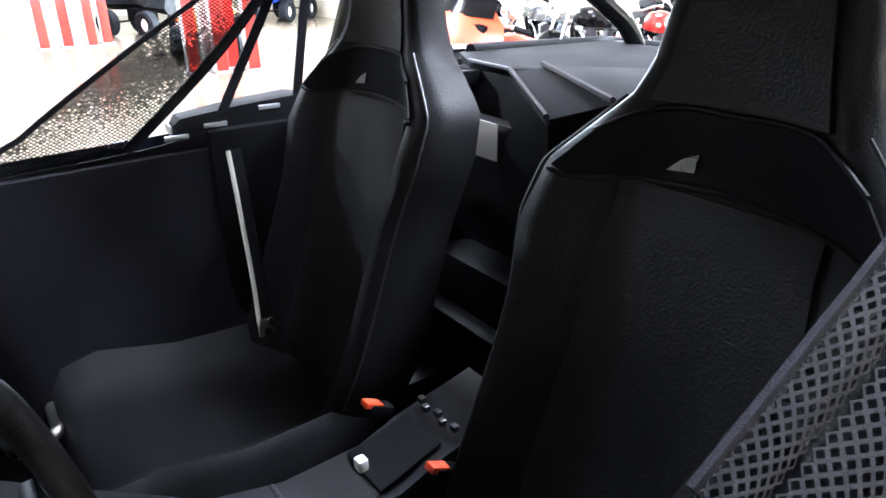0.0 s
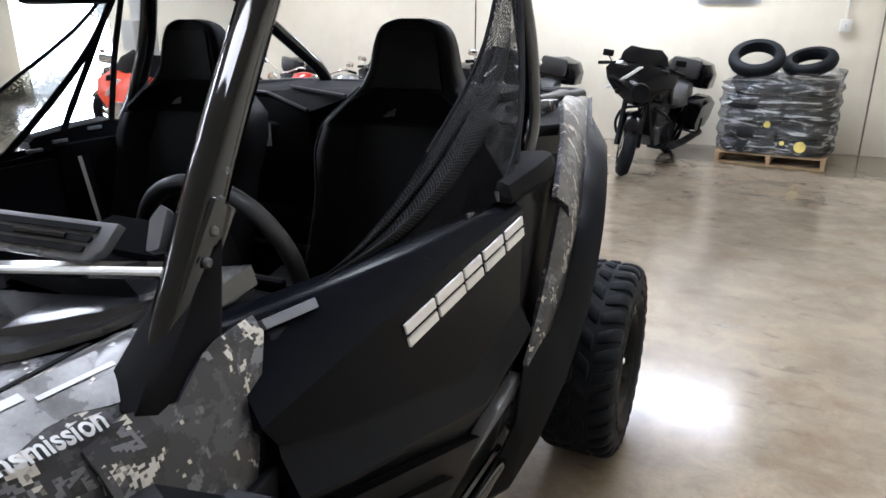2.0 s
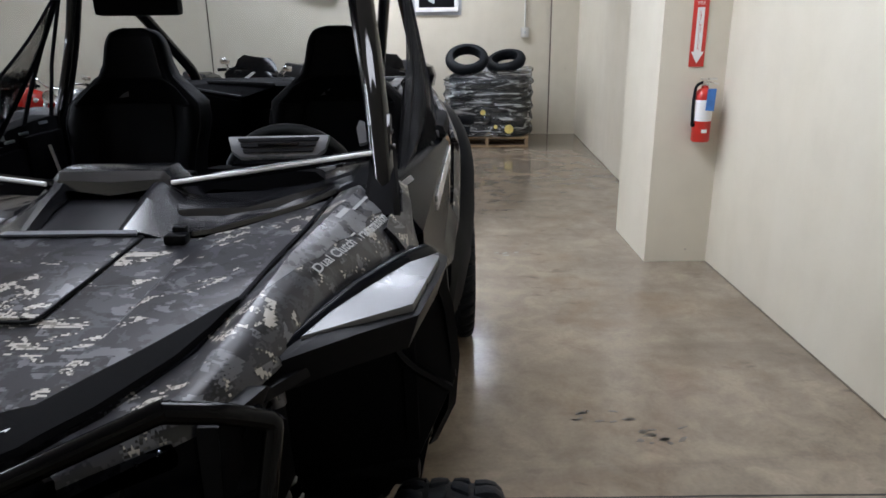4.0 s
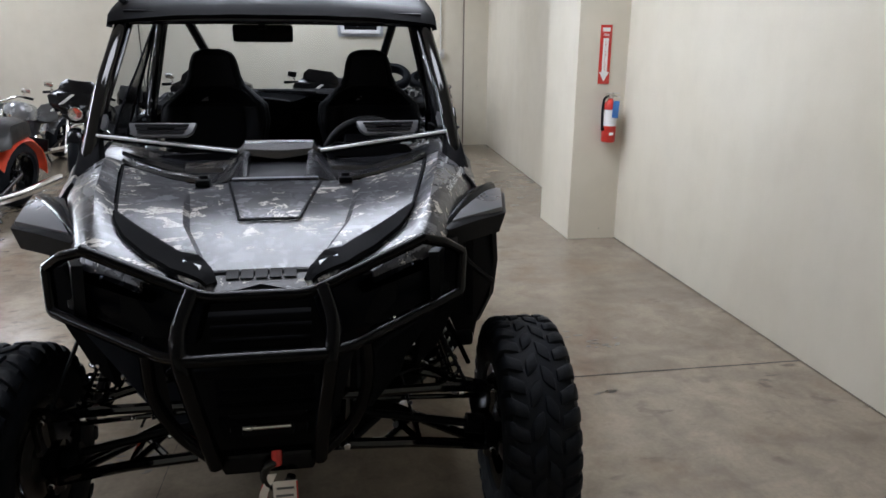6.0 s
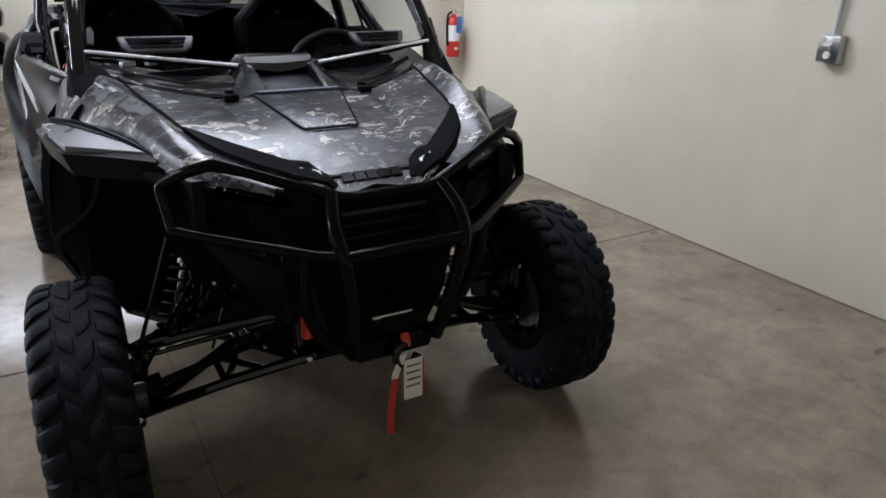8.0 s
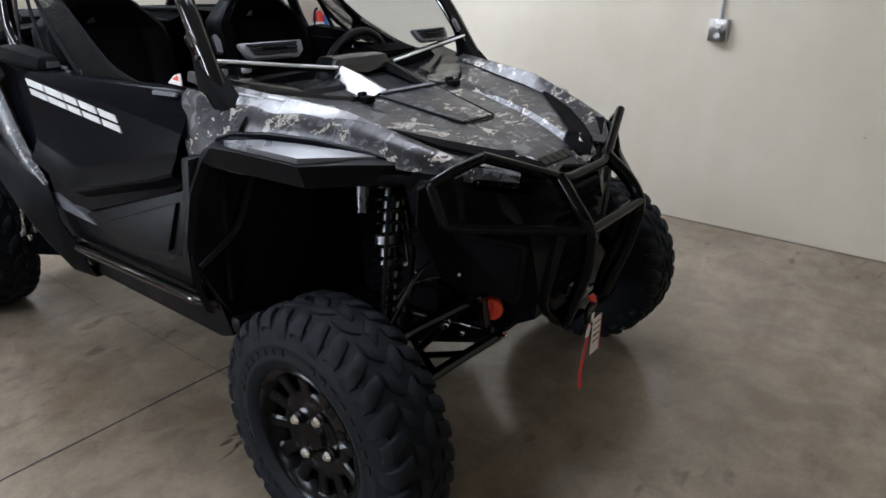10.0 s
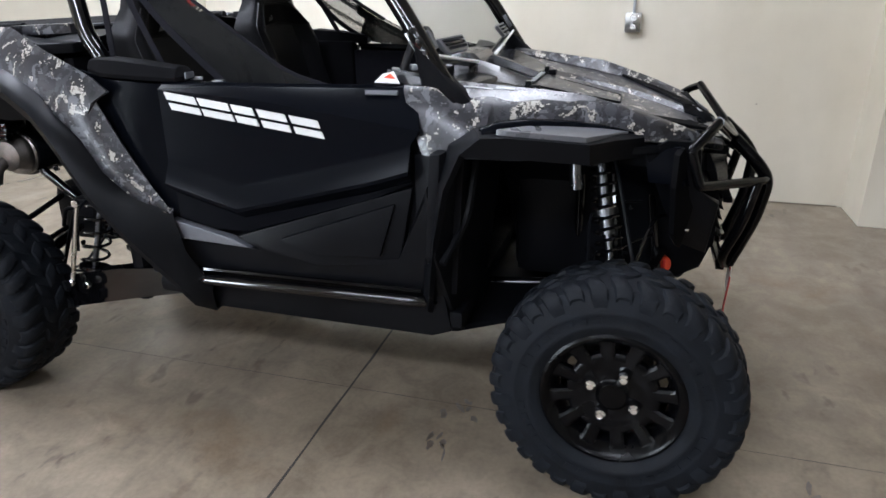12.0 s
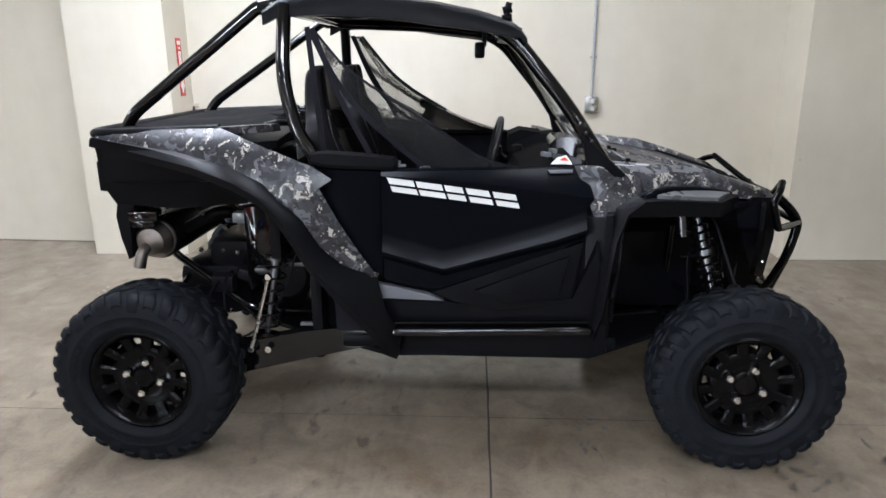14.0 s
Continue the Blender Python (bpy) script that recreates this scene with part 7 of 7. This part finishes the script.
rng = random.Random(4)
for lvl in range(5):
    z = 0.142 + 0.080 + 0.160 * lvl
    for kx in (0, 1):
        for ky in (0, 1):
            loose_tyre(PX + (-0.272 + 0.544 * kx) + rng.uniform(-0.02, 0.02), PY + (-0.24 + 0.50 * ky) + rng.uniform(-0.02, 0.02), z, 0.284, 0.158, rng.uniform(-2, 2), rng.random(), rng.uniform(0, 90))
loose_tyre(PX + 0.31, PY + 0.15, 1.155, 0.295, 0.14, 36, 0.3, 92, label="large black tyre lying tilted on top of the stack")
loose_tyre(PX - 0.24, PY - 0.05, 1.115, 0.28, 0.14, 26, 0.1, 70, label="black tyre lying tilted on top of the stack")

WRAP = bpy.data.materials.new("clear_stretch_film")
t_, b_ = nodes_of(WRAP)
t_.nodes.remove(b_)
tr_, gl_, mx_ = (t_.nodes.new("ShaderNode" + k) for k in ("BsdfTransparent", "BsdfGlossy", "MixShader"))
tr_.inputs[0].default_value = (0.60, 0.61, 0.63, 1)
gl_.inputs["Roughness"].default_value = 0.3
gl_.inputs[0].default_value = (0.9, 0.92, 0.95, 1)
crease = tex(t_, "noise", 6.0, 5.0, 0.6, 1.0, (0.6, 0.6, 3.2))
t_.links.new(ramp(t_, crease, [(0.42, 0.06), (0.55, 0.16), (0.68, 0.66)]), mx_.inputs[0])
bmp_ = t_.nodes.new("ShaderNodeBump")
bmp_.inputs["Strength"].default_value, bmp_.inputs["Distance"].default_value = 0.9, 0.05
t_.links.new(crease, bmp_.inputs["Height"])
t_.links.new(bmp_.outputs[0], gl_.inputs["Normal"])
for a_, b2_ in ((tr_.outputs[0], mx_.inputs[1]), (gl_.outputs[0], mx_.inputs[2]), (mx_.outputs[0], t_.nodes["Material Output"].inputs[0])):
    t_.links.new(a_, b2_)
wrap = thing("stretch_film", "clear creased stretch film wound round the stacked tyres", "plastic film", at=(PX, PY, 0.14), rz=PROT)
loops = []
for i in range(17):
    z = 0.89 * i / 16
    lp = []
    for k in range(56):
        a = 2 * math.pi * k / 56
        c, s = math.cos(a), math.sin(a)
        e = (abs(c) ** 4.5 + abs(s) ** 4.5) ** (-1 / 4.5)
        bulge = 0.018 * math.cos(2 * math.pi * (z - 0.08) / 0.16) + 0.018 * noise.noise((c * 3, s * 3, z * 5)) + 0.016 * noise.noise((c * 5, s * 5, z * 22))
        slant = 0.10 * max(0, (z - 0.69) / 0.19) * max(0, c)
        lp.append((c * e * (0.604 + bulge), s * e * (0.572 + bulge), z - slant * 1.4))
    loops.append(lp)
film = part("film", loft(bmesh.new(), loops, caps=False), WRAP, wrap, "", 70)
for x, z, w in ((-0.30, 0.12, 0.12), (0.05, 0.34, 0.07), (-0.12, 0.15, 0.05)):
    part("sticker", revolve(bmesh.new(), [(0.0001, 0.006), (w / 2, 0.006), (w / 2, 0.0)], Matrix.Translation((x, 0.602, z)) @ Matrix.Rotation(radians(90), 4, "Z"), 18), surface("yellow_sticker", (0.75, 0.62, 0.18), 0.5), wrap, "round yellow sticker")


# ---- motorcycles ----
def motorcycle(x, y, rz, paint, label, fairing=True, trunk=True, chrome=True, tank_mat=None, size=0.94, group="motorcycles along the back wall"):
    """A parked motorcycle; local +y is forwards, the front wheel's axle at the origin's height."""
    ob = thing("motorcycle", label, "motorcycle", group, at=(x, y, 0), rz=rz)
    ob.matrix_basis = pose(x, y, 0, 0, 0, rz) @ Matrix.Scale(size, 4)
    lean = Matrix.Rotation(radians(-9), 4, "Y")
    steer = lean @ Matrix.Translation((0, 0, 0)) @ Matrix.Rotation(radians(22), 4, "Z")
    bright = CHROME if chrome else PLASTIC
    tank_mat = tank_mat or paint

    def at(m, bm):
        bmesh.ops.transform(bm, matrix=m, verts=bm.verts)
        return bm

    def wheel_(m, r, w, name):
        prof = [(r * 0.66, -w * 0.36), (r * 0.72, -w * 0.5), (r * 0.9, -w * 0.42), (r, -w * 0.08), (r, w * 0.08), (r * 0.9, w * 0.42), (r * 0.72, w * 0.5), (r * 0.66, w * 0.36)]
        ty = part(name, revolve(bmesh.new(), prof, m, 36, True), RUBBER, ob, "", 50)
        bm = bmesh.new()
        revolve(bm, [(r * 0.60, -w * 0.3), (r * 0.68, -w * 0.38), (r * 0.68, w * 0.38), (r * 0.60, w * 0.3)], m, 36, True)
        for k in range(9):
            a = 2 * math.pi * k / 9
            tube(bm, [m @ Vector((0, r * 0.1 * math.cos(a), r * 0.1 * math.sin(a))), m @ Vector((0, r * 0.63 * math.cos(a + 0.25), r * 0.63 * math.sin(a + 0.25)))], 0.011, 6)
        revolve(bm, [(0.0001, -0.05), (0.045, -0.05), (0.045, 0.05), (0.0001, 0.05)], m, 16)
        part("rim", bm, RIM, ty)
        part("brake_disc", revolve(bmesh.new(), [(0.06, w * 0.42), (0.135, w * 0.42), (0.135, w * 0.46), (0.06, w * 0.46)], m, 28, True), STEEL, ty)
    wheel_(steer @ pose(0, 0.0, 0.315), 0.315, 0.13, "front_wheel")
    wheel_(lean @ pose(0, -1.62, 0.315), 0.315, 0.17, "rear_wheel")
    part("front_mudguard", at(steer, sheet(bmesh.new(), [[(u * 0.075, 0.35 * math.cos(a), 0.315 + 0.35 * math.sin(a) - 0.03 * u * u) for u in (-1, -0.6, 0, 0.6, 1)] for a in [radians(d) for d in range(35, 186, 15)]], 0.006)), paint, ob, "", 60)
    part("fork", at(steer, tubes(([(0.105, -0.01, 0.30), (0.10, -0.24, 0.86)], 0.026), ([(-0.105, -0.01, 0.30), (-0.10, -0.24, 0.86)], 0.026))), bright, ob, "bright fork legs" if chrome else "")
    part("rear_mudguard", at(lean, sheet(bmesh.new(), [[(u * 0.11, -1.62 + 0.37 * math.cos(a), 0.33 + 0.37 * math.sin(a) - 0.05 * u * u) for u in (-1, -0.6, 0, 0.6, 1)] for a in [radians(d) for d in range(20, 181, 16)]], 0.008)), paint, ob, "", 60)
    part("frame", at(lean, tubes(([(0, -0.30, 0.80), (0.13, -0.48, 0.25), (0.14, -1.15, 0.22), (0.10, -1.55, 0.34)], 0.02), ([(0, -0.30, 0.80), (-0.13, -0.48, 0.25), (-0.14, -1.15, 0.22), (-0.10, -1.55, 0.34)], 0.02))), TUBE, ob)
    eng = bmesh.new()
    box(eng, (0, -0.82, 0.34), (0.26, 0.46, 0.24), 0.05)
    engine = part("engine", at(lean, eng), ENGINE, ob, "finned engine")
    for yy, ang in ((-0.70, -20), (-0.92, 22)):
        rings = []
        for j in range(29):
            w = 0.075 if j % 4 in (1, 2) else 0.055
            off = Matrix.Translation((0, yy, 0.45)) @ Matrix.Rotation(radians(ang), 4, "X")
            rings.append([off @ Vector((u * w, v * w, 0.007 * j)) for u, v in ((-1, -0.7), (-0.7, -1), (0.7, -1), (1, -0.7), (1, 0.7), (0.7, 1), (-0.7, 1), (-1, 0.7))])
        cyl_ = loft(bmesh.new(), rings)
        part("cylinder", at(lean, cyl_), ENGINE, engine, "finned cylinder")
    part("engine_case", at(lean, disc(bmesh.new(), pose(0.12, -0.80, 0.36), 0.12, 0.05, 24, 0.014)), bright, ob)
    part("engine_case", at(lean, disc(bmesh.new(), pose(-0.12, -0.80, 0.36, 0, 0, 180), 0.12, 0.05, 24, 0.014)), bright, ob)
    part("radiator", at(lean, boxes(((0, -0.43, 0.50), (0.20, 0.04, 0.26), 0.01))), PLASTIC, ob)
    tank = [[(w * u, yy, z0 + (z1 - z0) * v) for u, v in ((-1, 0.1), (-0.95, 0.6), (-0.6, 0.95), (0, 1), (0.6, 0.95), (0.95, 0.6), (1, 0.1), (0.6, 0), (-0.6, 0))] for yy, w, z0, z1 in ((-0.40, 0.09, 0.72, 0.86), (-0.46, 0.15, 0.70, 0.93), (-0.62, 0.175, 0.68, 0.95), (-0.85, 0.13, 0.66, 0.89), (-0.98, 0.08, 0.66, 0.82))]
    part("fuel_tank", at(lean, loft(bmesh.new(), tank)), tank_mat, ob, "", 60)
    st = [[(w * u, yy, z0 + (z1 - z0) * v) for u, v in ((-1, 0.3), (-0.8, 0.9), (0, 1), (0.8, 0.9), (1, 0.3), (0.6, 0), (-0.6, 0))] for yy, w, z0, z1 in ((-0.92, 0.10, 0.62, 0.74), (-1.05, 0.18, 0.60, 0.72), (-1.25, 0.19, 0.60, 0.74), (-1.34, 0.16, 0.62, 0.84), (-1.60, 0.14, 0.66, 0.86), (-1.72, 0.10, 0.66, 0.80))]
    part("saddle", at(lean, loft(bmesh.new(), st)), LEATHER, ob, "", 60)
    part("handlebar", at(steer, tubes(([(0.40, -0.42, 1.02), (0.26, -0.34, 1.05), (0.08, -0.28, 0.95), (-0.08, -0.28, 0.95), (-0.26, -0.34, 1.05), (-0.40, -0.42, 1.02)], 0.014), bend=0.06)), bright, ob)
    for s in (1, -1):
        part("grip", at(steer, tubes(([(0.33 * s, -0.38, 1.035), (0.43 * s, -0.437, 1.012)], 0.019))), PLASTIC, ob)
        part("mirror", at(steer, boxes(((0.36 * s, -0.35, 1.13), (0.11, 0.025, 0.065), 0.012))), bright, ob, "side mirror")
        part("mirror_stem", at(steer, tubes(([(0.30 * s, -0.36, 1.04), (0.36 * s, -0.35, 1.12)], 0.007), n=6)), bright, ob)
        part("crash_bar", at(lean, tubes(([(0.06 * s, -0.40, 0.66), (0.26 * s, -0.38, 0.60), (0.31 * s, -0.40, 0.42), (0.24 * s, -0.44, 0.27), (0.08 * s, -0.46, 0.26)], 0.016), bend=0.08)), bright, ob)
        part("indicator", at(steer, revolve(bmesh.new(), [(0.0001, 0.03), (0.025, 0.025), (0.032, 0.0), (0.02, -0.03), (0.0001, -0.035)], pose(0.20 * s, -0.14, 0.80, 0, 0, 90), 14)), bright, ob)
        part("exhaust", at(lean, tubes(([(0.12 * s, -0.72, 0.42), (0.20 * s, -0.80, 0.22), (0.23 * s, -1.3, 0.22), (0.25 * s, -1.95, 0.26)], 0.042), bend=0.08, n=12)), bright, ob)
        part("floorboard", at(lean, boxes(((0.27 * s, -0.72, 0.27), (0.10, 0.28, 0.02), 0.006))), PLASTIC, ob)
        if trunk:
            sb = [[((0.15 + a) * s, yy, z) for a, z in ((0.0, z0), (0.17, z0 + 0.03), (0.19, z1 - 0.05), (0.14, z1), (0.0, z1))] for yy, z0, z1 in ((-1.30, 0.42, 0.66), (-1.36, 0.34, 0.70), (-1.80, 0.34, 0.72), (-1.98, 0.42, 0.68))]
            part("saddlebag", at(lean, loft(bmesh.new(), sb)), paint, ob, "", 40)
            part("bag_guard", at(lean, tubes(([(0.20 * s, -1.30, 0.36), (0.36 * s, -1.36, 0.34), (0.36 * s, -1.36, 0.52)], 0.012))), bright, ob)
    hl = (0, -0.06, 0.88)
    if fairing:
        rows = []
        for v, z in enumerate((0.70, 0.78, 0.88, 0.98, 1.06, 1.12)):
            hw = (0.10, 0.24, 0.33, 0.36, 0.30, 0.18)[v]
            yy = (-0.06, -0.03, -0.03, -0.08, -0.14, -0.20)[v]
            rows.append([(hw * u, yy - 0.16 * u * u, z + (0.02 * abs(u) if 0 < v < 4 else 0)) for u in (-1, -0.75, -0.5, -0.25, 0, 0.25, 0.5, 0.75, 1)])
        part("fairing", at(steer, sheet(bmesh.new(), rows, 0.03)), paint, ob, "batwing front fairing", 50)
        part("windshield", at(steer, sheet(bmesh.new(), [[(hw * u, yy - 0.10 * u * u, z) for u in (-1, -0.5, 0, 0.5, 1)] for hw, yy, z in ((0.24, -0.17, 1.09), (0.22, -0.23, 1.17), (0.15, -0.28, 1.23))], 0.006)), BLACKGLOSS, ob, "dark low windshield", 50)
        # the LED strip's light is painted white here; it doesn't glow
        part("fairing_strip", at(steer, sheet(bmesh.new(), [[(0.04 + 0.045 * k + dx, 0.012 - 0.05 - 0.012 * k * k * 0.55, 1.075 - 0.045 * k) for dx in (-0.018, 0.018)] for k in range(7)], 0.014)), WHITE, ob, "white LED strip, its light painted as white")
        hl = (0, 0.02, 0.84)
        part("dash_panel", at(steer, boxes(((0, -0.20, 0.98), (0.50, 0.06, 0.16), 0.03))), PLASTIC, ob)
    part("headlamp", at(steer, revolve(bmesh.new(), [(0.0001, 0.01), (0.07, 0.015), (0.085, 0.03), (0.09, 0.02), (0.085, -0.06), (0.04, -0.11), (0.0001, -0.12)], Matrix.Translation(hl) @ Matrix.Rotation(radians(90), 4, "Z"), 24)), bright, ob, "round headlamp")
    if trunk:
        tk = [[(w * u, yy, z) for u, z in ((-1, 0.80), (-1.02, 0.95), (-0.8, 1.06), (0, 1.10), (0.8, 1.06), (1.02, 0.95), (1, 0.80))] for yy, w in ((-1.60, 0.20), (-1.68, 0.27), (-1.95, 0.27), (-2.02, 0.22))]
        part("top_box", at(lean, loft(bmesh.new(), tk)), paint, ob, "", 40)
        part("backrest", at(lean, boxes(((0, -1.56, 1.00), (0.34, 0.10, 0.22), 0.045))), LEATHER, ob)
    part("side_stand", at(lean, tubes(([(-0.14, -0.95, 0.26), (-0.30, -0.90, 0.06)], 0.014))), TUBE, ob)
    part("number_plate_frame", at(lean, boxes(((0, -2.03, 0.55), (0.18, 0.02, 0.12), 0.006))), PLASTIC, ob)
    return ob


ENGINE = surface("engine_metal", (0.16, 0.16, 0.17), 0.35, metal=0.7)
BIKE_RED = surface("red_bike_paint", (0.42, 0.02, 0.015), 0.2, vary=0.1, coat=0.7)
BIKE_GREY = surface("silver_bike_paint", (0.35, 0.36, 0.38), 0.25, metal=0.6, vary=0.1, coat=0.5)
motorcycle(0.07, -6.08, -8, BLACKGLOSS, "black touring motorcycle with batwing fairing, leaning on its stand", chrome=False, size=1.04)
motorcycle(1.60, -6.10, -5, BLACKGLOSS, "black touring motorcycle with bright fork and crash bars", size=1.02)
motorcycle(3.06, -6.00, -10, BLACKGLOSS, "black touring motorcycle with low seat and chrome trim", trunk=True)
motorcycle(4.16, -6.28, -11, BIKE_GREY, "silver cruiser motorcycle with chrome engine", fairing=False, trunk=False)
motorcycle(4.96, -6.44, -17, BIKE_RED, "red cruiser motorcycle with chrome handlebar", fairing=False, trunk=False)
motorcycle(6.0, -6.34, -13, BLACKGLOSS, "black cruiser motorcycle with chrome exhausts", fairing=False, trunk=True)
motorcycle(7.08, -6.50, -18, BIKE_GREY, "grey touring motorcycle with batwing fairing", trunk=False)
motorcycle(8.16, -6.48, -15, BLACKGLOSS, "black cruiser motorcycle standing in the row", fairing=False, trunk=False)
motorcycle(3.28, -2.55, -8, ORANGE, "red-orange motorcycle parked beside the vehicle", trunk=False, size=1.06, group="")


def quad_bike(x, y, z, rz, paint, label):
    """A small four-wheeled quad bike."""
    ob = thing("quad_bike", label, "quad bike", at=(x, y, z), rz=rz)
    for wx in (-0.42, 0.42):
        for wy in (-0.58, 0.58):
            m = pose(wx, wy, 0.27)
            ty = part("tyre", revolve(bmesh.new(), [(0.13, -0.10), (0.22, -0.12), (0.265, -0.08), (0.27, 0), (0.265, 0.08), (0.22, 0.12), (0.13, 0.10)], m, 24, True), RUBBER, ob, "", 40)
            part("rim", disc(bmesh.new(), pose(wx - 0.05, wy, 0.27), 0.135, 0.10, 18, 0.02), WHITE, ty)
    part("body", loft(bmesh.new(), [[(w * u, yy, zz + dz) for u, dz in ((-1, 0), (-0.7, 0.16), (0, 0.20), (0.7, 0.16), (1, 0), (0.5, -0.12), (-0.5, -0.12))] for yy, w, zz in ((0.85, 0.16, 0.56), (0.62, 0.46, 0.62), (0.30, 0.30, 0.66), (0.0, 0.16, 0.64), (-0.30, 0.22, 0.64), (-0.58, 0.46, 0.64), (-0.86, 0.30, 0.64))]), paint, ob, "", 40)
    part("saddle", loft(bmesh.new(), [[(w * u, yy, zz + dz) for u, dz in ((-1, 0), (-0.7, 0.08), (0, 0.10), (0.7, 0.08), (1, 0))] for yy, w, zz in ((0.12, 0.11, 0.80), (-0.2, 0.15, 0.78), (-0.6, 0.15, 0.82))]), LEATHER, ob, "", 40)
    part("handlebar", tubes(([(0.36, 0.18, 1.02), (0.12, 0.34, 1.0), (-0.12, 0.34, 1.0), (-0.36, 0.18, 1.02)], 0.013), ([(0, 0.36, 1.0), (0, 0.5, 0.7)], 0.02)), PLASTIC, ob)
    part("front_rack", tubes(([(0.3, 0.95, 0.8), (0.3, 0.45, 0.84), (-0.3, 0.45, 0.84), (-0.3, 0.95, 0.8), (0.3, 0.95, 0.8)], 0.012)), TUBE, ob)
    part("axles", tubes(([(-0.42, 0.58, 0.27), (0.42, 0.58, 0.27)], 0.02), ([(-0.42, -0.58, 0.27), (0.42, -0.58, 0.27)], 0.02)), TUBE, ob)
    part("engine", boxes(((0, 0, 0.42), (0.3, 0.6, 0.28), 0.04)), PLASTIC, ob)
    return ob


quad_bike(16.5, -7.2, 0, 37, BLUE, "blue quad bike standing by the far wall")
quad_bike(11.05, -3.52, 0.0, 67, surface("orange_quad_plastic", (0.55, 0.16, 0.02), 0.35), "black and orange quad bike behind the red posts")
quad_bike(15.06, -3.43, 0.0, 117, PLASTIC, "black quad bike standing far off")


def bollard(x, y):
    ob = thing("bollard", "red square post with a white side, guarding the column", "bollard", "red posts round the columns", at=(x, y, 0))
    part("post", boxes(((0, 0, 0.52), (0.20, 0.16, 1.04), 0.012)), RED, ob)
    part("white_side", boxes(((0.0, 0.085, 0.52), (0.12, 0.012, 1.0), 0.004)), WHITE, ob)
    part("foot", boxes(((0, 0, 0.012), (0.28, 0.24, 0.024), 0.004)), GALV, ob)
    return ob


post0 = bollard(9.34, -2.68)
for px, py in ((9.22, -3.03), (9.52, -3.30), (9.15, -3.48), (13.94, -1.77), (13.82, -2.17), (14.1, -2.48), (13.86, -1.37)):
    copy_thing(post0, pose(px, py, 0))


def steel_column(x, y, w, label):
    ob = thing("steel_column", label, "column", "columns of the hall", kind="structure", at=(x, y, 0))
    part("shaft", boxes(((0, 0, CEIL / 2), (w, w, CEIL), 0.01)), PVC, ob)
    part("foot_plate", boxes(((0, 0, 0.01), (w * 1.7, w * 1.7, 0.02), 0.003)), GALV, ob)
    part("wall_box", boxes(((0.04, w / 2 + 0.045, 1.42), (0.16, 0.09, 0.26), 0.012)), PVC, ob, "small grey box on the column")
    return ob


steel_column(9.62, -3.0, 0.16, "grey steel column between red posts")
steel_column(14.23, -1.98, 0.16, "grey steel column far off")
steel_column(3.98, -3.61, 0.15, "pale grey steel column with a small box")
